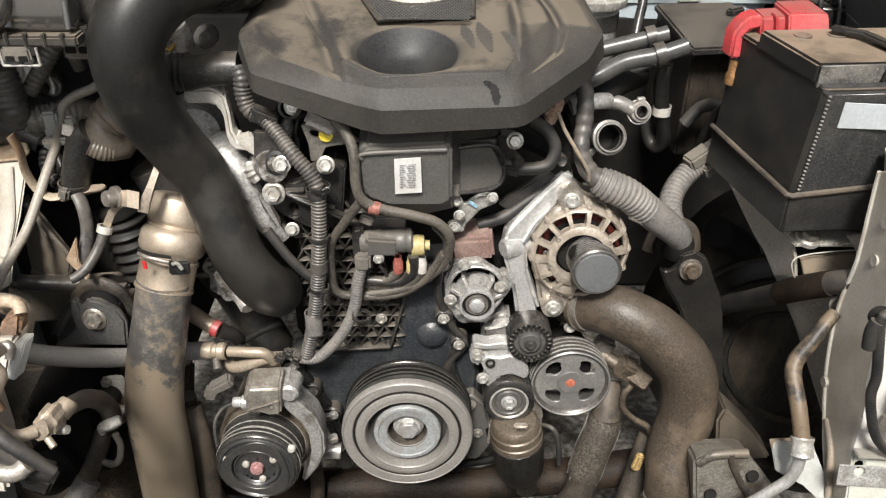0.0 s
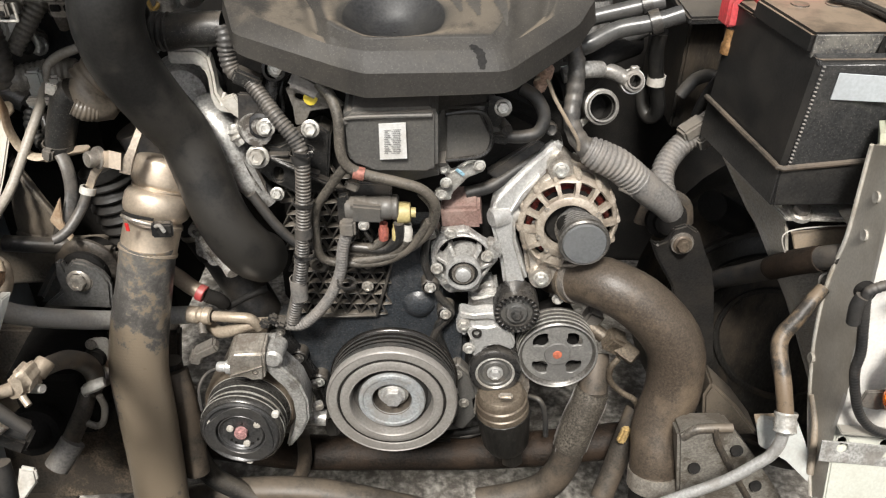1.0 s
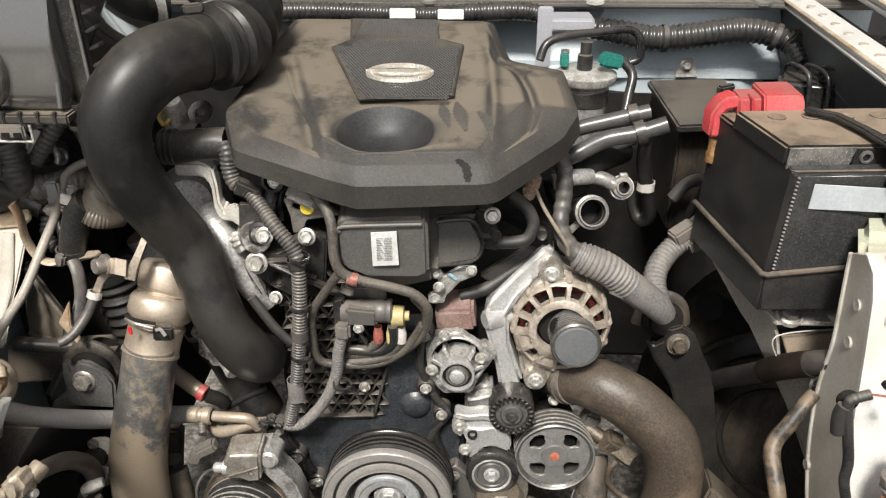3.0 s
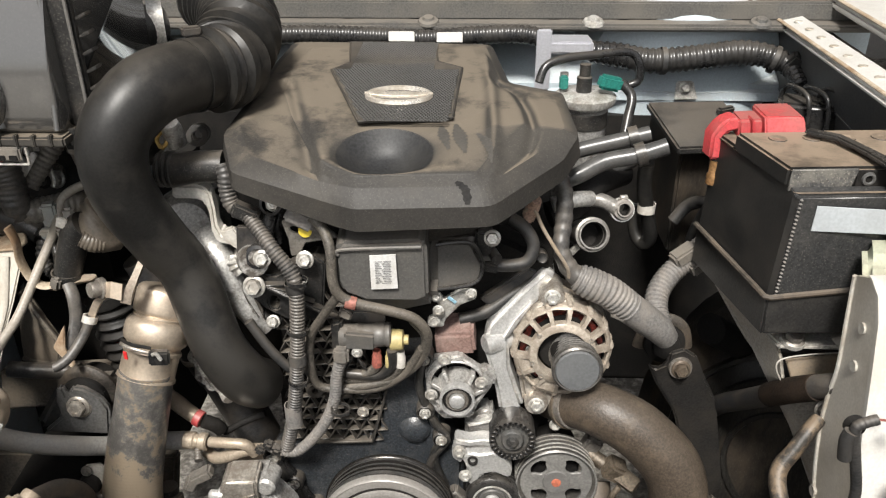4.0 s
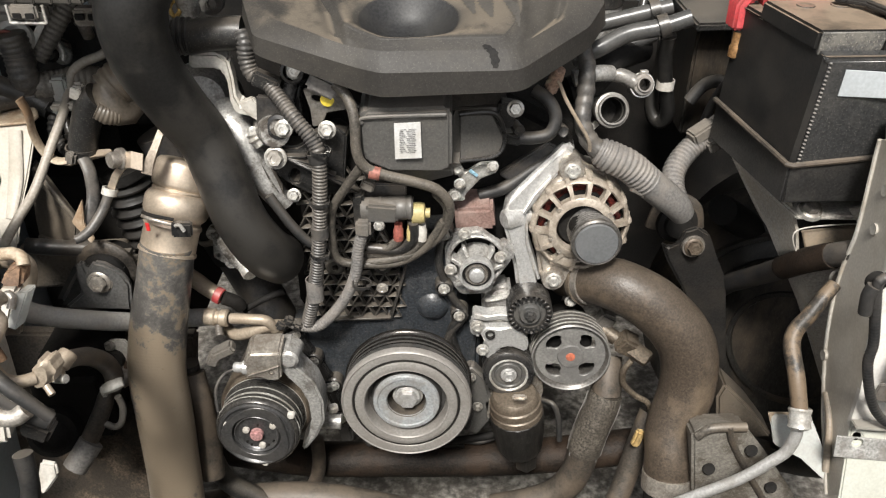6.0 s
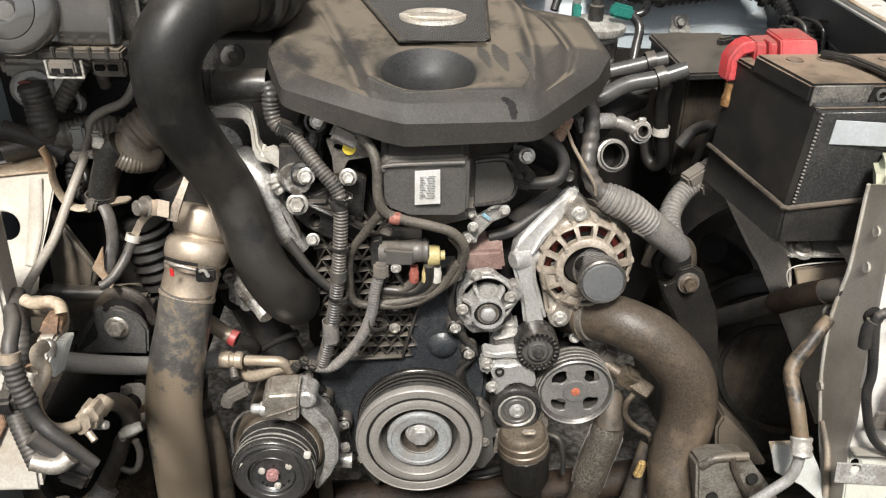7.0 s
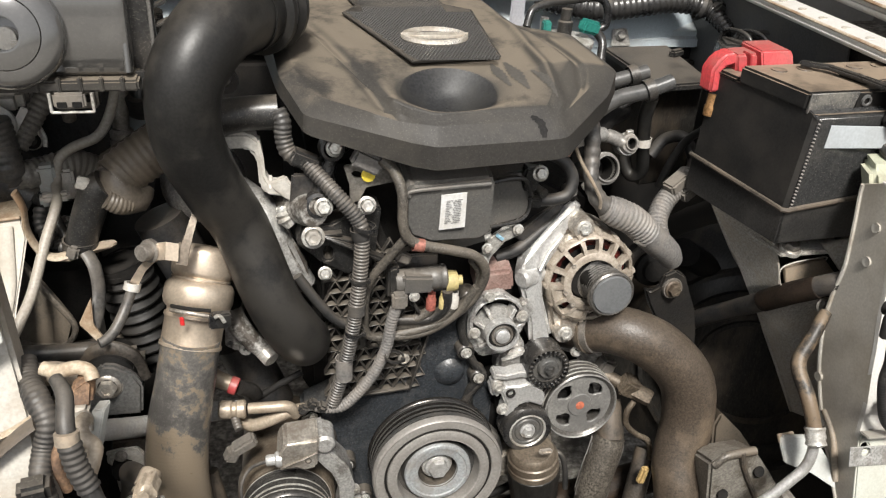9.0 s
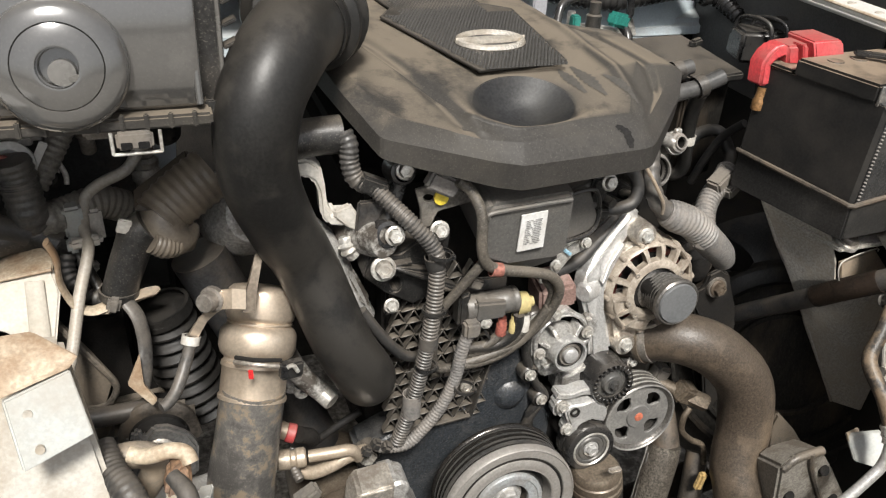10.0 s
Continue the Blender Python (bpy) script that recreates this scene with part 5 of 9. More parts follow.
sw = part("switch_block", solid([(-0.2370, 0.6760, 0.6340), (-0.2300, 0.6760, 0.6430), (-0.1920, 0.6760, 0.6460), (-0.1950, 0.6760, 0.6020), (-0.2100, 0.6760, 0.6000), (-0.2200, 0.6760, 0.6050), (-0.2400, 0.6760, 0.6030)], (0, 0.034, 0.006), 0.003, 3), M_WARM, cm)
part("block_crease", ribbon([(-0.2340, 0.6740, 0.6100), (-0.2140, 0.6740, 0.6180), (-0.1950, 0.6740, 0.6270)], (0.0008, 0.0008, 0.0008), (0, 0.002, 0), 0.0002, 1), M_DULLSTEEL, sw)
part("cast_mark", lathe([(0.0022, -0.001), (0.0024, 0.0008), (0.0040, 0.0008), (0.0044, -0.001)], (-0.2050, 0.6760, 0.6160), AXC, 14), M_DULLSTEEL, sw)
part("switch_tip", lathe([(0, 0.004), (0.005, 0.004), (0.0065, 0.002), (0.0065, -0.006), (0.009, -0.008), (0.009, -0.014)], (-0.2490, 0.6840, 0.6160), (-1, 0, 0), 12), M_BRIGHT, sw)
part("mount_tube", tube([(-0.1730, 0.7350, 0.4760), (-0.1370, 0.7350, 0.4740)], 0.0115, 18), M_ALU, cm)
part("mount_nut", box((-0.1450, 0.7280, 0.5050), (0.012, 0.012, 0.010), (0, 0, 20), 0.002), M_STEEL, cm)

# ---- oil filter housing ----
of = thing("oil_filter", (0.106, 0.740, 0.431), "brown dusty oil filter canister with black cap", "oil filter")
OA, OB = V((0.0970, 0.7350, 0.5300)), V((0.1180, 0.7350, 0.3720))
OFA, OL = (OA - OB).normalized(), (OA - OB).length
part("canister", lathe([(0, 0.002), (0.028, 0.002), (0.0315, -0.002), (0.0325, -OL * 0.06), (0.0345, -OL * 0.07), (0.0350, -OL * 0.13), (0.0335, -OL * 0.14), (0.0355, -OL * 0.15), (0.0360, -OL * 0.20), (0.034, -OL * 0.21)], OA, OFA, 44), M_OILBOX, of, "tan oily filter housing")
part("cap", lathe([(0.0345, -OL * 0.20), (0.0362, -OL * 0.21), (0.0362, -OL * 0.30), (0.0345, -OL * 0.36), (0.0325, -OL * 0.56), (0.028, -OL * 0.64), (0.016, -OL * 0.66)], OA, OFA, 48, lambda a, h: 1 + 0.018 * math.cos(16 * a)), M_LINER, of, "black ribbed filter cap")
part("cap_nut", lathe([(0.0165, -OL * 0.64), (0.0165, -OL * 0.84), (0.0145, -OL * 0.87), (0, -OL * 0.87)], OA + V((0.006, 0, 0)), OFA, 6), M_LINER, of)
part("rim_lug", box((0.1000, 0.7000, 0.5580), (0.018, 0.008, 0.006), (10, 0, 0), 0.002), M_WARM, of)
part("bracket", solid([(0.0560, 0.7650, 0.4850), (0.0740, 0.7650, 0.5030), (0.1230, 0.7650, 0.5130), (0.1320, 0.7650, 0.5570), (0.1400, 0.7650, 0.5040), (0.1370, 0.7650, 0.4800), (0.1040, 0.7650, 0.4530), (0.0610, 0.7650, 0.4490)], (0, 0.04, 0), 0.005), M_WARM, of)


# ---- charge air hose and its corrugated elbow ----
ch = thing("charge_air_hose", (-0.218, 0.770, 0.697), "thick smooth black rubber charge air hose", "hose")
HP = [(-0.238, 0.832, 1.088), (-0.270, 0.762, 1.090), (-0.299, 0.726, 1.053), (-0.303, 0.728, 0.994), (-0.283, 0.746, 0.929), (-0.262, 0.756, 0.882), (-0.233, 0.736, 0.799), (-0.210, 0.739, 0.752), (-0.200, 0.765, 0.722)]
part("hose", tube(HP, [0.0385, 0.037, 0.035, 0.0332, 0.0312, 0.0298, 0.0298, 0.031, 0.031], 36), M_RUBBER, ch)
part("moulded_band", clamp_ring((-0.246, 0.812, 1.0895), (-0.45, -0.89, 0.02), 0.0378, 0.006, 0.0016), M_RUBBER, ch)
el = thing("intake_elbow", (-0.21, 0.93, 1.05), "dusty black corrugated rubber intake elbow", "hose")
part("bellows", tube([(-0.238, 0.834, 1.088), (-0.222, 0.868, 1.086), (-0.239, 0.920, 1.078), (-0.233, 0.970, 1.097), (-0.254, 1.030, 1.112), (-0.301, 1.090, 1.122)], [0.040, 0.041, 0.043, 0.044, 0.044, 0.044], 32, rib=0.007, pitch=0.017), M_RUBBER, el)
cl = part("clamp", clamp_ring((-0.231, 0.848, 1.087), (-0.4, -0.9, 0), 0.0425, 0.012), M_BLACKSTEEL, el)
part("clamp_screw", box((-0.245, 0.835, 1.132), (0.02, 0.012, 0.01), (0, 0, 30), 0.002), M_BLACKSTEEL, cl)
part("collar", tube([(-0.229, 0.852, 1.087), (-0.219, 0.874, 1.086)], 0.0445, 32), M_RUBBER, el)
idu = thing("intake_duct", (-0.376, 0.960, 1.106), "black intake duct with a bright band clamp", "duct")
part("duct", tube([(-0.411, 0.930, 1.111), (-0.343, 1.000, 1.100)], 0.028, 24), M_PLASTIC, idu)
part("band_clamp", clamp_ring((-0.347, 1.000, 1.103), (1, 0.4, 0), 0.033, 0.018), M_STEEL, idu, "bright steel band clamp")

# ---- air filter box ----
# glossy black lid; base lifted to grey in place of a bright sky reflection
M_LID = mat("glossy scuffed lid plastic", (0.060, 0.058, 0.055), 0.10, 0, 0.03, 12, 0.004, (0.095, 0.090, 0.084), 0.45, (0.20, 0.185, 0.165), 0.35, flat=(0.5, 0.95), specks=0.03, shine=1.0, coat=1.0, edge=(0.50, 0.60))
M_LIDMID = mat("scuffed grey lid plastic", (0.105, 0.101, 0.094), 0.26, 0, 0.10, 16, 0.02, (0.15, 0.142, 0.13), 0.4)
ab = thing("air_filter_box", (-0.46, 0.85, 0.99), "black plastic air filter box, glossy lid greyed for sky reflection", "air filter box")
ax0, ay0, az0 = -0.341, 0.708, 1.062
# face bowed so that its top mirrors the sky and its foot the ground
LIDFACE = ((0.006, -0.002), (0.0005, 0.004), (0.0012, 0.030), (0.0028, 0.058), (0.0060, 0.074), (0.0120, 0.092), (0.0215, 0.116), (0.0300, 0.134), (0.036, 0.140), (0.25, 0.141), (0.25, -0.002))
part("lid", loft([[V((ax0 - dx, ay0 + y + e * (0.5 - k / 10), az0 + z)) for k, (y, z) in enumerate(LIDFACE)] for dx, e in ((0.0, 0.008), (0.0015, 0.002), (0.006, 0), (0.294, 0), (0.30, 0.004))]), M_LID, ab, smooth=70)
part("lid_edge", tube([(ax0 - 0.003, ay0 - 0.001, az0 + 0.003), (ax0 - 0.004, ay0 + 0.029, az0 + 0.138)], 0.003, 10), M_LID, ab)
part("lid_bulge", tube([(ax0 - 0.066, ay0 + 0.010, az0 + 0.002), (ax0 - 0.068, ay0 + 0.024, az0 + 0.062), (ax0 - 0.084, ay0 + 0.040, az0 + 0.136)], [0.016, 0.016, 0.014], 20), M_LID, ab)
fx, fy, fz = ax0 + 0.020, ay0 + 0.028, az0 - 0.012
part("flange", solid([(fx - 0.31, fy, fz), (fx - 0.014, fy, fz), (fx - 0.006, fy, fz + 0.003), (fx - 0.001, fy, fz + 0.009), (fx, fy, fz + 0.016), (fx, fy, fz + 0.20), (fx - 0.31, fy, fz + 0.20)], (0, 0.012, 0), 0.003, 2), M_PLASTIC, ab)
part("flange_bead", tube([(fx - 0.30, fy - 0.001, fz + 0.003), (fx - 0.02, fy - 0.001, fz + 0.003), (fx - 0.008, fy - 0.001, fz + 0.006), (fx - 0.003, fy - 0.001, fz + 0.016), (fx - 0.003, fy - 0.001, fz + 0.19)], 0.0018, 8, step=0.006), M_LIDMID, ab)
for i in range(11):
    part("flange_rib", box((fx + 0.006, fy + 0.012, fz + 0.014 + 0.017 * i), (0.012, 0.014, 0.003), (0, -25, 0), 0.0008), M_PLASTIC, ab)
part("rim", solid([(ax0 + 0.005, ay0 - 0.008, az0 - 0.012), (ax0 + 0.005, ay0 + 0.26, az0 - 0.012), (ax0 - 0.31, ay0 + 0.26, az0 - 0.012), (ax0 - 0.31, ay0 - 0.008, az0 - 0.012)], (0, 0, 0.010), 0.002), M_COVER, ab)
for i in range(9):
    part("rib", box((ax0 + 0.005, ay0 + 0.012 + 0.026 * i, az0 - 0.008), (0.008, 0.004, 0.018), bevel=0.001), M_PLASTIC, ab)
for i in range(16):
    part("rib", box((ax0 - 0.008 - 0.017 * i, ay0 - 0.007, az0 - 0.005), (0.0035, 0.007, 0.013), bevel=0.001), M_COVER, ab)
part("clip", box((ax0 - 0.052, ay0 - 0.010, az0 - 0.018), (0.026, 0.006, 0.014), (0, 0, 0), 0.002), M_CONN, ab)
# slots are near-black slabs, their depth only coloured in
for dx in (-0.006, 0.006):
    part("clip_slot", box((ax0 - 0.052 + dx, ay0 - 0.0135, az0 - 0.021), (0.008, 0.002, 0.005), bevel=0.0005), M_DARK, ab)
part("clip_frame", join(*[tube([p, q], 0.0014, 8, step=0.01) for p, q in zip([(ax0 - 0.068, ay0 - 0.009, az0 - 0.012), (ax0 - 0.068, ay0 - 0.009, az0 - 0.029), (ax0 - 0.034, ay0 - 0.009, az0 - 0.029)], [(ax0 - 0.068, ay0 - 0.009, az0 - 0.029), (ax0 - 0.034, ay0 - 0.009, az0 - 0.029), (ax0 - 0.034, ay0 - 0.009, az0 - 0.012)])]), M_STEEL, ab)
part("base", solid([(ax0 - 0.02, ay0 + 0.12, az0 - 0.04), (ax0 - 0.02, ay0 + 0.25, az0 - 0.04), (ax0 - 0.28, ay0 + 0.25, az0 - 0.04), (ax0 - 0.28, ay0 + 0.12, az0 - 0.04)], (0, 0, 0.03), 0.006), M_DARK, ab)
VC = V((-0.434, 0.694, 1.102))
VA = V((0, -1, 0.22)).normalized()
part("vent_collar", lathe([(0.046, -0.040), (0.046, -0.010), (0.0445, -0.006), (0.0390, -0.0015), (0.030, 0.0), (0.029, -0.002), (0.013, -0.002), (0.012, -0.008), (0.0, -0.008)], VC, VA, 48), M_LID, ab)
part("vent_face", lathe([(0.0290, -0.003), (0.0290, 0.0002), (0.0270, 0.0010), (0.0160, 0.0042), (0.0140, 0.0040), (0.0135, -0.003)], VC, VA, 48), M_LID, ab)
part("vent_plug", lathe([(0.0095, -0.008), (0.009, 0.001), (0, 0.0015)], VC + V((0.002, 0, -0.004)), VA, 20), M_LIDMID, ab)
part("vent_tab", box(VC + V((0.010, -0.002, -0.008)), (0.008, 0.004, 0.006), (0, 0, 0), 0.0015), M_LIDMID, ab)
part("vent_neck", box(VC + V((0.002, 0.002, -0.028)), (0.020, 0.006, 0.034), (-10, 0, 0), 0.003), M_LID, ab)

# ---- left coolant hose with metal coupler ----
lh = thing("left_intercooler_hose", (-0.328, 0.620, 0.460), "muddy grey rubber hose with satin metal coupler", "hose")
part("hose", tube([(-0.322, 0.735, 0.762), (-0.332, 0.725, 0.716), (-0.345, 0.710, 0.658), (-0.351, 0.690, 0.603), (-0.346, 0.670, 0.545), (-0.343, 0.650, 0.466), (-0.340, 0.630, 0.412), (-0.339, 0.610, 0.367)],
     [0.031, 0.032, 0.034, 0.0345, 0.034, 0.033, 0.033, 0.033], 32, rib=0.00007, pitch=0.0042), M_LEFTHOSE, lh)
CA, CB = V((-0.300, 0.785, 0.846)), V((-0.325, 0.733, 0.749))
CAX, CL = (CB - CA).normalized(), (CB - CA).length
cpl = part("coupler", lathe([(0.0, 0.0), (0.024, 0.0), (0.029, CL * 0.01), (0.0325, CL * 0.04), (0.0335, CL * 0.08), (0.0335, CL * 0.26), (0.0325, CL * 0.29), (0.0305, CL * 0.31), (0.0305, CL * 0.34), (0.0345, CL * 0.37), (0.0370, CL * 0.41), (0.0375, CL * 0.45), (0.0375, CL * 0.54), (0.0355, CL * 0.59), (0.031, CL * 0.63), (0.031, CL * 0.70)], CA, CAX, 40), M_COUPLER, lh, "satin warm-toned aluminium coupler")
part("sleeve", lathe([(0.030, CL * 0.66), (0.033, CL * 0.67), (0.0335, CL * 0.70), (0.032, CL * 0.72), (0.032, CL * 0.95), (0.0335, CL * 0.96), (0.0335, CL * 0.99), (0.030, CL * 1.0)], CA, CAX, 40), M_COUPLER, cpl)
part("clip", tube([(-0.338, 0.722, 0.807), (-0.320, 0.705, 0.813), (-0.297, 0.705, 0.806)], 0.0026, 10), M_WARM, cpl)
part("clip", tube([(-0.337, 0.722, 0.812), (-0.319, 0.705, 0.818), (-0.297, 0.705, 0.813)], 0.002, 8), M_DARK, cpl)
blk = part("clip_block", box((-0.289, 0.704, 0.802), (0.022, 0.010, 0.018), (0, 6, 12), 0.002), M_GLOSS, cpl)
part("clip_screw", tube([(-0.293, 0.697, 0.810), (-0.288, 0.696, 0.812), (-0.284, 0.696, 0.804)], 0.0022, 8), M_STEEL, blk)
part("mark", box((-0.326, 0.702, 0.805), (0.0045, 0.002, 0.010), (0, 0, -15), 0.0005), M_REDMARK, cpl, "red paint mark")
part("bead", lathe([(0.0300, CL * 0.312), (0.0318, CL * 0.318), (0.0318, CL * 0.332), (0.0300, CL * 0.338)], CA, CAX, 40), M_COUPLER, cpl)
part("tab", loft([[(-0.343, 0.728, 0.884), (-0.345, 0.722, 0.868), (-0.345, 0.726, 0.865), (-0.343, 0.732, 0.882)], [(-0.334, 0.722, 0.888), (-0.336, 0.716, 0.871), (-0.337, 0.720, 0.868), (-0.335, 0.726, 0.886)], [(-0.322, 0.722, 0.885), (-0.324, 0.716, 0.868), (-0.325, 0.720, 0.865), (-0.323, 0.726, 0.883)]]), M_COUPLER, cpl)
part("tab_fold", loft([[(-0.342, 0.726, 0.883), (-0.344, 0.724, 0.866), (-0.346, 0.728, 0.864), (-0.344, 0.730, 0.881)], [(-0.351, 0.728, 0.871), (-0.349, 0.726, 0.862), (-0.351, 0.730, 0.859), (-0.352, 0.732, 0.868)], [(-0.364, 0.730, 0.857), (-0.358, 0.729, 0.852), (-0.359, 0.733, 0.849), (-0.365, 0.734, 0.854)], [(-0.375, 0.732, 0.838), (-0.368, 0.731, 0.833), (-0.370, 0.735, 0.830), (-0.377, 0.736, 0.835)]]), M_COUPLER, cpl)
part("tab_bolt", lathe([(0, 0.010), (0.008, 0.010), (0.009, 0.008), (0.009, 0.0), (0.012, -0.001), (0.012, -0.006)], (-0.353, 0.728, 0.875), (-0.6, -0.75, 0.2), 18), M_DULLSTEEL, cpl)
part("rod_clip", clamp_ring((-0.374, 0.733, 0.832), (-0.3, -0.35, -0.9), 0.0062, 0.008, 0.0022), M_WHITEGREY, cpl)
part("stay_rod", tube([(-0.373, 0.733, 0.834), (-0.381, 0.722, 0.815), (-0.391, 0.706, 0.800), (-0.400, 0.696, 0.794), (-0.406, 0.692, 0.793)], [0.0052, 0.0056, 0.0056, 0.0054, 0.005], 14), M_LOOM, cpl)
part("strap", loft([[(-0.309, 0.748, 0.905), (-0.302, 0.748, 0.904), (-0.302, 0.752, 0.902), (-0.309, 0.752, 0.903)], [(-0.317, 0.734, 0.887), (-0.309, 0.734, 0.886), (-0.309, 0.738, 0.884), (-0.318, 0.738, 0.885)], [(-0.323, 0.724, 0.876), (-0.314, 0.724, 0.872), (-0.314, 0.728, 0.869), (-0.324, 0.728, 0.873)], [(-0.327, 0.718, 0.864), (-0.316, 0.718, 0.861), (-0.317, 0.722, 0.859), (-0.327, 0.722, 0.861)]]), M_OILBOX, cpl)

rh = thing("right_intercooler_hose", (0.296, 0.660, 0.450), "thick dusty brown rubber hose curving downwards", "hose")
part("hose", tube([(0.168, 0.845, 0.649), (0.195, 0.800, 0.672), (0.227, 0.775, 0.680), (0.273, 0.760, 0.658), (0.313, 0.745, 0.612), (0.320, 0.730, 0.551), (0.305, 0.710, 0.499), (0.303, 0.690, 0.470), (0.302, 0.675, 0.431)],
     [0.031, 0.031, 0.034, 0.036, 0.037, 0.036, 0.034, 0.033, 0.032], 32), M_RIGHTHOSE, rh)
part("spring_clamp", tube([(0.184, 0.815, 0.665), (0.195, 0.800, 0.672)], 0.0335, 28), M_DULLSTEEL, rh, "dull steel spring clamp")
part("clamp_bead", tube([(0.188, 0.810, 0.667), (0.191, 0.805, 0.669)], 0.0352, 28), M_OILBOX, rh)
part("cuff", tube([(0.303, 0.680, 0.448), (0.303, 0.672, 0.425)], 0.0345, 28), M_WARM, rh)
part("pipe", tube([(0.302, 0.674, 0.432), (0.302, 0.660, 0.391), (0.299, 0.640, 0.344)], 0.03, 24), M_DARK, rh)

# ---- battery ----
bt = thing("battery", (0.5, 0.82, 0.87), "black car battery with dusty top and pale label", "battery")
bx, by, bz0, bz1 = 0.3800, 0.7300, 0.866, 0.998
BR = 4.0
bm4 = pose(bx, by, 0, 0, 0, BR)
M_BATFRONT = mat("scuffed glossy battery case", (0.032, 0.032, 0.032), 0.20, 0, 0.15, 30, 0.05, (0.080, 0.076, 0.070), 0.35, edge=(0.50, 0.62), specks=0.12)
M_BATEDGE = mat("speckled grey battery lid edge", (0.05, 0.05, 0.05), 0.45, 0, 0.7, 120, 0.2, (0.17, 0.16, 0.14), 0.5, specks=0.7)


def bpt(x, y, z):
    return bm4 @ V((x - 0.001 - 0.045 * (bz1 - z) - 0.14 * y, y, z))


part("case", loft([[bpt(x, y, z) for x, y in ((0.004, 0), (0.27, 0), (0.27, 0.168), (0.004, 0.168), (0, 0.164), (0, 0.004))] for z in (bz0, bz1)]), M_BATTERY, bt)
part("front_face", solid([bpt(0.004, -0.002, bz0), bpt(0.268, -0.002, bz0), bpt(0.268, -0.002, bz1 - 0.004), bpt(0.004, -0.002, bz1 - 0.004)], (0, 0.003, 0), 0.0006, 1), M_BATFRONT, bt)
part("lid", solid([bpt(-0.003, 0.014, bz1), bpt(0.272, 0.014, bz1), bpt(0.272, 0.122, bz1), bpt(-0.003, 0.122, bz1)], (0, 0, 0.022), 0.003), M_BATTERY, bt)
part("lid_back", solid([bpt(-0.002, 0.1225, bz1), bpt(0.272, 0.1225, bz1), bpt(0.272, 0.170, bz1), bpt(-0.002, 0.170, bz1)], (0, 0, 0.006), 0.003), M_BATTERY, bt)
for x0, x1 in ((-0.002, 0.062), (0.148, 0.262)):
    part("lid_front_strip", solid([bpt(x0, 0.0115, bz1 - 0.002), bpt(x1, 0.0115, bz1 - 0.002), bpt(x1 + 0.004, 0.0115, bz1 + 0.021), bpt(x0, 0.0115, bz1 + 0.021)], (0, 0.003, 0), 0.0008, 1), M_BATEDGE, bt)
# notch is a near-black sheet, the recess shade put into colour
part("lid_notch", solid([bpt(0.066, 0.0125, bz1), bpt(0.146, 0.0125, bz1), bpt(0.146, 0.0125, bz1 + 0.019), bpt(0.066, 0.0125, bz1 + 0.019)], (0, 0.002, 0), 0.0005, 1), M_DARK, bt)
for x in (0.078, 0.140):
    part("lid_screw", lathe([(0.0035, 0.001), (0.0045, 0.0025), (0.0065, 0.002), (0.0075, -0.001)], bpt(x, 0.012, bz1 + 0.010), (0, -1, 0), 18), M_GREYFOIL, bt)
part("front_ledge", solid([bpt(0.0, -0.001, bz1 - 0.002), bpt(0.27, -0.001, bz1 - 0.002), bpt(0.27, 0.012, bz1 + 0.003), bpt(0.0, 0.012, bz1 + 0.003)], (0, 0, -0.004), 0.001), M_BATFRONT, bt)
part("vent_cover", solid([bpt(0.09, 0.03, bz1 + 0.022), bpt(0.20, 0.05, bz1 + 0.022), bpt(0.20, 0.09, bz1 + 0.022), bpt(0.09, 0.07, bz1 + 0.022)], (0, 0, 0.004), 0.0015), M_BATTERY, bt)
for i in range(27):
    part("trim_bead", box(bpt(0.0055, -0.0025, bz0 + 0.012 + 0.0044 * i), (0.0030, 0.0040, 0.0018), (0, 0, BR), 0.0008, 1), M_LOOMGREY, bt)
part("white_label", solid([(0.4020, 0.7280, 0.9860), (0.5040, 0.7280, 0.9810), (0.5140, 0.7280, 0.9540), (0.4010, 0.7280, 0.9580)], (0, 0.001, 0), 0.0003, 1), M_LABEL, bt, "white printed label strip")
part("white_label", solid([bpt(0.150, -0.0035, bz1 - 0.043), bpt(0.25, -0.0035, bz1 - 0.043), bpt(0.25, -0.0035, bz1 - 0.016), bpt(0.150, -0.0035, bz1 - 0.016)], (0, 0.001, 0), 0.0003, 1), M_LABEL, bt, "white printed label strip")
for x, y in ((0.05, 0.155), (0.24, 0.155)):
    part("terminal", lathe([(0.014, 0.0), (0.011, 0.004), (0.0095, 0.018), (0, 0.018)], bpt(x, y, bz1 + 0.005), (0, 0, 1), 20), M_STEEL, bt)
for i in range(6):
    part("cell_plug", lathe([(0.010, 0), (0.0095, 0.0012), (0.007, 0.0012), (0.006, 0.0006), (0, 0.0006)], bpt(0.03 + 0.038 * i, 0.098, bz1 + 0.022), (0, 0, 1), 18), M_BATTERY, bt)
hd = thing("battery_clamp", bpt(0.13, 0.05, bz1 + 0.026), "dark steel battery hold-down clamp with black strap", "clamp")
part("strap", ribbon([(0.4210, 0.8360, 1.0300), (0.4480, 0.8150, 1.0300), (0.4610, 0.7730, 1.0300), (0.4680, 0.7380, 1.0300), (0.4800, 0.7210, 1.0300)], (0.006, 0.006, 0.006, 0.008, 0.012), (0, 0, -0.006), 0.002, 2, (0, 0, 1)), M_GLOSS, hd)
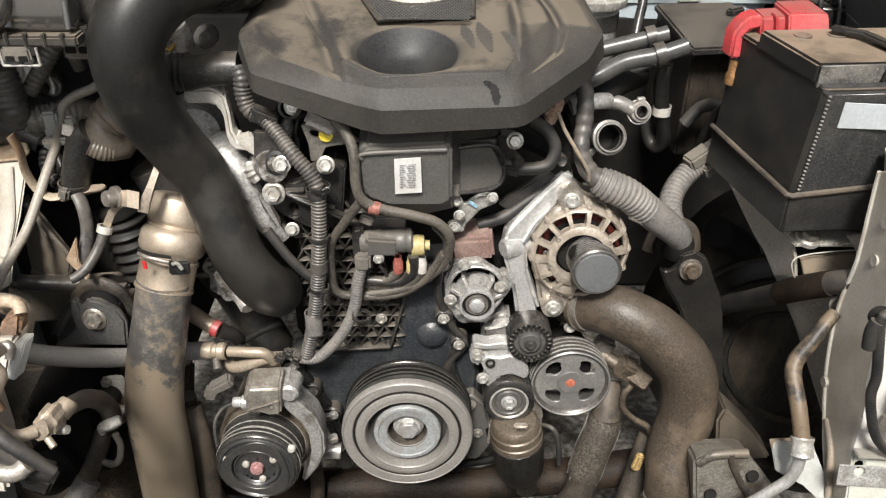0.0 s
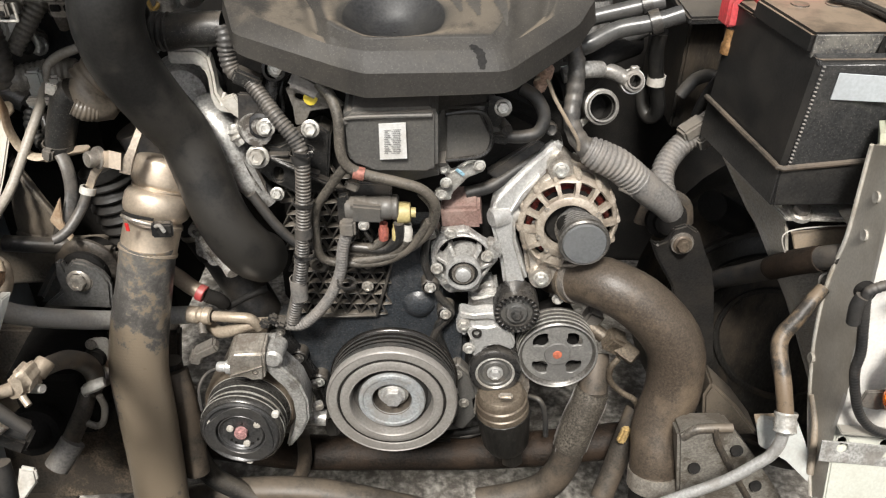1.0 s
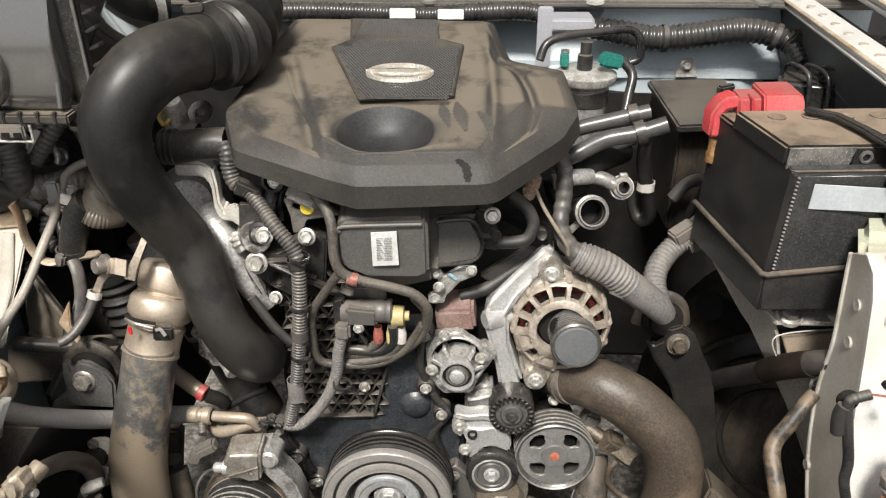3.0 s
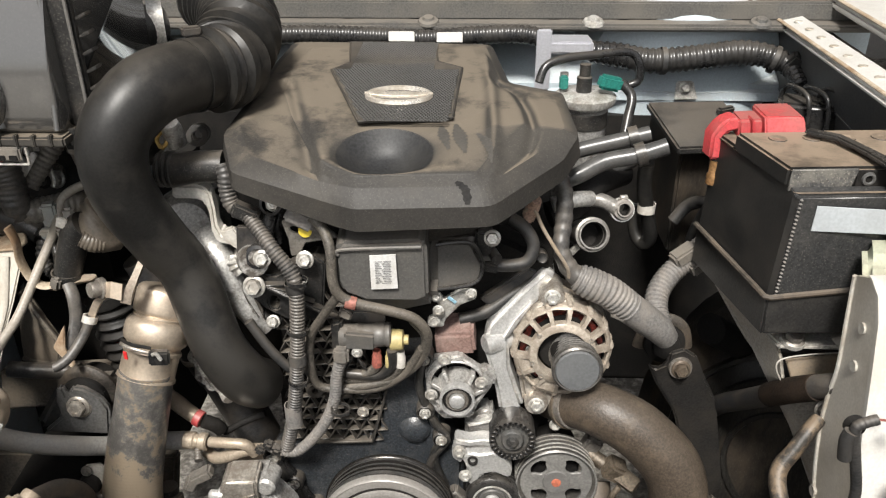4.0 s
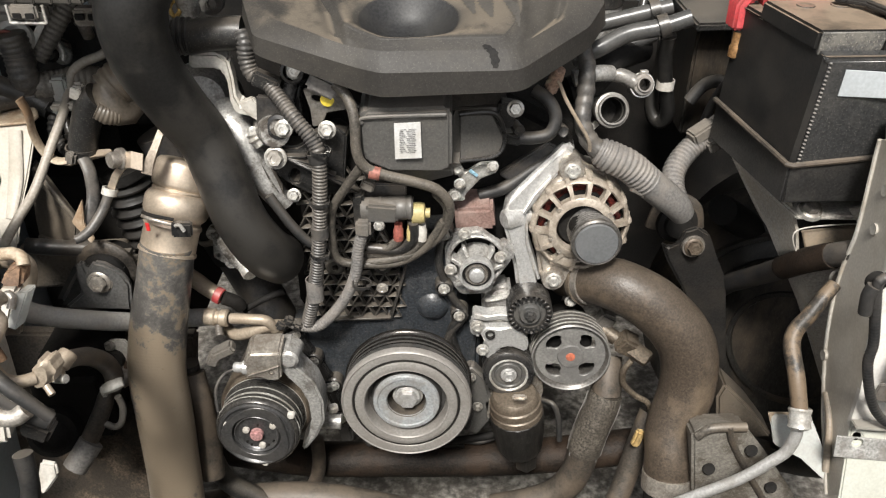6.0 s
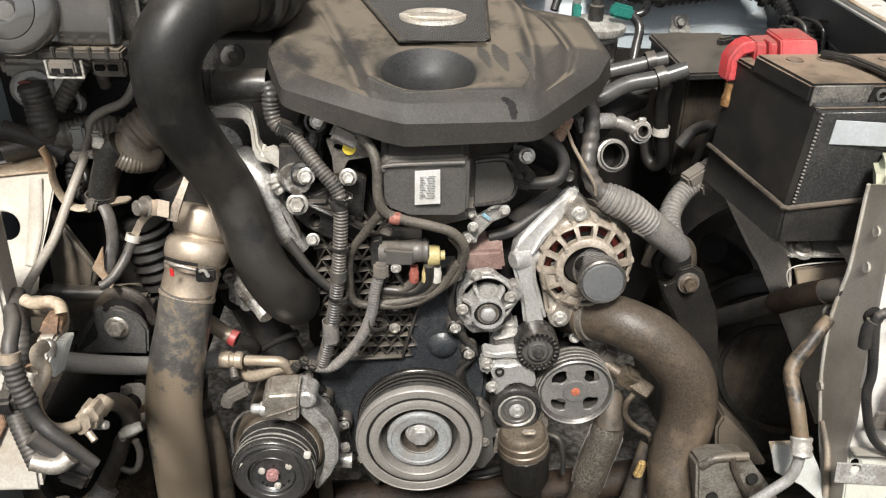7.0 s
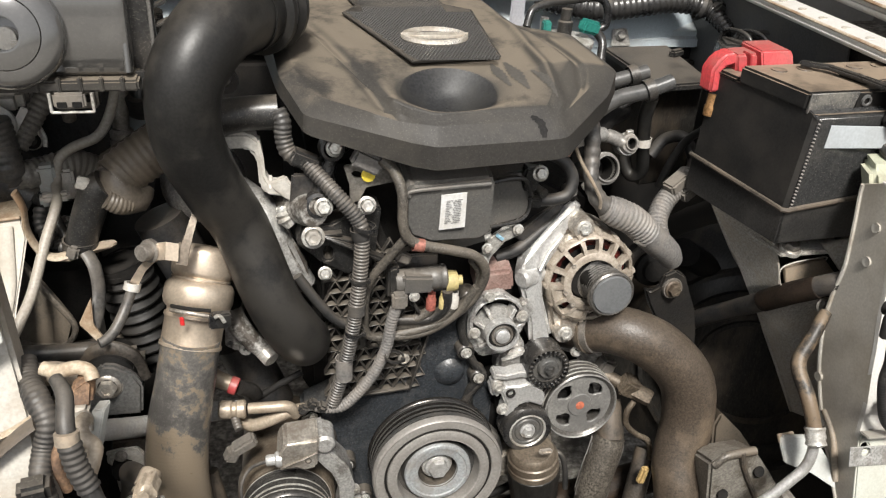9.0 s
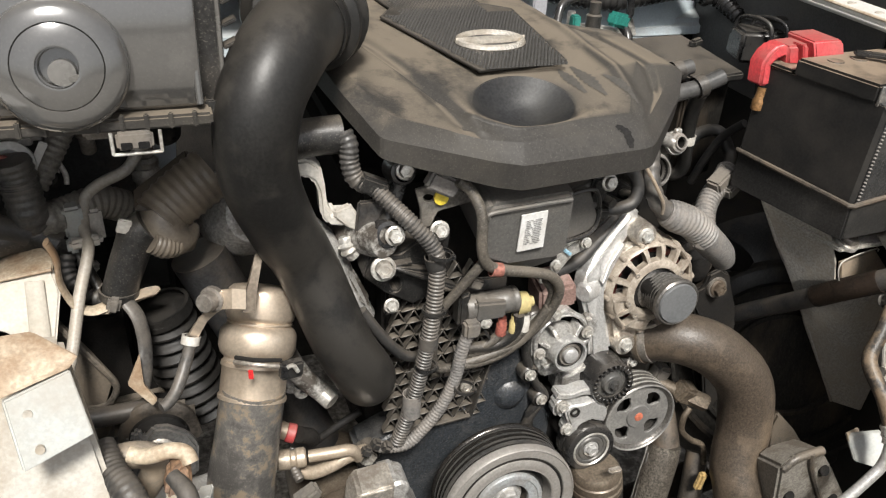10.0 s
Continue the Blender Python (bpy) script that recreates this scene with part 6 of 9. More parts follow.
part("saddle", loft([[V(q) + V((dx, dy, 0)) for dx, dy in ((-w, 0.012), (-w, 0.0), (-w * 0.6, -0.004), (0, -0.001), (w * 0.6, -0.004), (w, 0.0), (w, 0.012))] for q, w in zip([(0.4930, 0.7380, 1.0240), (0.4890, 0.7280, 1.0160), (0.4920, 0.7220, 1.0000), (0.4920, 0.7200, 0.9890), (0.4960, 0.7200, 0.9770)], (0.017, 0.016, 0.017, 0.020, 0.017))]), M_GLOSS, hd)
part("rod", tube([(0.4890, 0.7220, 0.9770), (0.4980, 0.7220, 0.9420)], 0.003, 8), M_BLACKSTEEL, hd)
tk = thing("coolant_reservoir", (0.504, 0.700, 0.918), "pale green plastic coolant tank with black cap", "tank")
part("tank", solid([(0.439, 0.690, 0.948), (0.561, 0.700, 0.943), (0.561, 0.660, 0.863), (0.439, 0.655, 0.888)], (0.02, 0.05, 0.0), 0.01, 3), M_GREEN, tk)
part("cap", lathe([(0.0, 0.016), (0.034, 0.016), (0.040, 0.012), (0.042, 0.004), (0.040, 0.0), (0.026, -0.004), (0.026, -0.02)], (0.517, 0.710, 0.948), (0, 0, 1), 36), M_PLASTIC, tk)
rc = thing("battery_terminal_cover", (0.373, 0.870, 1.020), "red plastic terminal cover over the battery post", "terminal cover")
part("hood", solid([(0.385, 0.865, 1.033), (0.427, 0.865, 1.034), (0.431, 0.865, 1.029), (0.431, 0.855, 1.015), (0.428, 0.855, 1.012), (0.386, 0.855, 1.012)], (0.0, 0.05, 0.0), 0.003, 3), M_RED, rc)
part("bridge", solid([(0.361, 0.880, 1.024), (0.390, 0.872, 1.028), (0.392, 0.866, 1.008), (0.379, 0.870, 1.003), (0.364, 0.876, 1.001)], (0, 0.035, 0), 0.003, 3), M_RED, rc)
part("bridge_rib", solid([(0.373, 0.868, 1.028), (0.376, 0.867, 1.028), (0.379, 0.863, 1.007), (0.376, 0.864, 1.006)], (0, 0.02, 0), 0.001), M_RED, rc)
part("arm", solid([(0.364, 0.882, 1.027), (0.366, 0.880, 1.012), (0.353, 0.882, 1.008), (0.349, 0.883, 1.001), (0.349, 0.880, 0.975), (0.336, 0.882, 0.974), (0.337, 0.887, 1.002), (0.344, 0.888, 1.014), (0.353, 0.886, 1.024)], (-0.004, 0.024, 0), 0.003, 3), M_RED, rc)
part("cable_neck", tube([(0.346, 0.892, 0.974), (0.347, 0.890, 0.960)], 0.0075, 14), M_DARK, rc)
part("cable_end", lathe([(0.007, 0.0), (0.007, -0.016), (0.0085, -0.018), (0.0085, -0.030), (0, -0.030)], (0.346, 0.888, 0.972), (0, 0, 1), 16), mat("brass lug", (0.30, 0.165, 0.07), 0.4, 0.6), rc)
tray = thing("battery_tray", (0.5, 0.82, 0.84), "black plastic battery tray on a steel bracket", "battery tray")
TA, TB, TC = V((0.3715, 0.7270, 0)), V((0.3375, 0.8930, 0)), V((0.640, 0.7400, 0))
M_TRAY = mat("scuffed black tray plastic", (0.019, 0.0185, 0.018), 0.32, 0, 0.3, 24, 0.10, (0.050, 0.046, 0.041), 0.36, DUST, 0.15, edge=(0.52, 0.62), specks=0.06)
for a, b in ((TA, TC), (TA, TB)):
    s = V((0, 0.005, 0)) if b is TC else V((0.005, 0, 0))
    part("wall", solid([a + V((0.0025 * (b is TC), -0.001, 0.833)), b + V((0, 0, 0.833)), b + V((0, 0, 0.905 if b is TC else 0.884)), a + V((0, 0, 0.879))], s, 0.002), M_TRAY, tray)
part("floor", solid([TA + V((0.006, 0.006, 0.838)), TC + V((0, 0.006, 0.838)), TC + V((-0.02, 0.19, 0.838)), TB + V((0.006, 0, 0.838))], (0, 0, 0.028), 0.003), M_TRAY, tray)
part("lip", tube([TC + V((0, -0.001, 0.906)), TA.lerp(TC, 0.5) + V((0, -0.001, 0.893)), TA.lerp(TC, 0.08) + V((0, -0.001, 0.8815)), TA + V((-0.001, -0.001, 0.880)), TA.lerp(TB, 0.1) + V((-0.002, 0, 0.8805)), TB + V((-0.002, 0, 0.885))], 0.0032, 8, step=0.01), M_DIRTY, tray)
part("bracket", solid([(0.352, 0.845, 0.836), (0.400, 0.765, 0.818), (0.4155, 0.756, 0.780), (0.424, 0.752, 0.744), (0.473, 0.745, 0.735), (0.499, 0.735, 0.731), (0.554, 0.735, 0.650), (0.560, 0.745, 0.499), (0.537, 0.780, 0.494), (0.480, 0.825, 0.620), (0.455, 0.840, 0.680), (0.402, 0.843, 0.757)], (0.004, 0.006, 0), 0.002), M_BRACKET, tray)
part("edge_fold", tube([(0.352, 0.845, 0.836), (0.402, 0.843, 0.757), (0.455, 0.840, 0.680), (0.537, 0.780, 0.496)], 0.0022, 8), M_BRACKET, tray)
part("shelf", solid([(0.406, 0.748, 0.804), (0.500, 0.745, 0.806), (0.500, 0.800, 0.812), (0.385, 0.800, 0.812)], (0, 0.0, -0.006), 0.002), M_BRACKET, tray)
part("pocket", solid([(0.420, 0.752, 0.779), (0.493, 0.768, 0.778), (0.529, 0.765, 0.741), (0.436, 0.755, 0.743)], (0, 0.006, 0), 0.001), M_TAN, tray)
part("pocket_lip", tube([(0.416, 0.742, 0.755), (0.408, 0.742, 0.788), (0.482, 0.760, 0.787), (0.487, 0.760, 0.782)], 0.0009, 8, step=0.004), M_WHITEGREY, tray)
part("gusset", solid([(0.460, 0.745, 0.816), (0.524, 0.740, 0.831), (0.523, 0.720, 0.787), (0.489, 0.730, 0.781)], (0, 0.006, 0), 0.001), M_BRACKET, tray)
part("pipe_bolt", hexbolt((0.448, 0.696, 0.755), (-0.2, -0.9, 0.3), 0.0085), M_PLATE, tray)
part("bolt", hexbolt((0.4233, 0.7560, 0.8085), (0, -0.4, 1), 0.010), M_DULLSTEEL, tray)
part("washer", lathe([(0, 0.0015), (0.0135, 0.0015), (0.0145, -0.001), (0.0145, -0.004)], (0.4233, 0.7560, 0.8080), (0, -0.4, 1), 24), M_STEEL, tray)

# ---- front right headlamp support ----
hs = thing("radiator_support", (0.446, 0.560, 0.613), "white painted sheet steel radiator support post", "car body", kind="structure")
BACK = [(0.4380, 0.6920, 0.9270), (0.4390, 0.6920, 0.9130), (0.4380, 0.6850, 0.8820), (0.4380, 0.6770, 0.8280), (0.4380, 0.6800, 0.7830), (0.4380, 0.6780, 0.7480), (0.4380, 0.6680, 0.7070), (0.4380, 0.6570, 0.6790), (0.4380, 0.6380, 0.6450), (0.4380, 0.6120, 0.6080), (0.4380, 0.5630, 0.5500)]
FRONT = [(0.4360, 0.6600, 0.9430), (0.4360, 0.6410, 0.9340), (0.4360, 0.6280, 0.9120), (0.4360, 0.6150, 0.8650), (0.4360, 0.6060, 0.8300), (0.4360, 0.6000, 0.8010), (0.4360, 0.5900, 0.7640), (0.4360, 0.5840, 0.7360), (0.4370, 0.5750, 0.6980), (0.4360, 0.5680, 0.6510), (0.4360, 0.5420, 0.5730)]
part("side_flange", loft([[V(f), V(b), V(b) + V((0.006, 0.002, 0)), V(f) + V((0.006, 0.002, 0))] for f, b in zip(FRONT, BACK)]), M_POST, hs)
part("flange_edge", tube(BACK, 0.0028, 8, step=0.006), M_BODYDIRT, hs)
part("front_panel", loft([[V(f), V(f) + V((0.22, 0.015, -0.004)), V(f) + V((0.22, 0.021, -0.004)), V(f) + V((0, 0.006, 0))] for f in FRONT[:10]]), M_BODY, hs)
part("lower_panel", solid([(0.436, 0.568, 0.660), (0.632, 0.575, 0.633), (0.658, 0.540, 0.501), (0.436, 0.530, 0.548)], (0, 0.006, 0), 0.002,
     holes=[circle((0.445, 0.562, 0.641), (1, 0, 0), (0, 0.3, 1), 0.0055, 14), circle((0.492, 0.562, 0.638), (1, 0, 0), (0, 0.3, 1), 0.0055, 14)]), M_PALEGREEN, hs)
part("zinc_pad", solid([(0.4211, 0.5588, 0.6467), (0.5295, 0.5630, 0.6328), (0.5281, 0.5547, 0.6088), (0.4202, 0.5511, 0.6242)], (0, 0.002, 0), 0.0008, 1, [circle((0.4444, 0.5577, 0.6379), (1, 0, 0), (0, 0.3, 1), 0.0062, 16), circle((0.5077, 0.5595, 0.6279), (1, 0, 0), (0, 0.3, 1), 0.0062, 16)]), M_PAD, hs, "speckled bare zinc patch")
part("ledge", solid([(0.434, 0.568, 0.664), (0.630, 0.578, 0.640), (0.625, 0.560, 0.646), (0.432, 0.552, 0.668)], (0, 0, -0.004), 0.001), M_BODYGREY, hs)
pad = part("upper_pad", solid([(0.452, 0.655, 0.950), (0.555, 0.660, 0.957), (0.559, 0.630, 0.887), (0.450, 0.625, 0.888)], (0, -0.005, 0.002), 0.002, 2, [circle((0.480, 0.632, 0.896), (1, 0, 0), (0, 0.25, 1), 0.0055, 14)]), M_BODYGREY, hs)
for q in [(0.4360, 0.6470, 0.8500), (0.4360, 0.6510, 0.8920), (0.4360, 0.6550, 0.6760)]:
    part("flange_hole", lathe([(0.006, -0.002), (0.006, 0.0015), (0, 0.001)], q, (-1, 0, 0), 16), M_BODYDIRT, hs)
# near-black discs give the panel holes their shade
for q in [(0.4390, 0.5720, 0.8570), (0.4490, 0.5720, 0.8360)]:
    part("panel_hole", lathe([(0.0042, -0.002), (0.0042, 0.002), (0, 0.0015)], q, (0, -1, 0.1), 14), M_DARK, hs)
part("grommet", lathe([(0, 0.004), (0.008, 0.003), (0.010, -0.004)], (0.4060, 0.5660, 0.8420), (0, -1, 0.1), 20), M_DARK, hs)
hw = solo("headlamp_wire", tube([(0.4150, 0.5520, 0.8620), (0.4050, 0.5520, 0.8580), (0.3980, 0.5520, 0.8500), (0.4050, 0.5520, 0.8200), (0.4150, 0.5520, 0.7810), (0.4180, 0.5520, 0.7530), (0.4340, 0.5520, 0.7100), (0.4500, 0.5520, 0.6850), (0.4710, 0.5520, 0.6700), (0.5080, 0.5520, 0.6630), (0.5430, 0.5520, 0.6510)], 0.0048, 12, rib=0.0003, pitch=0.004), M_CABLE, "black taped wire along a white post", "wire")
part("red_wire", tube([(0.4150, 0.5520, 0.8620), (0.4330, 0.5520, 0.8590), (0.4480, 0.5520, 0.8500), (0.4570, 0.5520, 0.8380)], 0.0011, 8), M_DULLRED, hw, "thin red wire")
part("tape_wrap", tube([(0.3960, 0.5520, 0.8170), (0.3930, 0.5520, 0.8370), (0.3950, 0.5520, 0.8480)], 0.0062, 12), M_CABLE, hw)
ol = thing("side_lamp", (0.457, 0.540, 0.731), "orange indicator bulb in a grey socket on a white post", "lamp")
LP = V((0.4640, 0.5400, 0.7340))
part("bulb", lathe([(0, -0.017), (0.008, -0.0155), (0.0135, -0.010), (0.0150, -0.002), (0.0125, 0.007), (0.0085, 0.013), (0.008, 0.020)], LP, (0.05, 0.1, 1), 28), M_ORANGE, ol, "orange glass bulb")
part("filament_stem", lathe([(0, -0.004), (0.0022, -0.003), (0.003, 0.006), (0.005, 0.016)], LP, (0.05, 0.1, 1), 14), M_TAN, ol)
part("socket", lathe([(0.010, 0.016), (0.0165, 0.018), (0.0185, 0.022), (0.0165, 0.025), (0.0190, 0.028), (0.0190, 0.034), (0.013, 0.037), (0.013, 0.058), (0, 0.060)], LP, (0.05, 0.1, 1), 28), M_CONN, ol, "grey plastic bulb socket")
part("lug", ribbon([(0.4400, 0.5560, 0.7130), (0.4580, 0.5560, 0.7110), (0.4820, 0.5560, 0.7140), (0.5020, 0.5560, 0.7150)], (0.010, 0.014, 0.014, 0.010), (0, 0.004, 0), 0.0015), M_CONN, ol)
part("lug_hole", lathe([(0.005, 0.001), (0.007, 0.003), (0.009, 0.001)], (0.4690, 0.5560, 0.7090), (0, -1, 0.1), 20), M_PLATE, ol)
# ---- engine mounts ----
def mount(name, c, at, r, label):
    m = thing(name, at, label, "engine mount")
    ax = (0, -1, 0.15)
    part("bushing", lathe([(0.0, 0.002), (r * 0.62, 0.002), (r * 0.68, -0.004), (r * 0.95, -0.006), (r, -0.012), (r, -0.05)], c, ax, 36), M_DARK, m)
    part("hood", tube([V(c) + V((-r * 1.1, 0.02, -r * 0.5)), V(c) + V((-r * 0.8, 0.02, r * 0.6)), V(c) + V((0, 0.02, r * 1.05)), V(c) + V((r * 0.8, 0.02, r * 0.6)), V(c) + V((r * 1.1, 0.02, -r * 0.5))], r * 0.22, 10, flat=1.6), M_FRAME, m)
    return m


M_MOUNT = mat("grey black painted steel", (0.100, 0.098, 0.095), 0.36, 0.15, 0.2, 50, 0.1, (0.10, 0.092, 0.08), 0.35, DUST, 0.3)
# darker copy of the mount steel: shade on the right plate put into colour
M_MOUNT2 = mat("mount steel darkened for shade", (0.020, 0.019, 0.018), 0.45, 0.1, 0.3, 50, 0.15, (0.042, 0.036, 0.030), 0.4, DUST, 0.25)
ML = (-0.416, 0.742, 0.705)
ml = mount("engine_mount", ML, V(ML) + V((0, 0.03, -0.08)), 0.029, "black rubber engine mount with a zinc bolt and steel bracket")
part("bracket", solid([(-0.452, 0.750, 0.717), (-0.378, 0.750, 0.726), (-0.389, 0.750, 0.650), (-0.497, 0.750, 0.649)], (0, 0.04, 0), 0.01, 3), M_BLACKSTEEL, ml)
part("front_plate", solid([(-0.439, 0.735, 0.730), (-0.431, 0.735, 0.732), (-0.429, 0.735, 0.720), (-0.419, 0.735, 0.732), (-0.406, 0.735, 0.730), (-0.388, 0.735, 0.717), (-0.380, 0.735, 0.700), (-0.384, 0.730, 0.664), (-0.467, 0.730, 0.666), (-0.442, 0.733, 0.687), (-0.444, 0.735, 0.710)], (0, 0.010, 0), 0.003, 2), M_MOUNT, ml)
part("washer", lathe([(0, 0.0), (0.016, 0.0), (0.017, -0.003), (0.017, -0.012)], V(ML) + V((0, -0.008, 0)), (0, -1, 0.15), 28), M_DULLSTEEL, ml)
part("nut", hexbolt(V(ML) + V((0, -0.009, 0)), (0, -1, 0.15), 0.0105), M_WARM, ml)
MR = (0.306, 0.822, 0.713)
mr = mount("engine_mount", V(MR) + V((-0.014, 0.03, 0.012)), V(MR) + V((0, 0.03, -0.1)), 0.029, "dusty black engine mount on a tall steel bracket")
part("front_plate", solid([(0.264, 0.826, 0.713), (0.275, 0.824, 0.708), (0.286, 0.823, 0.715), (0.291, 0.823, 0.734), (0.309, 0.823, 0.741), (0.326, 0.823, 0.730), (0.341, 0.825, 0.698), (0.361, 0.828, 0.659), (0.370, 0.830, 0.630), (0.413, 0.845, 0.442), (0.372, 0.845, 0.447), (0.309, 0.830, 0.631), (0.278, 0.827, 0.682)], (0, 0.008, 0), 0.003, 2), M_MOUNT2, mr)
part("washer", lathe([(0, 0.0), (0.015, 0.0), (0.016, -0.003), (0.016, -0.008)], V(MR) + V((0, -0.004, 0)), (0, -1, 0.15), 28), M_DULLSTEEL, mr)
part("nut", hexbolt(V(MR) + V((0, -0.005, 0)), (0, -1, 0.15), 0.0095), M_OILBOX, mr)
mr.location = V(MR) + V((0.032, 0.075, -0.129))
part("arm", tube([(0.365, 0.900, 0.724), (0.442, 0.920, 0.673), (0.509, 0.930, 0.646)], 0.03, 14, flat=0.7), M_DARK, mr)

M_TANDIRT = mat("tan grimy fitting steel", (0.15, 0.12, 0.088), 0.5, 0.35, 0.3, 120, 0.25, (0.055, 0.042, 0.030), 0.5, DUST, 0.2)
M_BOOT = mat("dusty black bellows rubber", (0.010, 0.0096, 0.009), 0.5, 0, 0.3, 50, 0.1, (0.024, 0.021, 0.018), 0.4, shine=0.3)


# ---- hoses, looms and pipes ----
def hose(name, material, label, category, pts, r, **kw):
    return solo(name, tube(pts, r, **kw), material, label, category)


def band(ob, p, axis, r, width=0.008, material=None, name="tape"):
    return part(name, clamp_ring(p, axis, r, width, 0.001), material or M_CABLE, ob)


# centre of the engine front
la = hose("wiring_loom", M_LOOM, "dusty grey corrugated loom down the engine front", "wiring",
          [(-0.191, 0.775, 0.945), (-0.177, 0.765, 0.931), (-0.160, 0.750, 0.915), (-0.141, 0.742, 0.892), (-0.136, 0.738, 0.870), (-0.140, 0.735, 0.805), (-0.148, 0.738, 0.739), (-0.159, 0.742, 0.680), (-0.170, 0.745, 0.638)], 0.0078, rib=0.001, pitch=0.0042, seg=14)
band(la, (-0.138, 0.739, 0.876), (0.2, 0, -1), 0.0092, 0.012)
band(la, (-0.142, 0.736, 0.781), (0, 0, 1), 0.0092, 0.014, M_LOOM)
band(la, (-0.156, 0.741, 0.694), (0, 0, 1), 0.0092, 0.03, M_LOOMGREY)
part("connector", box((-0.193, 0.775, 0.948), (0.030, 0.016, 0.018), (0, 25, 0), 0.003), M_PLASTIC, la)
lb = hose("wiring_loom", M_SLEEVE, "black braided loom looping past the breather box", "wiring",
          [(-0.115, 0.750, 0.956), (-0.102, 0.745, 0.944), (-0.094, 0.735, 0.923), (-0.093, 0.730, 0.888), (-0.085, 0.730, 0.869), (-0.064, 0.732, 0.858), (-0.034, 0.735, 0.849), (-0.006, 0.738, 0.837), (0.008, 0.742, 0.812), (-0.001, 0.750, 0.773), (-0.028, 0.755, 0.743), (-0.064, 0.757, 0.729), (-0.098, 0.760, 0.721)], 0.0058, seg=12)
part("tape", clamp_ring((-0.075, 0.731, 0.861), (1, 0, -0.2), 0.0062, 0.012, 0.0012), mat("red-brown tape", (0.25, 0.10, 0.075), 0.6), lb, "red-brown tape")
hose("vacuum_hose", M_SLEEVE, "thin black hose looping down beside a loom", "hose", [(-0.089, 0.735, 0.868), (-0.110, 0.742, 0.835), (-0.127, 0.748, 0.804), (-0.131, 0.750, 0.763), (-0.125, 0.755, 0.728), (-0.091, 0.757, 0.721), (-0.053, 0.757, 0.725), (-0.021, 0.752, 0.750), (0.001, 0.747, 0.790)], 0.0052, seg=12)
hose("vacuum_hose", M_SLEEVE, "thin black hose round a solenoid valve", "hose", [(-0.009, 0.745, 0.829), (0.004, 0.750, 0.807), (0.001, 0.755, 0.780), (-0.016, 0.757, 0.758), (-0.033, 0.757, 0.754)], 0.0045, seg=12)
hose("vacuum_hose", M_PLASTIC, "short black rubber vacuum hose under a valve", "hose", [(-0.034, 0.748, 0.787), (-0.035, 0.750, 0.763), (-0.053, 0.755, 0.745), (-0.090, 0.758, 0.745)], 0.0062, seg=12)
lc = hose("wiring_loom", M_LOOMGREY, "grey taped loom joining below the valve", "wiring",
          [(-0.093, 0.745, 0.777), (-0.100, 0.745, 0.751), (-0.105, 0.745, 0.717), (-0.118, 0.745, 0.682), (-0.137, 0.745, 0.653), (-0.159, 0.745, 0.632), (-0.184, 0.748, 0.631), (-0.198, 0.752, 0.637)], 0.0066, rib=0.0007, pitch=0.004, seg=12)
part("connector", box((-0.092, 0.742, 0.783), (0.018, 0.014, 0.020), (0, 0, 0), 0.003), M_CONN, lc)
for dx, dz in ((0, 0), (12, -8), (-14, 4), (-28, -6)):
    part("clip", box((-0.183, 0.742, 0.637) if not dx else V((-0.183, 0.742, 0.637)) + V((dx * 0.0008, 0.004, dz * 0.0008)), (0.012, 0.012, 0.012), (20 + dx, 30, dz), 0.003), M_CABLE, lc)
sv = thing("solenoid_valve", (-0.069, 0.760, 0.773), "black solenoid valve with pale yellow end cap", "valve")
part("barrel", lathe([(0.0, 0.0), (0.0125, 0.0), (0.0135, 0.002), (0.0135, 0.020), (0.0142, 0.021), (0.0142, 0.024), (0.0135, 0.025), (0.0135, 0.040), (0.0142, 0.041), (0.0142, 0.052), (0.0135, 0.053), (0.0148, 0.055), (0.0148, 0.059), (0.012, 0.061)], (-0.095, 0.757, 0.800), (1, 0, 0.04), 28), M_BOX, sv)
part("body", solid([(-0.088, 0.741, 0.814), (-0.051, 0.741, 0.811), (-0.052, 0.743, 0.788), (-0.089, 0.743, 0.788)], (0, 0.024, 0), 0.003, 2), M_BOX, sv)
part("plug", solid([(-0.104, 0.750, 0.820), (-0.091, 0.750, 0.823), (-0.091, 0.750, 0.783), (-0.104, 0.750, 0.779)], (0, 0.02, 0), 0.003, 2), M_PLASTIC, sv)
part("plug_clip", box((-0.086, 0.755, 0.832), (0.016, 0.010, 0.012), (0, 25, 0), 0.002), M_CONN, sv)
part("cap", lathe([(0.0128, 0.0), (0.0128, 0.010), (0.0118, 0.0145), (0.0085, 0.0155), (0.006, 0.0155), (0.006, 0.021), (0, 0.021)], (-0.036, 0.757, 0.795), (1, 0, 0.02), 24), M_PALEYELLOW, sv, "pale yellow end cap")
for x0, mm in ((704, 0), (731, 1), (752, 2)):
    c = V((-0.052, 0.748, 0.784)) + V(((x0 - 704) * 0.00058, 0.003, 0))
    part("port", lathe([(0.0048, 0.0), (0.0048, -0.006), (0.006, -0.008), (0.006, -0.022), (0, -0.022)], c, (0.02, 0, 1), 16), (M_DULLRED, M_PALEYELLOW, M_WHITEGREY)[mm], sv)
    part("hose_end", tube([c + V((0, 0, -0.012)), c + V((-0.002, 0.002, -0.026)), c + V((-0.02, 0.006, -0.040 - 0.002 * mm)), c + V((-0.05 - 0.01 * mm, 0.012, -0.044 - 0.004 * mm))], 0.0056, 12, rib=0.0003, pitch=0.002), M_SLEEVE, sv)
part("screw", hexbolt((-0.074, 0.744, 0.785), (0, -1, 0.1), 0.0048), M_STEEL, sv)
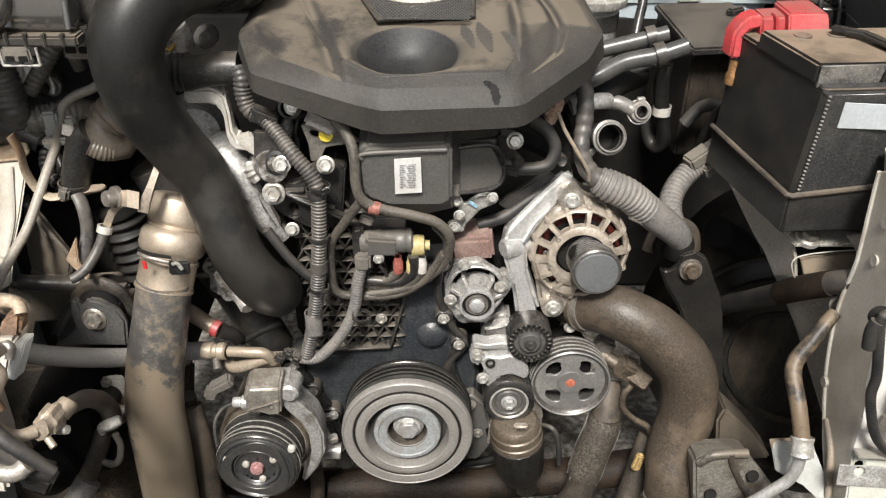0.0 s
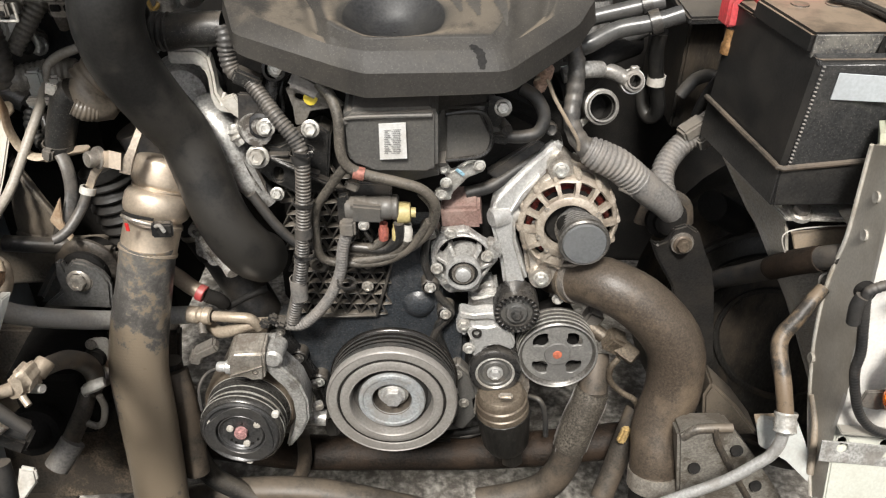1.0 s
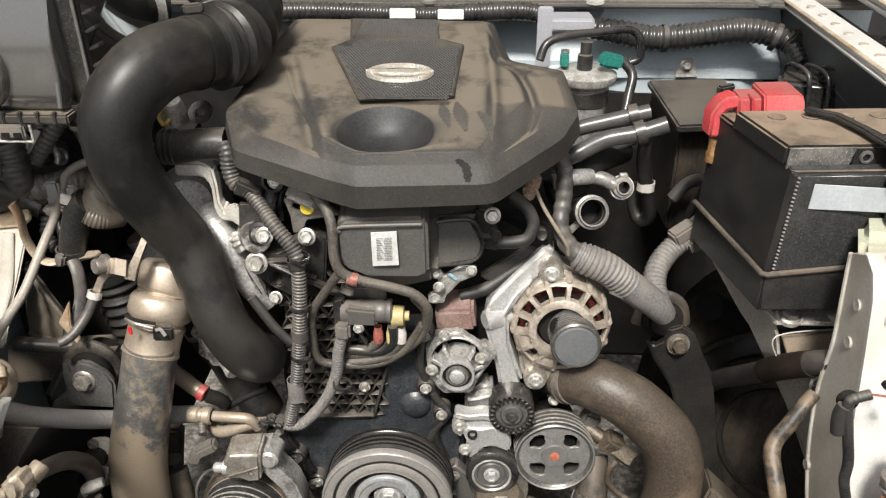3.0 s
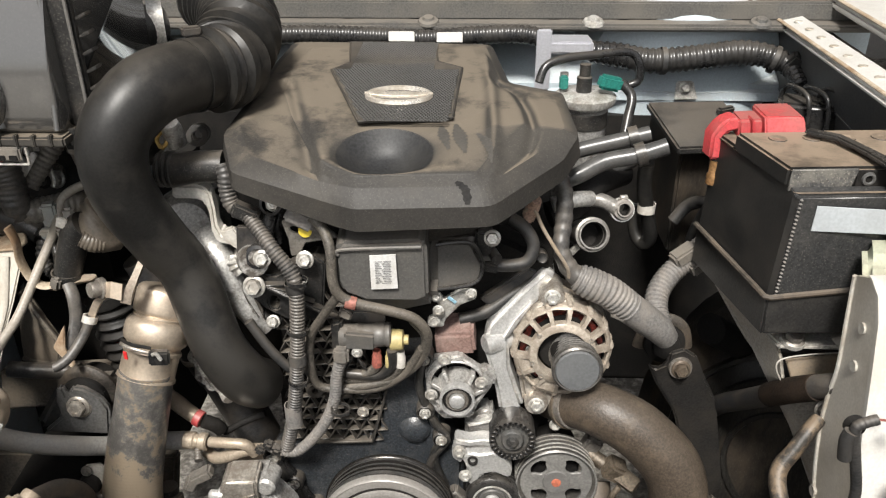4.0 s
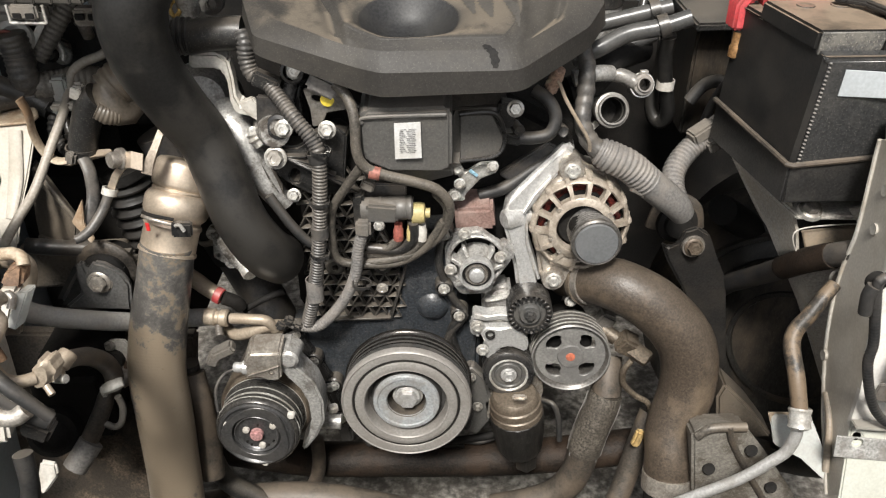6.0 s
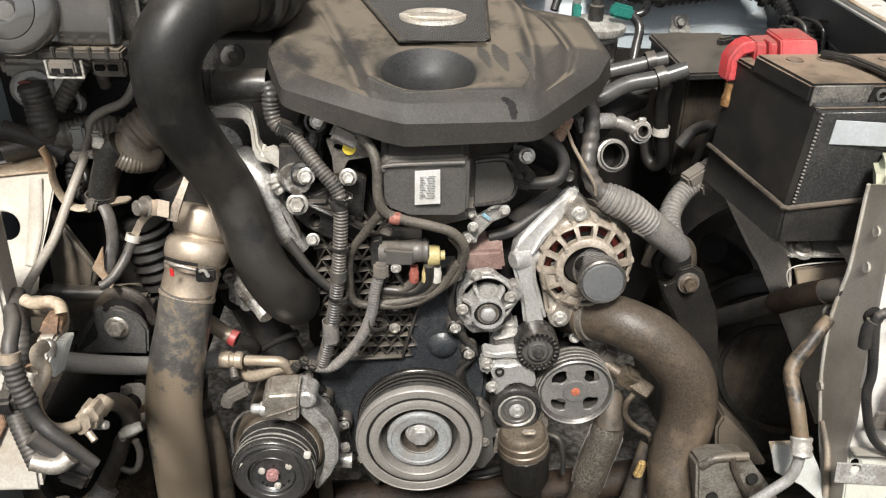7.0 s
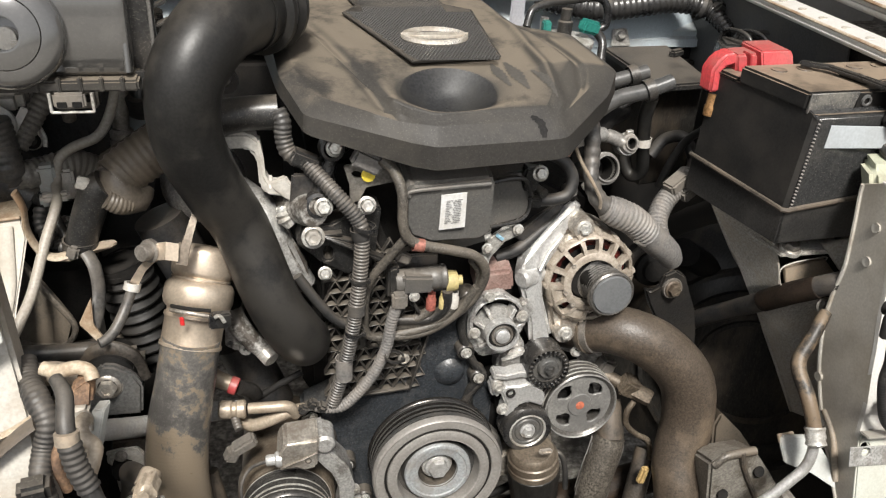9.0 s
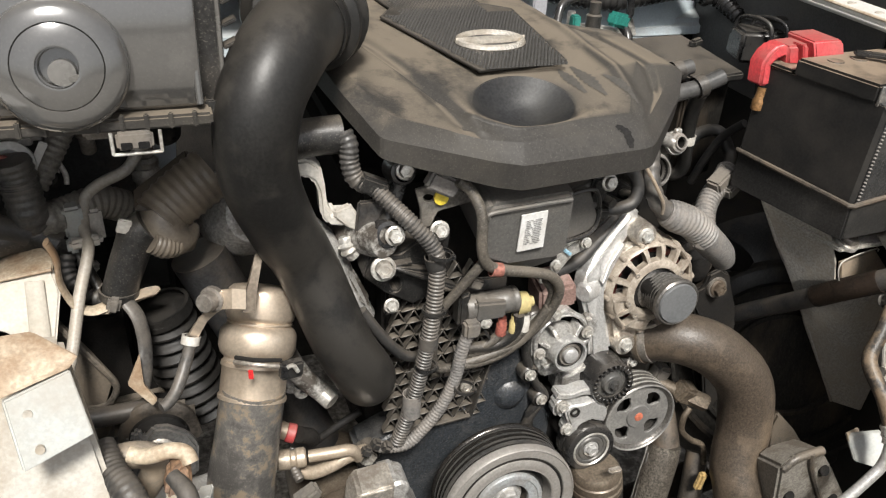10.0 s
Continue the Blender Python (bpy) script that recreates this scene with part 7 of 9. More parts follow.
part("foot", join(bar((-0.082, 0.752, 0.774), (-0.089, 0.752, 0.760), 0.003, 0.006), bar((-0.074, 0.752, 0.774), (-0.066, 0.752, 0.760), 0.003, 0.006)), M_PLASTIC, sv)
part("mount_plate", box((-0.068, 0.770, 0.817), (0.05, 0.006, 0.02), (0, 0, 0), 0.002), M_BLACKSTEEL, sv)
# metal tab with painted mark, black strut
tb = thing("lifting_bracket", (0.035, 0.800, 0.807), "zinc steel bracket with bolts and a blue paint mark", "bracket")
part("plate", solid([(0.011, 0.782, 0.843), (0.020, 0.782, 0.845), (0.025, 0.782, 0.836), (0.043, 0.785, 0.847), (0.063, 0.785, 0.848), (0.063, 0.785, 0.835), (0.044, 0.785, 0.826), (0.026, 0.782, 0.806), (0.025, 0.782, 0.797), (0.006, 0.782, 0.797), (0.006, 0.782, 0.810), (0.024, 0.782, 0.818)], (0, 0.006, 0), 0.0015), M_STEEL, tb)
part("paint_mark", box((0.035, 0.781, 0.836), (0.012, 0.001, 0.004), (0, 40, 0), 0.0003, 1), mat("pale blue paint", (0.25, 0.42, 0.52), 0.5), tb, "blue paint mark")
for b in ((0.016, 0.778, 0.842), (0.057, 0.781, 0.845), (0.014, 0.778, 0.807), (0.019, 0.776, 0.824)):
    part("bolt", hexbolt(b, (0, -1, 0.2), 0.005), M_STEEL, tb)
solo("black_strut", solid([(0.067, 0.820, 0.813), (0.126, 0.835, 0.850), (0.138, 0.835, 0.844), (0.081, 0.820, 0.803)], (0, 0.012, 0.0), 0.002), M_BLACKSTEEL, "black painted steel strut behind the alternator", "bracket")
hose("vent_hose", M_CABLE, "dark ribbed hose running behind the alternator bracket", "hose", [(0.043, 0.815, 0.787), (0.074, 0.820, 0.795), (0.105, 0.830, 0.813), (0.139, 0.840, 0.835)], 0.008, seg=12)
# sensor bracket with yellow dot, top left of the block
sb = thing("sensor_bracket", (-0.141, 0.785, 0.906), "dark steel sensor bracket with a yellow paint dot", "bracket")
part("plate", solid([(-0.1520, 0.7660, 0.9420), (-0.1340, 0.7660, 0.9460), (-0.1030, 0.7660, 0.9350), (-0.0890, 0.7660, 0.9230), (-0.1280, 0.7660, 0.9160), (-0.1350, 0.7660, 0.9000), (-0.1450, 0.7660, 0.8990), (-0.1460, 0.7660, 0.9200)], (0, 0.005, 0), 0.0015, holes=[circle((-0.1380, 0.7660, 0.9320), (0.94, 0, -0.3), (0.3, 0.05, 0.94), 0.0065, 14, 0.004)]), M_PLATE, sb)
part("dot", lathe([(0.0075, -0.002), (0.0075, 0.001), (0, 0.0015)], (-0.126, 0.764, 0.932), (0, -1, 0.1), 20), M_YELLOW, sb, "yellow dot")
part("connector", box((-0.128, 0.758, 0.951), (0.034, 0.014, 0.020), (0, 28, 0), 0.003), M_LOOMGREY, sb)
hose("fuel_line", M_GLOSS, "black rubber line arching behind a sensor bracket", "hose", [(-0.171, 0.790, 0.912), (-0.170, 0.790, 0.936), (-0.164, 0.800, 0.947), (-0.151, 0.820, 0.950)], 0.006, seg=12)
hose("fuel_line", M_GLOSS, "black rubber line arching behind a sensor bracket", "hose", [(-0.164, 0.790, 0.904), (-0.163, 0.790, 0.929), (-0.155, 0.800, 0.942), (-0.142, 0.820, 0.943)], 0.005, seg=12)
# turbo outlet hose and small drop hose
tp = thing("turbo_vent_hose", (-0.222, 0.800, 0.974), "black rubber vent hose with a ribbed end", "hose")
part("hose", tube([(-0.280, 0.800, 0.986), (-0.250, 0.800, 0.991), (-0.217, 0.800, 0.992)], [0.019, 0.018, 0.0185], 20), M_PLASTIC, tp)
part("ribbed_cuff", tube([(-0.292, 0.800, 0.988), (-0.272, 0.800, 0.988)], 0.0185, 20, rib=0.002, pitch=0.006), M_PLASTIC, tp)
part("drop_hose", tube([(-0.217, 0.790, 0.998), (-0.213, 0.785, 0.987), (-0.213, 0.783, 0.972), (-0.209, 0.780, 0.956), (-0.198, 0.777, 0.948)], 0.0085, 14, rib=0.001, pitch=0.005), M_LOOM, tp)
# bent heat shield pipe
hp = thing("bent_stay", (-0.235, 0.800, 0.882), "bare steel stay bent round the turbo housing", "bracket")
part("strip", solid([(-0.281, 0.800, 0.969), (-0.249, 0.797, 0.970), (-0.237, 0.795, 0.962), (-0.234, 0.793, 0.943), (-0.233, 0.790, 0.923), (-0.228, 0.788, 0.913), (-0.214, 0.786, 0.913), (-0.215, 0.784, 0.900), (-0.233, 0.786, 0.902), (-0.240, 0.789, 0.912), (-0.241, 0.792, 0.938), (-0.245, 0.795, 0.948), (-0.252, 0.797, 0.952), (-0.284, 0.800, 0.951)], (0, 0.018, 0.004), 0.003, 2), M_WHITEGREY, hp)
part("foot", solid([(-0.228, 0.784, 0.919), (-0.212, 0.782, 0.926), (-0.203, 0.780, 0.911), (-0.204, 0.779, 0.894), (-0.216, 0.782, 0.901), (-0.227, 0.784, 0.911)], (0, 0.008, 0), 0.002), M_WHITEGREY, hp)
ear = part("bolt_ear", lathe([(0.0095, 0.002), (0.0125, 0.001), (0.0135, -0.003), (0.0135, -0.03)], (-0.163, 0.772, 0.960), (0, -1, 0.3), 22), M_GLOSS, hp)
part("ear_arm", tube([(-0.165, 0.778, 0.947), (-0.171, 0.776, 0.927), (-0.179, 0.772, 0.908)], 0.008, 12), M_GLOSS, hp)
part("bolt_ear", lathe([(0.0095, 0.002), (0.0135, 0.001), (0.0145, -0.003), (0.0145, -0.03)], (-0.181, 0.757, 0.902), (0, -1, 0.3), 22), M_GLOSS, hp)
part("foil_wrap", tube([(-0.218, 0.786, 0.889), (-0.215, 0.782, 0.877), (-0.209, 0.780, 0.868)], [0.006, 0.009, 0.006], 9, bulge=lambda s: 0.0015 * math.sin(s * 900)), M_STEEL, hp)
part("angle", solid([(-0.206, 0.775, 0.931), (-0.174, 0.775, 0.931), (-0.177, 0.775, 0.907), (-0.196, 0.775, 0.902), (-0.211, 0.775, 0.884)], (0, 0.006, 0), 0.002), M_BLACKSTEEL, hp)
# turbo housing bits seen behind the charge hose
tu = thing("turbocharger", (-0.268, 0.860, 0.839), "dirty cast turbocharger housing behind the hose", "turbocharger")
part("housing", lathe([(0, 0.03), (0.03, 0.028), (0.045, 0.01), (0.05, -0.02), (0.04, -0.05)], (-0.301, 0.880, 0.879), (0.2, -1, 0.4), 32), M_ALU, tu)
part("pipe", tube([(-0.267, 0.830, 0.889), (-0.239, 0.810, 0.866), (-0.217, 0.800, 0.818), (-0.195, 0.800, 0.778)], [0.02, 0.022, 0.018, 0.014], 18), M_ALU, tu)
fl = part("actuator_flange", solid([(-0.289, 0.795, 0.742), (-0.279, 0.795, 0.745), (-0.269, 0.793, 0.730), (-0.261, 0.790, 0.703), (-0.263, 0.790, 0.694), (-0.281, 0.790, 0.697), (-0.292, 0.792, 0.704)], (0, 0.010, 0), 0.002, 2, [circle((-0.283, 0.794, 0.728), (1, 0, 0), (0, 0.1, 1), 0.0035, 12), circle((-0.286, 0.792, 0.706), (1, 0, 0), (0, 0.1, 1), 0.0035, 12)]), M_ALU, tu)
part("actuator_pipe", tube([(-0.281, 0.800, 0.748), (-0.274, 0.790, 0.733), (-0.262, 0.782, 0.718), (-0.249, 0.775, 0.705)], [0.012, 0.0125, 0.0115, 0.010], 18), M_CASTDIRT, fl)
for q in ((-0.286, 0.788, 0.742), (-0.268, 0.785, 0.702)):
    part("flange_boss", lathe([(0.003, -0.002), (0.0032, 0.003), (0.0075, 0.003), (0.0085, 0.0), (0.0085, -0.012)], q, (0, -1, 0.1), 18), M_ALU, fl)
part("actuator_end", lathe([(0, 0.006), (0.009, 0.006), (0.0105, 0.004), (0.0105, -0.02)], (-0.242, 0.768, 0.700), (0.55, -0.75, -0.3), 20), M_STEEL, fl)
part("cap", lathe([(0, 0.012), (0.010, 0.011), (0.012, 0.0), (0.013, -0.02)], (-0.298, 0.870, 1.009), (0, -0.4, 1), 20), M_ALU, tu)
part("ring", tube([(-0.311, 0.860, 0.990), (-0.316, 0.865, 0.999), (-0.310, 0.870, 1.006), (-0.304, 0.865, 0.997), (-0.310, 0.860, 0.989)], 0.0025, 8), M_OCHRE, tu)
part("eyelet", solid(circle((-0.269, 0.870, 1.002), (1, 0, 0), (0, 0.5, 0.8), 0.014, 18), (0, 0.01, 0), 0.002, holes=[circle((-0.269, 0.870, 1.002), (1, 0, 0), (0, 0.5, 0.8), 0.006, 12)]), M_BLACKSTEEL, tu)
hose("oil_line", M_CABLE, "black oil line passing under the charge hose", "hose", [(-0.205, 0.770, 0.808), (-0.180, 0.765, 0.769), (-0.157, 0.765, 0.743), (-0.130, 0.770, 0.735)], 0.006, seg=12)

# right of the engine: looms, open pipe stub, hoses
hose("wiring_loom", M_LOOM, "dusty grey taped loom beside the engine cover", "wiring",
          [(0.159, 0.860, 0.959), (0.165, 0.850, 0.941), (0.165, 0.840, 0.910), (0.162, 0.825, 0.885), (0.171, 0.818, 0.863), (0.187, 0.815, 0.848)], [0.010, 0.010, 0.0105, 0.010, 0.011, 0.013], bulge=lambda s: 0.0006 * math.sin(s * 420), step=0.003, seg=16)
le = hose("wiring_conduit", M_LOOMGREY, "dusty grey corrugated wiring conduit beside the alternator", "wiring",
          [(0.182, 0.815, 0.851), (0.199, 0.812, 0.843), (0.221, 0.812, 0.832), (0.249, 0.815, 0.808)], [0.015, 0.018, 0.018, 0.018], rib=0.0018, pitch=0.0062, seg=20)
part("sleeve", tube([(0.243, 0.815, 0.813), (0.266, 0.820, 0.793), (0.289, 0.825, 0.773), (0.303, 0.830, 0.755)], [0.0195, 0.0195, 0.018, 0.015], 20), M_LOOMGREY, le)
part("clip", solid([(0.226, 0.800, 0.813), (0.243, 0.800, 0.802), (0.246, 0.800, 0.791), (0.222, 0.800, 0.803)], (0, 0.02, 0.01), 0.003), M_CONN, le)
lf = hose("wiring_conduit", M_LOOMGREY, "corrugated grey conduit rising towards the battery tray", "wiring",
          [(0.297, 0.840, 0.766), (0.293, 0.860, 0.779), (0.298, 0.880, 0.793), (0.316, 0.900, 0.809), (0.342, 0.915, 0.826), (0.362, 0.930, 0.835)], 0.0135, rib=0.0016, pitch=0.006, seg=18)
for q in ((0.331, 0.905, 0.835), (0.353, 0.905, 0.823)):
    part("connector", box(q, (0.034, 0.022, 0.018), (0, -28, 20), 0.003), M_CONN, lf)
hose("wiring_loom", M_CABLE, "black cables running behind the battery tray", "wiring", [(0.364, 0.930, 0.835), (0.386, 0.960, 0.843), (0.375, 0.980, 0.871), (0.356, 1.000, 0.862), (0.337, 1.000, 0.837)], 0.009, seg=12)
hose("wiring_loom", M_CABLE, "black cables running behind the battery tray", "wiring", [(0.371, 0.930, 0.904), (0.365, 0.960, 0.872), (0.360, 0.980, 0.829), (0.362, 1.000, 0.784)], 0.006, seg=12)
hose("copper_strip", M_TAN, "thin tan wire strap beside a loom", "wire", [(0.116, 0.820, 0.933), (0.127, 0.815, 0.938), (0.138, 0.810, 0.917), (0.152, 0.805, 0.895), (0.168, 0.805, 0.869), (0.172, 0.808, 0.853)], 0.0022, seg=8)
solo("small_sensor", join(lathe([(0, 0.012), (0.006, 0.012), (0.008, 0), (0.008, -0.02)], (0.127, 0.820, 0.940), (0.2, -0.5, 0.8), 16), box((0.124, 0.825, 0.926), (0.012, 0.012, 0.016), (0, 20, 0), 0.002)), mat("terracotta plastic", (0.36, 0.24, 0.18), 0.55), "small terracotta plastic sensor plug", "sensor")
M_STUBALU = mat("oxidised alloy", (0.24, 0.228, 0.21), 0.4, 0.4, 0.15, 60, 0.15, (0.12, 0.105, 0.09), 0.45)
stub = thing("coolant_stub", (0.221, 0.920, 0.854), "open aluminium coolant pipe stub with a side branch", "pipe")
SA = (0.12, -0.9, 0.42)
part("ring", lathe([(0.0155, -0.01), (0.0162, 0.003), (0.0182, 0.003), (0.0190, -0.001), (0.0218, -0.002), (0.0222, -0.008), (0.018, -0.012), (0.018, -0.06)], (0.212, 0.885, 0.871), SA, 36), M_STUBALU, stub)
part("bore", lathe([(0.0, -0.035), (0.0158, -0.035), (0.0158, 0.0)], (0.212, 0.885, 0.871), SA, 28), M_DARK, stub)
part("flange", solid([(0.185, 0.895, 0.842), (0.195, 0.895, 0.852), (0.200, 0.895, 0.846), (0.190, 0.895, 0.834)], (0, 0.005, 0), 0.001), M_STEEL, stub)
part("branch", tube([(0.1880, 0.9250, 0.8880), (0.1960, 0.9220, 0.8960), (0.2080, 0.9180, 0.9040), (0.2240, 0.9150, 0.9040), (0.2380, 0.9120, 0.8980), (0.2450, 0.9060, 0.8950)], 0.0092, 16), M_STUBALU, stub)
stub.location = V((0.221, 0.920, 0.854)) + V((-0.0044, -0.006, 0.0034))
sm = thing("small_hose_end", (0.259, 0.930, 0.889), "small open rubber hose end with a wire clamp", "hose")
part("end", lathe([(0.0070, -0.012), (0.0075, 0.003), (0.0092, 0.003), (0.0100, 0.0), (0.0128, -0.001), (0.0135, -0.004), (0.0135, -0.026)], (0.247, 0.895, 0.906), SA, 28), M_LOOMGREY, sm)
part("clamp", clamp_ring((0.246, 0.904, 0.902), SA, 0.0142, 0.005), M_STEEL, sm)
part("clamp_ear", box((0.247, 0.905, 0.9185), (0.010, 0.006, 0.005), (0, 0, 10), 0.001, 1), M_STEEL, sm)
part("bore", lathe([(0.0, -0.012), (0.007, -0.012), (0.007, 0.0)], (0.247, 0.895, 0.906), SA, 20), M_DARK, sm)
sm.location = V((0.259, 0.930, 0.889)) + V((-0.001, 0.0015, -0.005))
for i, pts in enumerate(([(0.152, 0.890, 0.936), (0.182, 0.890, 0.948), (0.217, 0.900, 0.963), (0.256, 0.900, 0.972), (0.290, 0.900, 0.984)], [(0.168, 0.950, 0.950), (0.196, 0.950, 0.960), (0.238, 0.950, 0.971), (0.279, 0.950, 0.982)],
                         [(0.168, 0.930, 0.916), (0.204, 0.930, 0.924), (0.233, 0.940, 0.936), (0.262, 0.950, 0.946)])):
    hh = hose("heater_hose", M_HEATER, "glossy black heater hose crossing to the bulkhead", "hose", pts, (0.0105, 0.0100, 0.0085)[i], seg=16)
    if i < 2:
        band(hh, lerp(pts[-2], pts[-1], 0.1 + 0.4 * i), V(pts[-1]) - V(pts[-2]), 0.0135, 0.012, M_PLASTIC, "clip")
dh = hose("drain_hose", M_RUBBER, "black hose hanging down in a loop", "hose", [(0.270, 0.910, 0.959), (0.272, 0.920, 0.929), (0.281, 0.930, 0.889), (0.293, 0.940, 0.844), (0.287, 0.950, 0.828), (0.278, 0.960, 0.838), (0.274, 0.970, 0.875)], 0.0095, seg=14)
band(dh, (0.281, 0.930, 0.889), (0, 0, 1), 0.0105, 0.012, M_WHITEGREY, "clip")
hose("breather_hose", M_CABLE, "black breather hose curving beside the breather box", "hose", [(0.103, 0.820, 0.923), (0.118, 0.810, 0.916), (0.128, 0.805, 0.897), (0.122, 0.800, 0.879), (0.105, 0.800, 0.873), (0.087, 0.800, 0.873)], 0.0075, seg=14)
solo("breather_valve", join(box((0.070, 0.800, 0.904), (0.022, 0.02, 0.03), (0, 10, 0), 0.003), lathe([(0, 0.004), (0.006, 0.004), (0.006, -0.015)], (0.085, 0.790, 0.888), (0.3, -1, 0), 16), box((0.079, 0.800, 0.872), (0.02, 0.015, 0.012), (0, 10, 0), 0.002)), M_PLASTIC, "black plastic valve beside the breather box", "valve")
solo("plug_stub", lathe([(0.0, 0.002), (0.006, 0.004), (0.0075, 0.002), (0.0075, -0.02)], (0.141, 0.830, 0.868), (0, -1, 0.3), 18), M_PLASTIC, "small black blanked plug", "plug")
hose("engine_pipe", M_DARK, "dark pipework behind the open coolant stub", "pipe", [(0.153, 0.900, 0.890), (0.185, 0.910, 0.901), (0.214, 0.930, 0.923), (0.252, 0.960, 0.926)], 0.018, seg=16)
hose("engine_pipe", M_ALU, "dull alloy pipe behind the wiring loom", "pipe", [(0.155, 0.880, 0.914), (0.182, 0.885, 0.919), (0.203, 0.900, 0.914)], 0.010, seg=16)

# fuel filter by the bulkhead
ff = thing("fuel_filter", (0.228, 1.120, 0.891), "metal fuel filter canister with teal connector on top", "fuel filter")
FC = V((0.215, 1.100, 0.983))
part("canister", lathe([(0.034, 0.0), (0.036, -0.006), (0.036, -0.012), (0.033, -0.014), (0.033, -0.10), (0.028, -0.11), (0, -0.11)], FC, (0, 0, 1), 36), M_ALU, ff)
part("band", lathe([(0.0335, -0.018), (0.0345, -0.019), (0.0345, -0.040), (0.0335, -0.041)], FC, (0, 0, 1), 36), M_PLASTIC, ff)
part("head", lathe([(0.042, -0.008), (0.044, -0.003), (0.044, 0.003), (0.036, 0.008), (0, 0.010)], FC, (0, 0, 1), 36), M_STEEL, ff)
part("teal_connector", box(FC + V((0.032, -0.012, 0.024)), (0.034, 0.018, 0.020), (0, 15, 20), 0.004), M_TEAL, ff, "teal plastic connector")
part("teal_clip", box(FC + V((-0.032, -0.004, 0.022)), (0.012, 0.014, 0.018), (0, 0, 0), 0.002), M_TEAL, ff)
part("pump", lathe([(0.011, 0.0), (0.011, 0.022), (0.008, 0.024), (0.008, 0.040), (0, 0.041)], FC + V((-0.003, -0.004, 0.008)), (0, 0, 1), 20), M_PLASTIC, ff)
part("nipple", lathe([(0.006, 0.0), (0.006, 0.028), (0, 0.028)], FC + V((-0.03, 0.012, 0.004)), (0, 0, 1), 14), M_STEEL, ff)
hose("fuel_hose", M_GLOSS, "black fuel hose looping over the fuel filter", "hose", [(0.147, 1.080, 1.009), (0.157, 1.090, 1.030), (0.185, 1.100, 1.038), (0.227, 1.120, 1.038), (0.278, 1.140, 1.037), (0.295, 1.140, 1.022), (0.297, 1.140, 0.997), (0.284, 1.140, 0.989)], 0.006, seg=12)
hose("fuel_hose", M_GLOSS, "black fuel hose beside the fuel filter", "hose", [(0.269, 1.130, 0.996), (0.285, 1.120, 0.978), (0.279, 1.100, 0.951), (0.272, 1.080, 0.923)], 0.007, seg=12)
solo("filter_bracket", join(box((0.158, 1.160, 1.020), (0.022, 0.006, 0.09), (0, 0, 0), 0.002), box((0.201, 1.220, 1.029), (0.07, 0.05, 0.02), (0, 0, 0), 0.004)), mat("zinc plated sheet", (0.46, 0.46, 0.49), 0.35, 0.4, 0.05, 30, 0.03), "zinc plated steel bracket behind the fuel filter", "bracket")

# fuse box and bulkhead harness
fb = thing("relay_box", (0.42, 1.2, 0.75), "black plastic relay box with a flat lid", "relay box")
part("lid", solid([(0.326, 1.201, 0.945), (0.449, 1.211, 0.945), (0.424, 1.013, 0.945), (0.330, 1.000, 0.945)], (0, 0, -0.012), 0.003), M_PLASTIC, fb)
part("body", solid([(0.341, 1.233, 0.930), (0.451, 1.236, 0.930), (0.432, 1.048, 0.930), (0.342, 1.032, 0.930)], (0, 0, -0.16), 0.004), M_LINER, fb)
part("hinge", box((0.431, 1.146, 0.950), (0.03, 0.012, 0.012), (0, 0, 30), 0.003), M_PLASTIC, fb)
bh = hose("bulkhead_harness", M_GLOSS, "thick black corrugated harness along the bulkhead", "wiring", [(0.244, 1.310, 0.997), (0.295, 1.310, 0.990), (0.350, 1.300, 0.984), (0.422, 1.300, 0.990), (0.485, 1.300, 0.998), (0.532, 1.290, 0.995), (0.564, 1.270, 0.982), (0.568, 1.220, 0.964)], [0.016, 0.019, 0.019, 0.019, 0.019, 0.018, 0.015, 0.012], rib=0.002, pitch=0.011, seg=18)
for q, ax in (((0.366, 1.300, 0.984), (1, 0, 0)), ((0.540, 1.285, 0.991), (1, -0.3, -0.3))):
    band(bh, q, ax, 0.0215, 0.008)
part("clip", box((0.564, 1.260, 0.998), (0.02, 0.02, 0.02), (20, 30, 0), 0.004), M_CABLE, bh)
bl = hose("bulkhead_harness", M_GLOSS, "black taped harness along the bulkhead with white tags", "wiring", [(-0.305, 1.300, 1.022), (-0.207, 1.300, 1.024), (-0.096, 1.300, 1.021), (-0.022, 1.300, 1.018), (0.061, 1.300, 1.024), (0.135, 1.300, 1.026), (0.171, 1.290, 1.020)], 0.0145, rib=0.0013, pitch=0.010, seg=16)
for q in ((-0.062, 1.284, 1.025), (0.016, 1.284, 1.024)):
    part("tag", box(q, (0.042, 0.004, 0.016), (-10, 0, 0), 0.001), M_WHITE, bl, "white printed tag")
solo("bulkhead_tab", join(solid([(0.400, 1.325, 0.942), (0.428, 1.325, 0.943), (0.438, 1.320, 0.912), (0.399, 1.320, 0.911)], (0, 0.006, 0), 0.002), hexbolt((0.415, 1.322, 0.933), (0, -1, 0.2), 0.008)), M_STEEL, "grey steel tab with a bolt on the bulkhead", "bracket")
rb4 = thing("ribbed_connector", (0.555, 1.13, 0.93), "black plug block under four wire loops by the wing", "connector")
part("block", box((0.555, 1.135, 0.945), (0.10, 0.06, 0.05), (0, 0, -18), 0.006, 3), M_GLOSS, rb4)
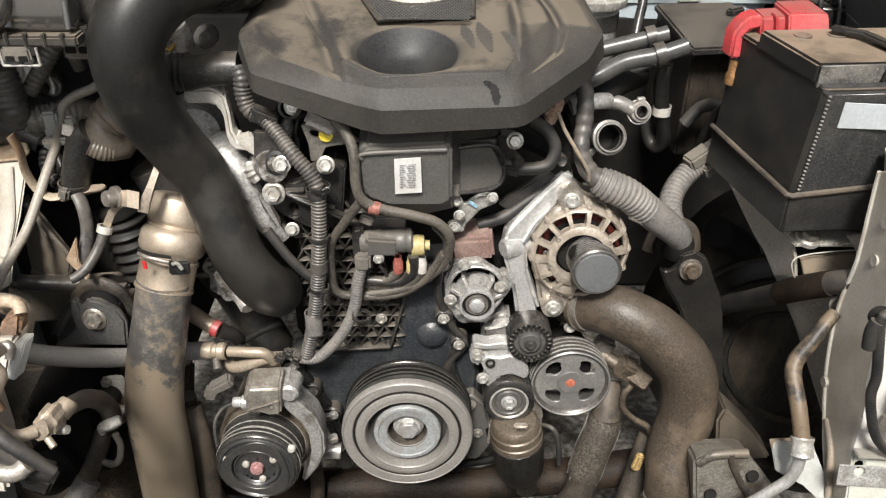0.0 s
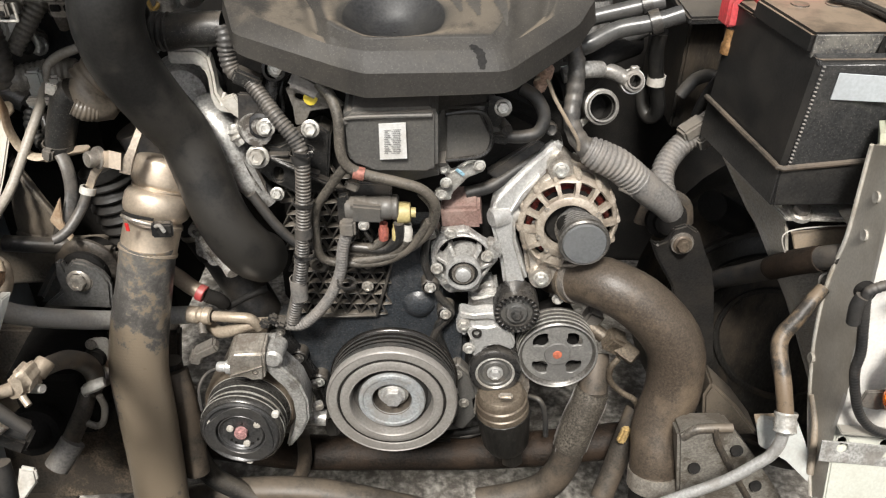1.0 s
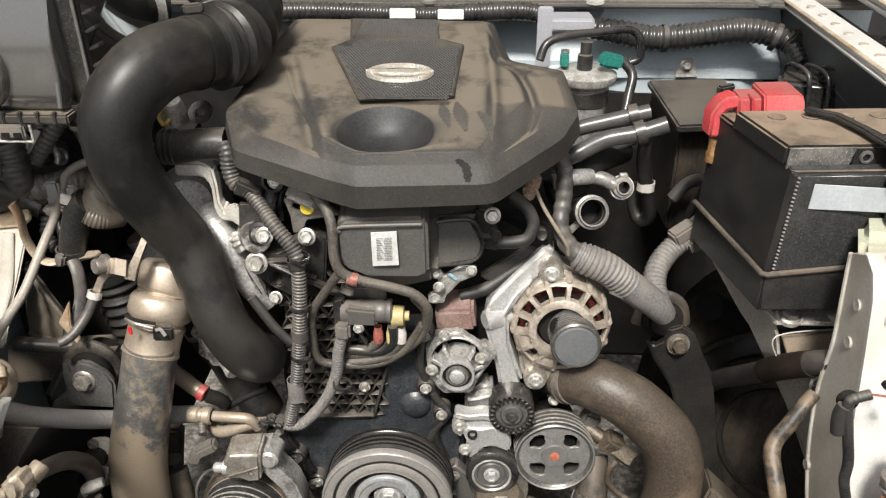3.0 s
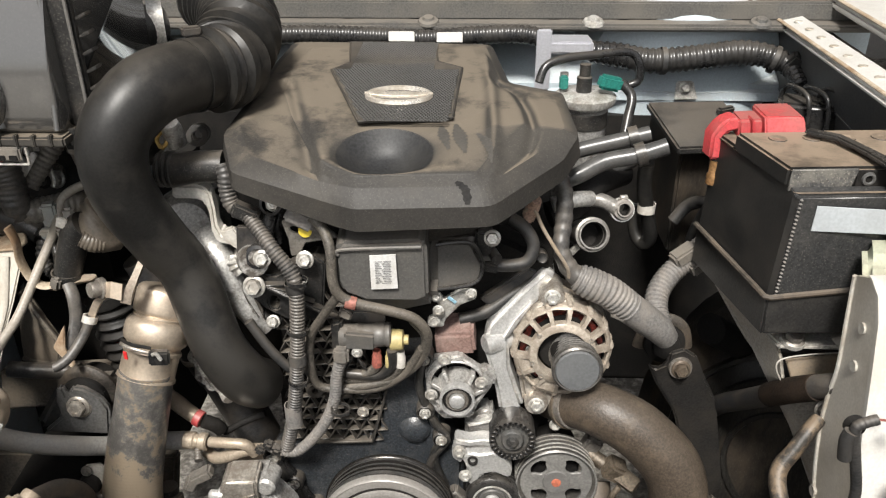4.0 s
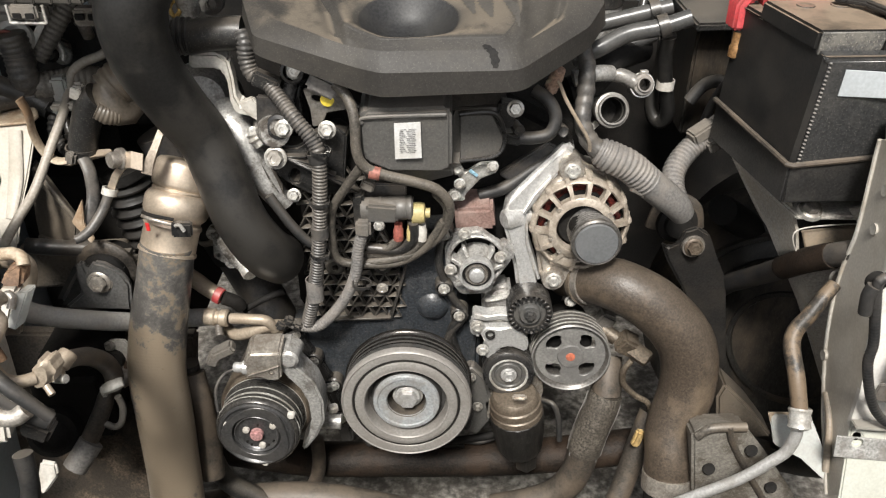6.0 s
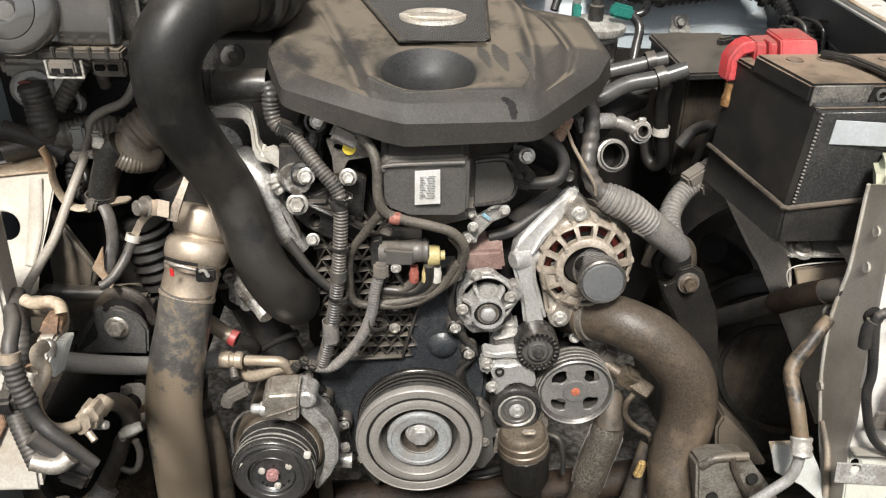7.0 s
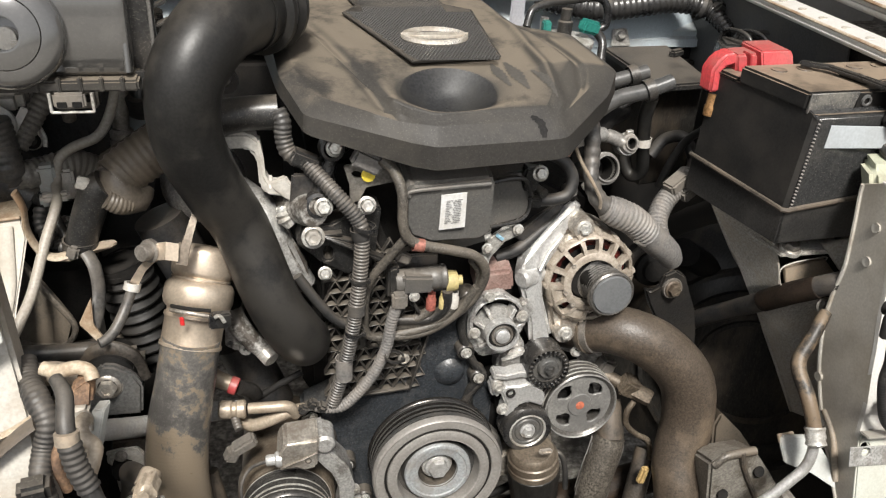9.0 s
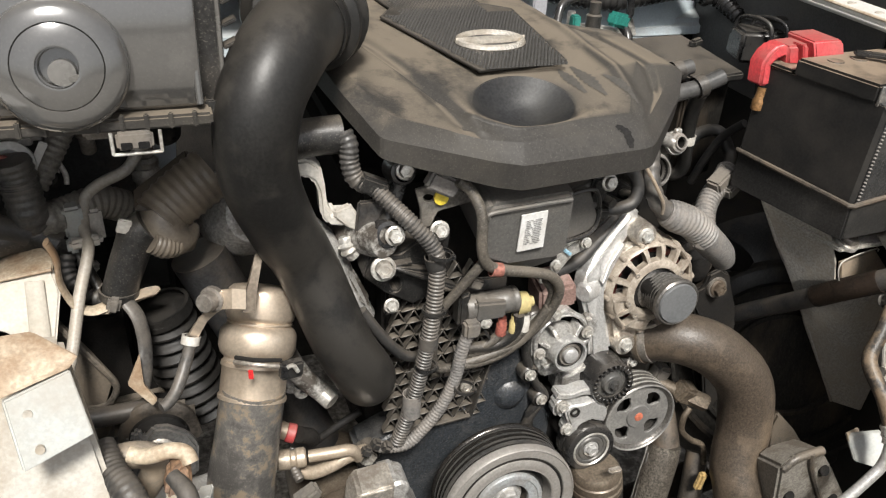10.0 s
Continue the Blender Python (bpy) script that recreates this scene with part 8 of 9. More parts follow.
for i in range(4):
    x = 0.522 + 0.024 * i
    y = 1.100 - 0.008 * i
    part("loop", tube([(x - 0.006, y + 0.070, 0.955), (x - 0.004, y + 0.060, 0.982), (x, y + 0.030, 0.990), (x + 0.008, y + 0.004, 0.983), (x + 0.011, y - 0.004, 0.955), (x + 0.011, y - 0.004, 0.925)], 0.0035, 10), M_GLOSS, rb4)
for i in range(7):
    part("clip", box((-0.157, 1.345, 1.035) if not i else V((-0.157, 1.345, 1.035)) + V((0.115 * i, 0, 0)), (0.022, 0.015, 0.012), (0, 0, 0), 0.003), M_CABLE, bay)

# lower right: chassis pipes, braided hose, steering fittings
M_BRAID = mat("dusty braided sleeve", (0.10, 0.088, 0.072), 0.5, 0.2, 0.45, 60, 0.5, (0.05, 0.042, 0.034), 0.4)
hose("chassis_pipe", M_BLACKSTEEL, "dirty black rubber pipe with worn sleeve", "pipe", [(0.407, 0.920, 0.570), (0.410, 0.885, 0.610), (0.418, 0.830, 0.662), (0.419, 0.775, 0.712), (0.425, 0.725, 0.760), (0.439, 0.695, 0.788), (0.452, 0.680, 0.802)], [0.0135, 0.0135, 0.0135, 0.0135, 0.0135, 0.0135, 0.0135], seg=18)
solo("worn_sleeve", tube([(0.419, 0.770, 0.717), (0.423, 0.731, 0.754), (0.435, 0.702, 0.781)], 0.0150, 18), M_SHADERUST, "worn dusty sleeve on a rubber pipe", "sleeve")
av = hose("ac_hose", M_ACHOSE, "brown dusty air conditioning hose", "hose", [(0.4320, 0.6750, 0.7600), (0.4190, 0.6650, 0.7500), (0.4040, 0.6550, 0.7320), (0.3910, 0.6480, 0.7160), (0.3860, 0.6360, 0.7040), (0.3869, 0.6100, 0.6839), (0.3903, 0.5893, 0.6549)], [0.0075, 0.0082, 0.0085, 0.0090, 0.0092, 0.0090, 0.0088], seg=18)
part("ferrule", lathe([(0.0115, 0.01), (0.0125, 0.008), (0.011, 0.003), (0.0125, -0.002), (0.011, -0.006), (0.0125, -0.011), (0.008, -0.014)], (0.3908, 0.5850, 0.6480), (0.05, 0.55, 0.8), 24), M_STEEL, av)
part("pipe", tube([(0.3910, 0.584, 0.642), (0.3900, 0.579, 0.622), (0.3840, 0.576, 0.604), (0.3720, 0.575, 0.590), (0.341, 0.575, 0.558), (0.291, 0.580, 0.517), (0.258, 0.585, 0.486)], 0.0065, 14), M_BRIGHT, av, "bright aluminium pipe")
pb = thing("pale_bracket", (0.415, 0.620, 0.570), "pale yellow chromated steel bracket", "bracket")
part("plate", solid([(0.383, 0.630, 0.605), (0.428, 0.620, 0.608), (0.435, 0.580, 0.588), (0.427, 0.560, 0.575), (0.412, 0.590, 0.576), (0.388, 0.610, 0.577)], (0, 0.005, 0), 0.0015), M_BODYGREY, pb)
part("edge", tube([(0.438, 0.630, 0.642), (0.436, 0.600, 0.621), (0.431, 0.570, 0.579)], 0.004, 10), M_TAN, pb)
part("lip", solid([(0.380, 0.628, 0.609), (0.415, 0.640, 0.598), (0.422, 0.640, 0.584), (0.384, 0.625, 0.597)], (0, 0.004, 0), 0.001), M_TAN, pb)
br = hose("braided_hose", M_BRAID, "dusty braided lower coolant hose", "hose", [(0.2260, 0.7650, 0.5060), (0.2200, 0.7580, 0.4850), (0.2100, 0.7500, 0.4550), (0.2010, 0.7420, 0.4170)], [0.0225, 0.0235, 0.0240, 0.0235], seg=36, bulge=lambda s: 0.0)
part("end_hose", tube([(0.2270, 0.7950, 0.5460), (0.2270, 0.7780, 0.5260), (0.2260, 0.7640, 0.5040)], 0.0205, 22), M_DIRTY, br, "brown dusty rubber hose end")
part("end_hose", tube([(0.2020, 0.7430, 0.4230), (0.1940, 0.7350, 0.3820), (0.1700, 0.7300, 0.3420), (0.1270, 0.7300, 0.3170), (0.0770, 0.7300, 0.3020)], 0.0215, 22), M_DIRTY, br, "brown dusty rubber hose end")
for k in range(14):
    a = 2 * math.pi * k / 14
    part("strand", tube([V(q) + V((0.0232 * math.cos(a), 0, 0)) + V((0, 0.85, 0.5)) * (0.0232 * math.sin(a)) for q in [(0.2240, 0.7630, 0.4990), (0.2200, 0.7580, 0.4850), (0.2100, 0.7500, 0.4550), (0.2020, 0.7430, 0.4200)]], 0.0017, 6), M_LOOMGREY, br)
hose("return_pipe", M_TANDIRT, "thin tan steel steering pipe", "pipe", [(0.253, 0.765, 0.566), (0.244, 0.762, 0.551), (0.246, 0.760, 0.529), (0.263, 0.757, 0.511), (0.284, 0.755, 0.496), (0.291, 0.750, 0.465)], 0.0042, seg=12)
sf = thing("steering_fitting", (0.255, 0.790, 0.545), "tan dusty banjo fitting on the steering pump", "fitting")
part("block", box((0.245, 0.775, 0.588), (0.026, 0.026, 0.028), (10, 30, 0), 0.004), M_TANDIRT, sf)
part("nut", lathe([(0, 0.012), (0.010, 0.012), (0.012, 0.008), (0.012, -0.015)], (0.263, 0.762, 0.579), (0.7, -0.6, -0.2), 6), M_TANDIRT, sf)
part("union", tube([(0.220, 0.810, 0.609), (0.213, 0.800, 0.597), (0.234, 0.785, 0.586)], 0.010, 14), M_TANDIRT, sf)
part("clip_block", box((0.217, 0.800, 0.605), (0.024, 0.02, 0.03), (0, 25, 0), 0.004), M_CONN, sf)
part("stud", hexbolt((0.169, 0.800, 0.637), AX, 0.006), M_STEEL, sf)
hose("dip_wire", M_CABLE, "thin black wire hanging below a pulley", "wire", [(0.141, 0.780, 0.476), (0.156, 0.770, 0.478), (0.165, 0.765, 0.455), (0.169, 0.760, 0.417)], 0.004, seg=10)
hose("lower_pipe", M_DARK, "grimy pipe crossing below the pulley", "pipe", [(0.034, 0.800, 0.361), (-0.000, 0.800, 0.364), (0.067, 0.800, 0.380), (0.105, 0.800, 0.398)], 0.006, seg=10)
hose("lower_hose", M_DIRTY, "dirty brown hose beside the lower hose", "hose", [(0.294, 0.770, 0.466), (0.280, 0.750, 0.431), (0.265, 0.730, 0.383), (0.250, 0.710, 0.346)], 0.016, seg=16)
solo("ochre_clip", box((0.268, 0.725, 0.462), (0.012, 0.01, 0.03), (0, 10, 0), 0.003), mat("ochre plastic", (0.40, 0.28, 0.12), 0.5), "ochre plastic clip on a lower hose", "clip")

# ---- left of the engine ----
ra = hose("refrigerant_hose", M_REFRIG, "pale grey refrigerant hose crossing behind a muddy hose", "hose", [(-0.477, 0.660, 0.721), (-0.462, 0.680, 0.695), (-0.423, 0.700, 0.673), (-0.381, 0.735, 0.643), (-0.341, 0.760, 0.629), (-0.303, 0.760, 0.632)], 0.0118, seg=18)
part("ferrule", lathe([(0.009, -0.022), (0.0112, -0.02), (0.0112, -0.008), (0.009, -0.006), (0.009, -0.002), (0.0112, 0.0), (0.0112, 0.008), (0.0085, 0.010)], (-0.282, 0.752, 0.638), (1, -0.1, 0), 24), M_GOLD, ra)
part("end_pipe", tube([(-0.269, 0.750, 0.639), (-0.243, 0.745, 0.642), (-0.223, 0.745, 0.640), (-0.214, 0.750, 0.622)], 0.0068, 16), M_GOLD, ra)
rb = hose("refrigerant_pipe", M_GOLD, "dusty ivory alloy refrigerant pipe with a red ring", "pipe", [(-0.333, 0.790, 0.680), (-0.315, 0.780, 0.675), (-0.299, 0.772, 0.668), (-0.282, 0.765, 0.662)], [0.0105, 0.0105, 0.010, 0.009], seg=18)
part("red_ring", lathe([(0.0095, -0.005), (0.0108, -0.004), (0.0108, 0.004), (0.0095, 0.005)], (-0.285, 0.766, 0.663), (1, -0.3, -0.35), 20), M_RED, rb, "red plastic ring")
part("stub", tube([(-0.277, 0.760, 0.664), (-0.265, 0.765, 0.654), (-0.261, 0.770, 0.643)], 0.009, 14), M_DARK, rb)
hose("refrigerant_pipe", M_GOLD, "lower alloy refrigerant pipe elbow", "pipe", [(-0.282, 0.765, 0.609), (-0.267, 0.755, 0.608), (-0.247, 0.750, 0.617), (-0.224, 0.750, 0.627), (-0.204, 0.755, 0.625)], 0.0078, seg=16)
hose("guide_rod", M_DARK, "thin dark rod beside the refrigerant pipe", "pipe", [(-0.259, 0.775, 0.633), (-0.233, 0.775, 0.650), (-0.204, 0.780, 0.662)], 0.0045, seg=10)
pl = thing("plug_connector", (-0.280, 0.730, 0.582), "grey wiring plug with cables above the compressor", "connector")
part("plug", box((-0.277, 0.725, 0.607), (0.030, 0.018, 0.014), (0, -25, 10), 0.003), M_CONN, pl)
part("plug", box((-0.292, 0.725, 0.593), (0.016, 0.016, 0.018), (0, 25, 10), 0.003), M_CONN, pl)
part("wire", tube([(-0.282, 0.735, 0.621), (-0.286, 0.750, 0.627), (-0.284, 0.770, 0.633)], 0.005, 10, rib=0.0006, pitch=0.004), M_LOOM, pl)
part("wire", tube([(-0.250, 0.700, 0.600), (-0.272, 0.700, 0.590), (-0.283, 0.690, 0.573), (-0.282, 0.680, 0.544)], 0.002, 8), M_LOOM, pl)
hose("lower_hose", M_DIRTY, "dark dirty hose beside a muddy hose", "hose", [(-0.327, 0.730, 0.562), (-0.318, 0.715, 0.526), (-0.311, 0.700, 0.478), (-0.308, 0.680, 0.423)], 0.017, seg=16)
M_PIPE = mat("pale dusty pipe paint", (0.33, 0.30, 0.26), 0.45, 0, 0.12, 60, 0.08, (0.30, 0.262, 0.21), 0.4)
mp = hose("metal_pipe", M_PIPE, "pale dusty metal pipe bent along the wing", "pipe", [(-0.386, 0.900, 0.998), (-0.393, 0.895, 0.972), (-0.403, 0.890, 0.949), (-0.415, 0.885, 0.936), (-0.439, 0.880, 0.927), (-0.454, 0.875, 0.915), (-0.458, 0.860, 0.894), (-0.455, 0.832, 0.882), (-0.467, 0.805, 0.850), (-0.478, 0.765, 0.814), (-0.487, 0.738, 0.797), (-0.499, 0.718, 0.777), (-0.506, 0.706, 0.762)], 0.0056, seg=14)
for q, z in (((-0.457, 0.842, 0.886), (0.030, 0.012, 0.010)), ((-0.467, 0.865, 0.899), (0.018, 0.02, 0.034)), ((-0.453, 0.875, 0.888), (0.022, 0.02, 0.036)), ((-0.469, 0.850, 0.880), (0.012, 0.016, 0.014))):
    part("clip", box(q, z, (0, 0, 10), 0.003), M_WHITEGREY if z[0] > 0.02 else M_BODYGREY, mp, "pale plastic pipe clip")
sr = thing("strut_pipe", (-0.400, 0.940, 0.892), "dull steel pipe with ribbed fitting behind the hose", "pipe")
part("pipe", tube([(-0.389, 0.960, 0.987), (-0.394, 0.955, 0.955), (-0.397, 0.950, 0.922)], 0.0095, 16), M_DULLSTEEL, sr)
part("fitting", lathe([(0.010, 0.0), (0.014, -0.004), (0.014, -0.010), (0.012, -0.012), (0.015, -0.016), (0.015, -0.026), (0.012, -0.030), (0.013, -0.036), (0.010, -0.045), (0, -0.045)], (-0.397, 0.950, 0.922), (0, 0, 1), 24), M_DULLSTEEL, sr)
part("plug", lathe([(0.012, 0.0), (0.014, -0.004), (0.014, -0.02), (0.010, -0.024), (0.010, -0.035), (0, -0.035)], (-0.371, 0.960, 0.972), (0, 0, 1), 20), M_PLASTIC, sr)
part("backing", solid([(-0.4330, 1.0000, 0.9240), (-0.4040, 1.0000, 0.9320), (-0.3600, 1.0000, 0.9300), (-0.3660, 1.0000, 0.8830), (-0.4050, 1.0000, 0.8800), (-0.4330, 1.0000, 0.8950)], (0, 0.006, 0), 0.002), M_APRON, sr, "pale blue-grey body sheet")
part("mount_cup", lathe([(0, 0.01), (0.016, 0.01), (0.018, 0.004), (0.018, -0.02), (0.014, -0.026)], (-0.3740, 0.9600, 0.9560), (0, -0.5, 0.8), 22), M_PLASTIC, sr)
M_TANRIB = mat("brown ribbed rubber", (0.115, 0.097, 0.077), 0.36, 0, 0.12, 50, 0.1, (0.19, 0.155, 0.115), 0.45, edge=(0.46, 0.60))
tr = thing("ribbed_drain_hose", (-0.383, 0.830, 0.876), "tan ribbed rubber elbow hose", "hose")
part("ribbed_hose", tube([(-0.335, 0.840, 0.947), (-0.358, 0.833, 0.934), (-0.377, 0.826, 0.922), (-0.388, 0.820, 0.914)], [0.0255, 0.0255, 0.025, 0.024], 26, rib=0.0014, pitch=0.0085), M_TANRIB, tr)
part("elbow", tube([(-0.384, 0.822, 0.918), (-0.385, 0.815, 0.907), (-0.379, 0.812, 0.897), (-0.370, 0.818, 0.892), (-0.363, 0.828, 0.901)], [0.021, 0.0215, 0.0195, 0.0165, 0.012], 24), M_TANRIB, tr)
part("ribbed_end", tube([(-0.375, 0.806, 0.892), (-0.386, 0.800, 0.896), (-0.397, 0.797, 0.903)], [0.0115, 0.0125, 0.0105], 18, rib=0.0007, pitch=0.004), M_TANRIB, tr)
part("black_elbow", tube([(-0.398, 0.810, 0.913), (-0.408, 0.810, 0.905), (-0.418, 0.810, 0.883), (-0.428, 0.810, 0.858), (-0.434, 0.810, 0.840)], [0.017, 0.0175, 0.017, 0.0165, 0.016], 20), M_PLASTIC, tr)
part("clip", box((-0.418, 0.800, 0.920), (0.012, 0.004, 0.014), (0, 20, 0), 0.001), M_WHITEGREY, tr)
solo("shield_edge", solid([(-0.410, 0.830, 0.920), (-0.355, 0.850, 0.951), (-0.353, 0.850, 0.947), (-0.403, 0.825, 0.915)], (0.0, 0.03, 0.006), 0.002), M_DIRTY, "brown dusty shield above a ribbed hose", "shield")
lbk = thing("stay_bracket", (-0.454, 0.810, 0.828), "tan rusty sheet bracket with hanging stay", "bracket")
part("strip", tube([(-0.484, 0.800, 0.913), (-0.479, 0.800, 0.894), (-0.480, 0.800, 0.869), (-0.473, 0.800, 0.845), (-0.459, 0.800, 0.834), (-0.441, 0.805, 0.836)], 0.008, 12, flat=0.35), M_RUSTTOP, lbk)
part("plate", solid([(-0.465, 0.805, 0.834), (-0.440, 0.805, 0.836), (-0.424, 0.810, 0.845), (-0.399, 0.810, 0.847), (-0.395, 0.805, 0.846), (-0.401, 0.800, 0.843), (-0.426, 0.795, 0.841), (-0.445, 0.795, 0.832), (-0.461, 0.800, 0.831)], (0, 0.003, -0.004), 0.001), M_TAN, lbk)
part("stay", tube([(-0.426, 0.795, 0.841), (-0.418, 0.785, 0.827), (-0.416, 0.775, 0.802), (-0.419, 0.760, 0.781), (-0.424, 0.750, 0.768)], 0.0075, 12, flat=0.45), M_LOOM, lbk)
part("foot", solid([(-0.435, 0.745, 0.782), (-0.421, 0.755, 0.807), (-0.421, 0.745, 0.779), (-0.411, 0.740, 0.762), (-0.416, 0.740, 0.756)], (0, 0.005, 0), 0.001), M_RUSTTOP, lbk)
part("nut", box((-0.438, 0.790, 0.844), (0.012, 0.01, 0.016), (0, 20, 0), 0.003), M_CONN, lbk)
part("cuff", clamp_ring((-0.433, 0.810, 0.845), (0.1, 0, 1), 0.0165, 0.008, 0.002), M_PLASTIC, lbk)
M_WINGLOOM = mat("dusty brown grey conduit", (0.15, 0.138, 0.12), 0.42, 0, 0.2, 70, 0.1, (0.17, 0.15, 0.125), 0.45)
for k, (r0, pts) in enumerate(((0.0165, [(-0.507, 0.860, 0.968), (-0.504, 0.860, 0.944), (-0.502, 0.855, 0.918), (-0.502, 0.860, 0.902)]), (0.016, [(-0.504, 0.862, 0.903), (-0.489, 0.865, 0.902), (-0.473, 0.875, 0.902), (-0.444, 0.890, 0.903), (-0.421, 0.900, 0.890)]),
                             (0.0105, [(-0.454, 0.920, 0.991), (-0.468, 0.905, 0.970), (-0.484, 0.890, 0.946), (-0.495, 0.880, 0.930)]), (0.015, [(-0.551, 0.840, 0.891), (-0.524, 0.850, 0.894), (-0.503, 0.860, 0.888), (-0.483, 0.860, 0.876)]),
                             (0.012, [(-0.546, 0.840, 0.919), (-0.526, 0.845, 0.909), (-0.506, 0.850, 0.896)]), (0.007, [(-0.476, 0.850, 0.870), (-0.477, 0.840, 0.852), (-0.463, 0.830, 0.834), (-0.446, 0.820, 0.831)]), (0.006, [(-0.483, 0.850, 0.884), (-0.469, 0.855, 0.867), (-0.457, 0.840, 0.844), (-0.451, 0.830, 0.830)]))):
    hose("wing_hose", (M_LOOM, M_WINGLOOM, M_WINGLOOM, M_PLASTIC, M_CABLE, M_CABLE, M_PLASTIC)[k], "dusty black ribbed hose by the wing", "hose", pts, r0, rib=0.0011 if k in (0, 1, 2, 5) else 0, pitch=0.0065, seg=16)
sp = thing("valve_block", (-0.505, 0.930, 0.924), "cluster of grey dusty valves and wires on the wing", "valve block")
part("valve_body", box((-0.522, 0.920, 0.977), (0.075, 0.05, 0.030), (10, 0, 0), 0.008), M_WHITEGREY, sp)
part("valve_body", box((-0.491, 0.930, 0.974), (0.030, 0.04, 0.035), (10, 0, 0), 0.004), M_CONN, sp)
part("valve_cap", lathe([(0, 0.012), (0.020, 0.010), (0.022, 0), (0.022, -0.03)], (-0.508, 0.910, 0.957), (0.2, -0.8, 0.5), 24), M_PLASTIC, sp)
part("disc", lathe([(0, 0.004), (0.020, 0.004), (0.022, 0.0), (0.022, -0.01)], (-0.520, 0.880, 0.956), (0.3, -0.8, 0.5), 24), M_WHITEGREY, sp)
for k, (dz, mm) in enumerate(((0, M_RED), (8, M_PALEYELLOW), (15, M_WHITEGREY), (22, M_DULLRED))):
    part("wire", tube([V((-0.507, 0.870, 0.947)) + V((0, 0, dz * 0.0007)), V((-0.516, 0.868, 0.953)) + V((0, 0, dz * 0.0007)), V((-0.530, 0.868, 0.949)) + V((0, 0, dz * 0.0007))], 0.0022, 8), mm, sp)
part("bolt_plate", solid([(-0.498, 0.900, 0.921), (-0.485, 0.900, 0.941), (-0.476, 0.900, 0.942), (-0.474, 0.900, 0.931), (-0.483, 0.895, 0.921)], (0, 0.006, 0), 0.002), M_STEEL, sp)
part("bolt", lathe([(0, 0.006), (0.006, 0.006), (0.0075, 0.003), (0.009, 0.0)], (-0.482, 0.893, 0.931), (0.1, -0.9, 0.4), 16), M_DARK, sp)
part("stay_wire", tube([(-0.475, 0.900, 0.948), (-0.469, 0.895, 0.934), (-0.469, 0.890, 0.925)], 0.0025, 8), M_STEEL, sp)
part("bracket", box((-0.428, 0.910, 0.975), (0.04, 0.02, 0.022), (0, 0, 0), 0.003), M_DULLSTEEL, sp)
# bracket slots drawn as near-black slabs for their inner shade
for dx in (-0.012, 0.004):
    part("slot", box(V((-0.426, 0.897, 0.977)) + V((dx, 0, 0)), (0.012, 0.003, 0.008), (0, 0, 0), 0.001), M_DARK, sp)
part("pin", lathe([(0, 0.008), (0.010, 0.008), (0.010, 0.003), (0.0075, 0.002), (0.0075, -0.02)], (-0.447, 0.920, 0.962), (0, -0.4, 1), 20), M_DULLSTEEL, sp)
part("white_tag", solid([(-0.497, 0.875, 0.951), (-0.484, 0.885, 0.974), (-0.477, 0.885, 0.970), (-0.492, 0.875, 0.946)], (0, 0.003, 0), 0.001), M_WHITE, sp)
part("white_block", solid([(-0.5310, 0.9000, 0.9870), (-0.4990, 0.9000, 0.9850), (-0.4990, 0.9000, 0.9680), (-0.5350, 0.9000, 0.9640)], (0, 0.03, 0), 0.004), M_WHITEGREY, sp, "pale plastic block")
part("slotted_tab", solid([(-0.4960, 0.9100, 0.9870), (-0.4790, 0.9100, 0.9880), (-0.4790, 0.9100, 0.9700), (-0.5000, 0.9100, 0.9700)], (0, 0.006, 0), 0.002, holes=[circle((-0.4890, 0.9100, 0.9790), (1, 0, 0), (0, 0.1, 1), 0.005, 14)]), M_DULLSTEEL, sp)
part("bolt_tab", solid([(-0.4990, 0.9500, 0.9350), (-0.4850, 0.9500, 0.9270), (-0.4860, 0.9500, 0.9050), (-0.5000, 0.9500, 0.9000), (-0.5070, 0.9500, 0.9090)], (0, 0.006, 0), 0.003), M_PLATE, sp)
part("tab_bolt", hexbolt((-0.4960, 0.9450, 0.9120), (0, -1, 0.3), 0.009), M_STEEL, sp)
part("pale_ring", lathe([(0.012, -0.004), (0.014, 0.004), (0.021, 0.004), (0.023, -0.004)], (-0.5100, 0.8700, 0.9590), (0.2, -0.8, 0.5), 24), M_WHITE, sp, "white ring round a valve")
part("red_cap", lathe([(0, 0.006), (0.010, 0.005), (0.012, -0.004)], (-0.5140, 0.8650, 0.9500), (0.2, -0.8, 0.5), 20), M_RED, sp, "red valve cap")
part("back_plate", box((-0.499, 0.970, 0.885), (0.20, 0.006, 0.16), (0, 0, 0), 0.003), M_BLACKSTEEL, sp)
for k in range(5):
    q = V((-0.481, 0.865, 0.866)) + V((0.011 * (k % 3), 0.004 * k, -0.013 * k))
    part("fitting", box(q, (0.012, 0.012, 0.012), (20 * k, 15 * k, 30 * k), 0.003), (M_CONN, M_PLASTIC, M_STEEL, M_WHITEGREY, M_PLASTIC)[k], sp)
bo = thing("rubber_boot", (-0.377, 0.830, 0.701), "black ribbed rubber suspension boot", "boot")
part("bellows", tube([(-0.399, 0.830, 0.806), (-0.391, 0.830, 0.758), (-0.377, 0.830, 0.701), (-0.365, 0.830, 0.665)], [0.026, 0.030, 0.031, 0.028], 26, step=0.002, bulge=lambda s: 0.004 * math.sin(s * 420)), M_BOOT, bo)
part("collar", clamp_ring((-0.398, 0.830, 0.803), (0.3, 0, -1), 0.026, 0.012, 0.004), M_BOOT, bo)
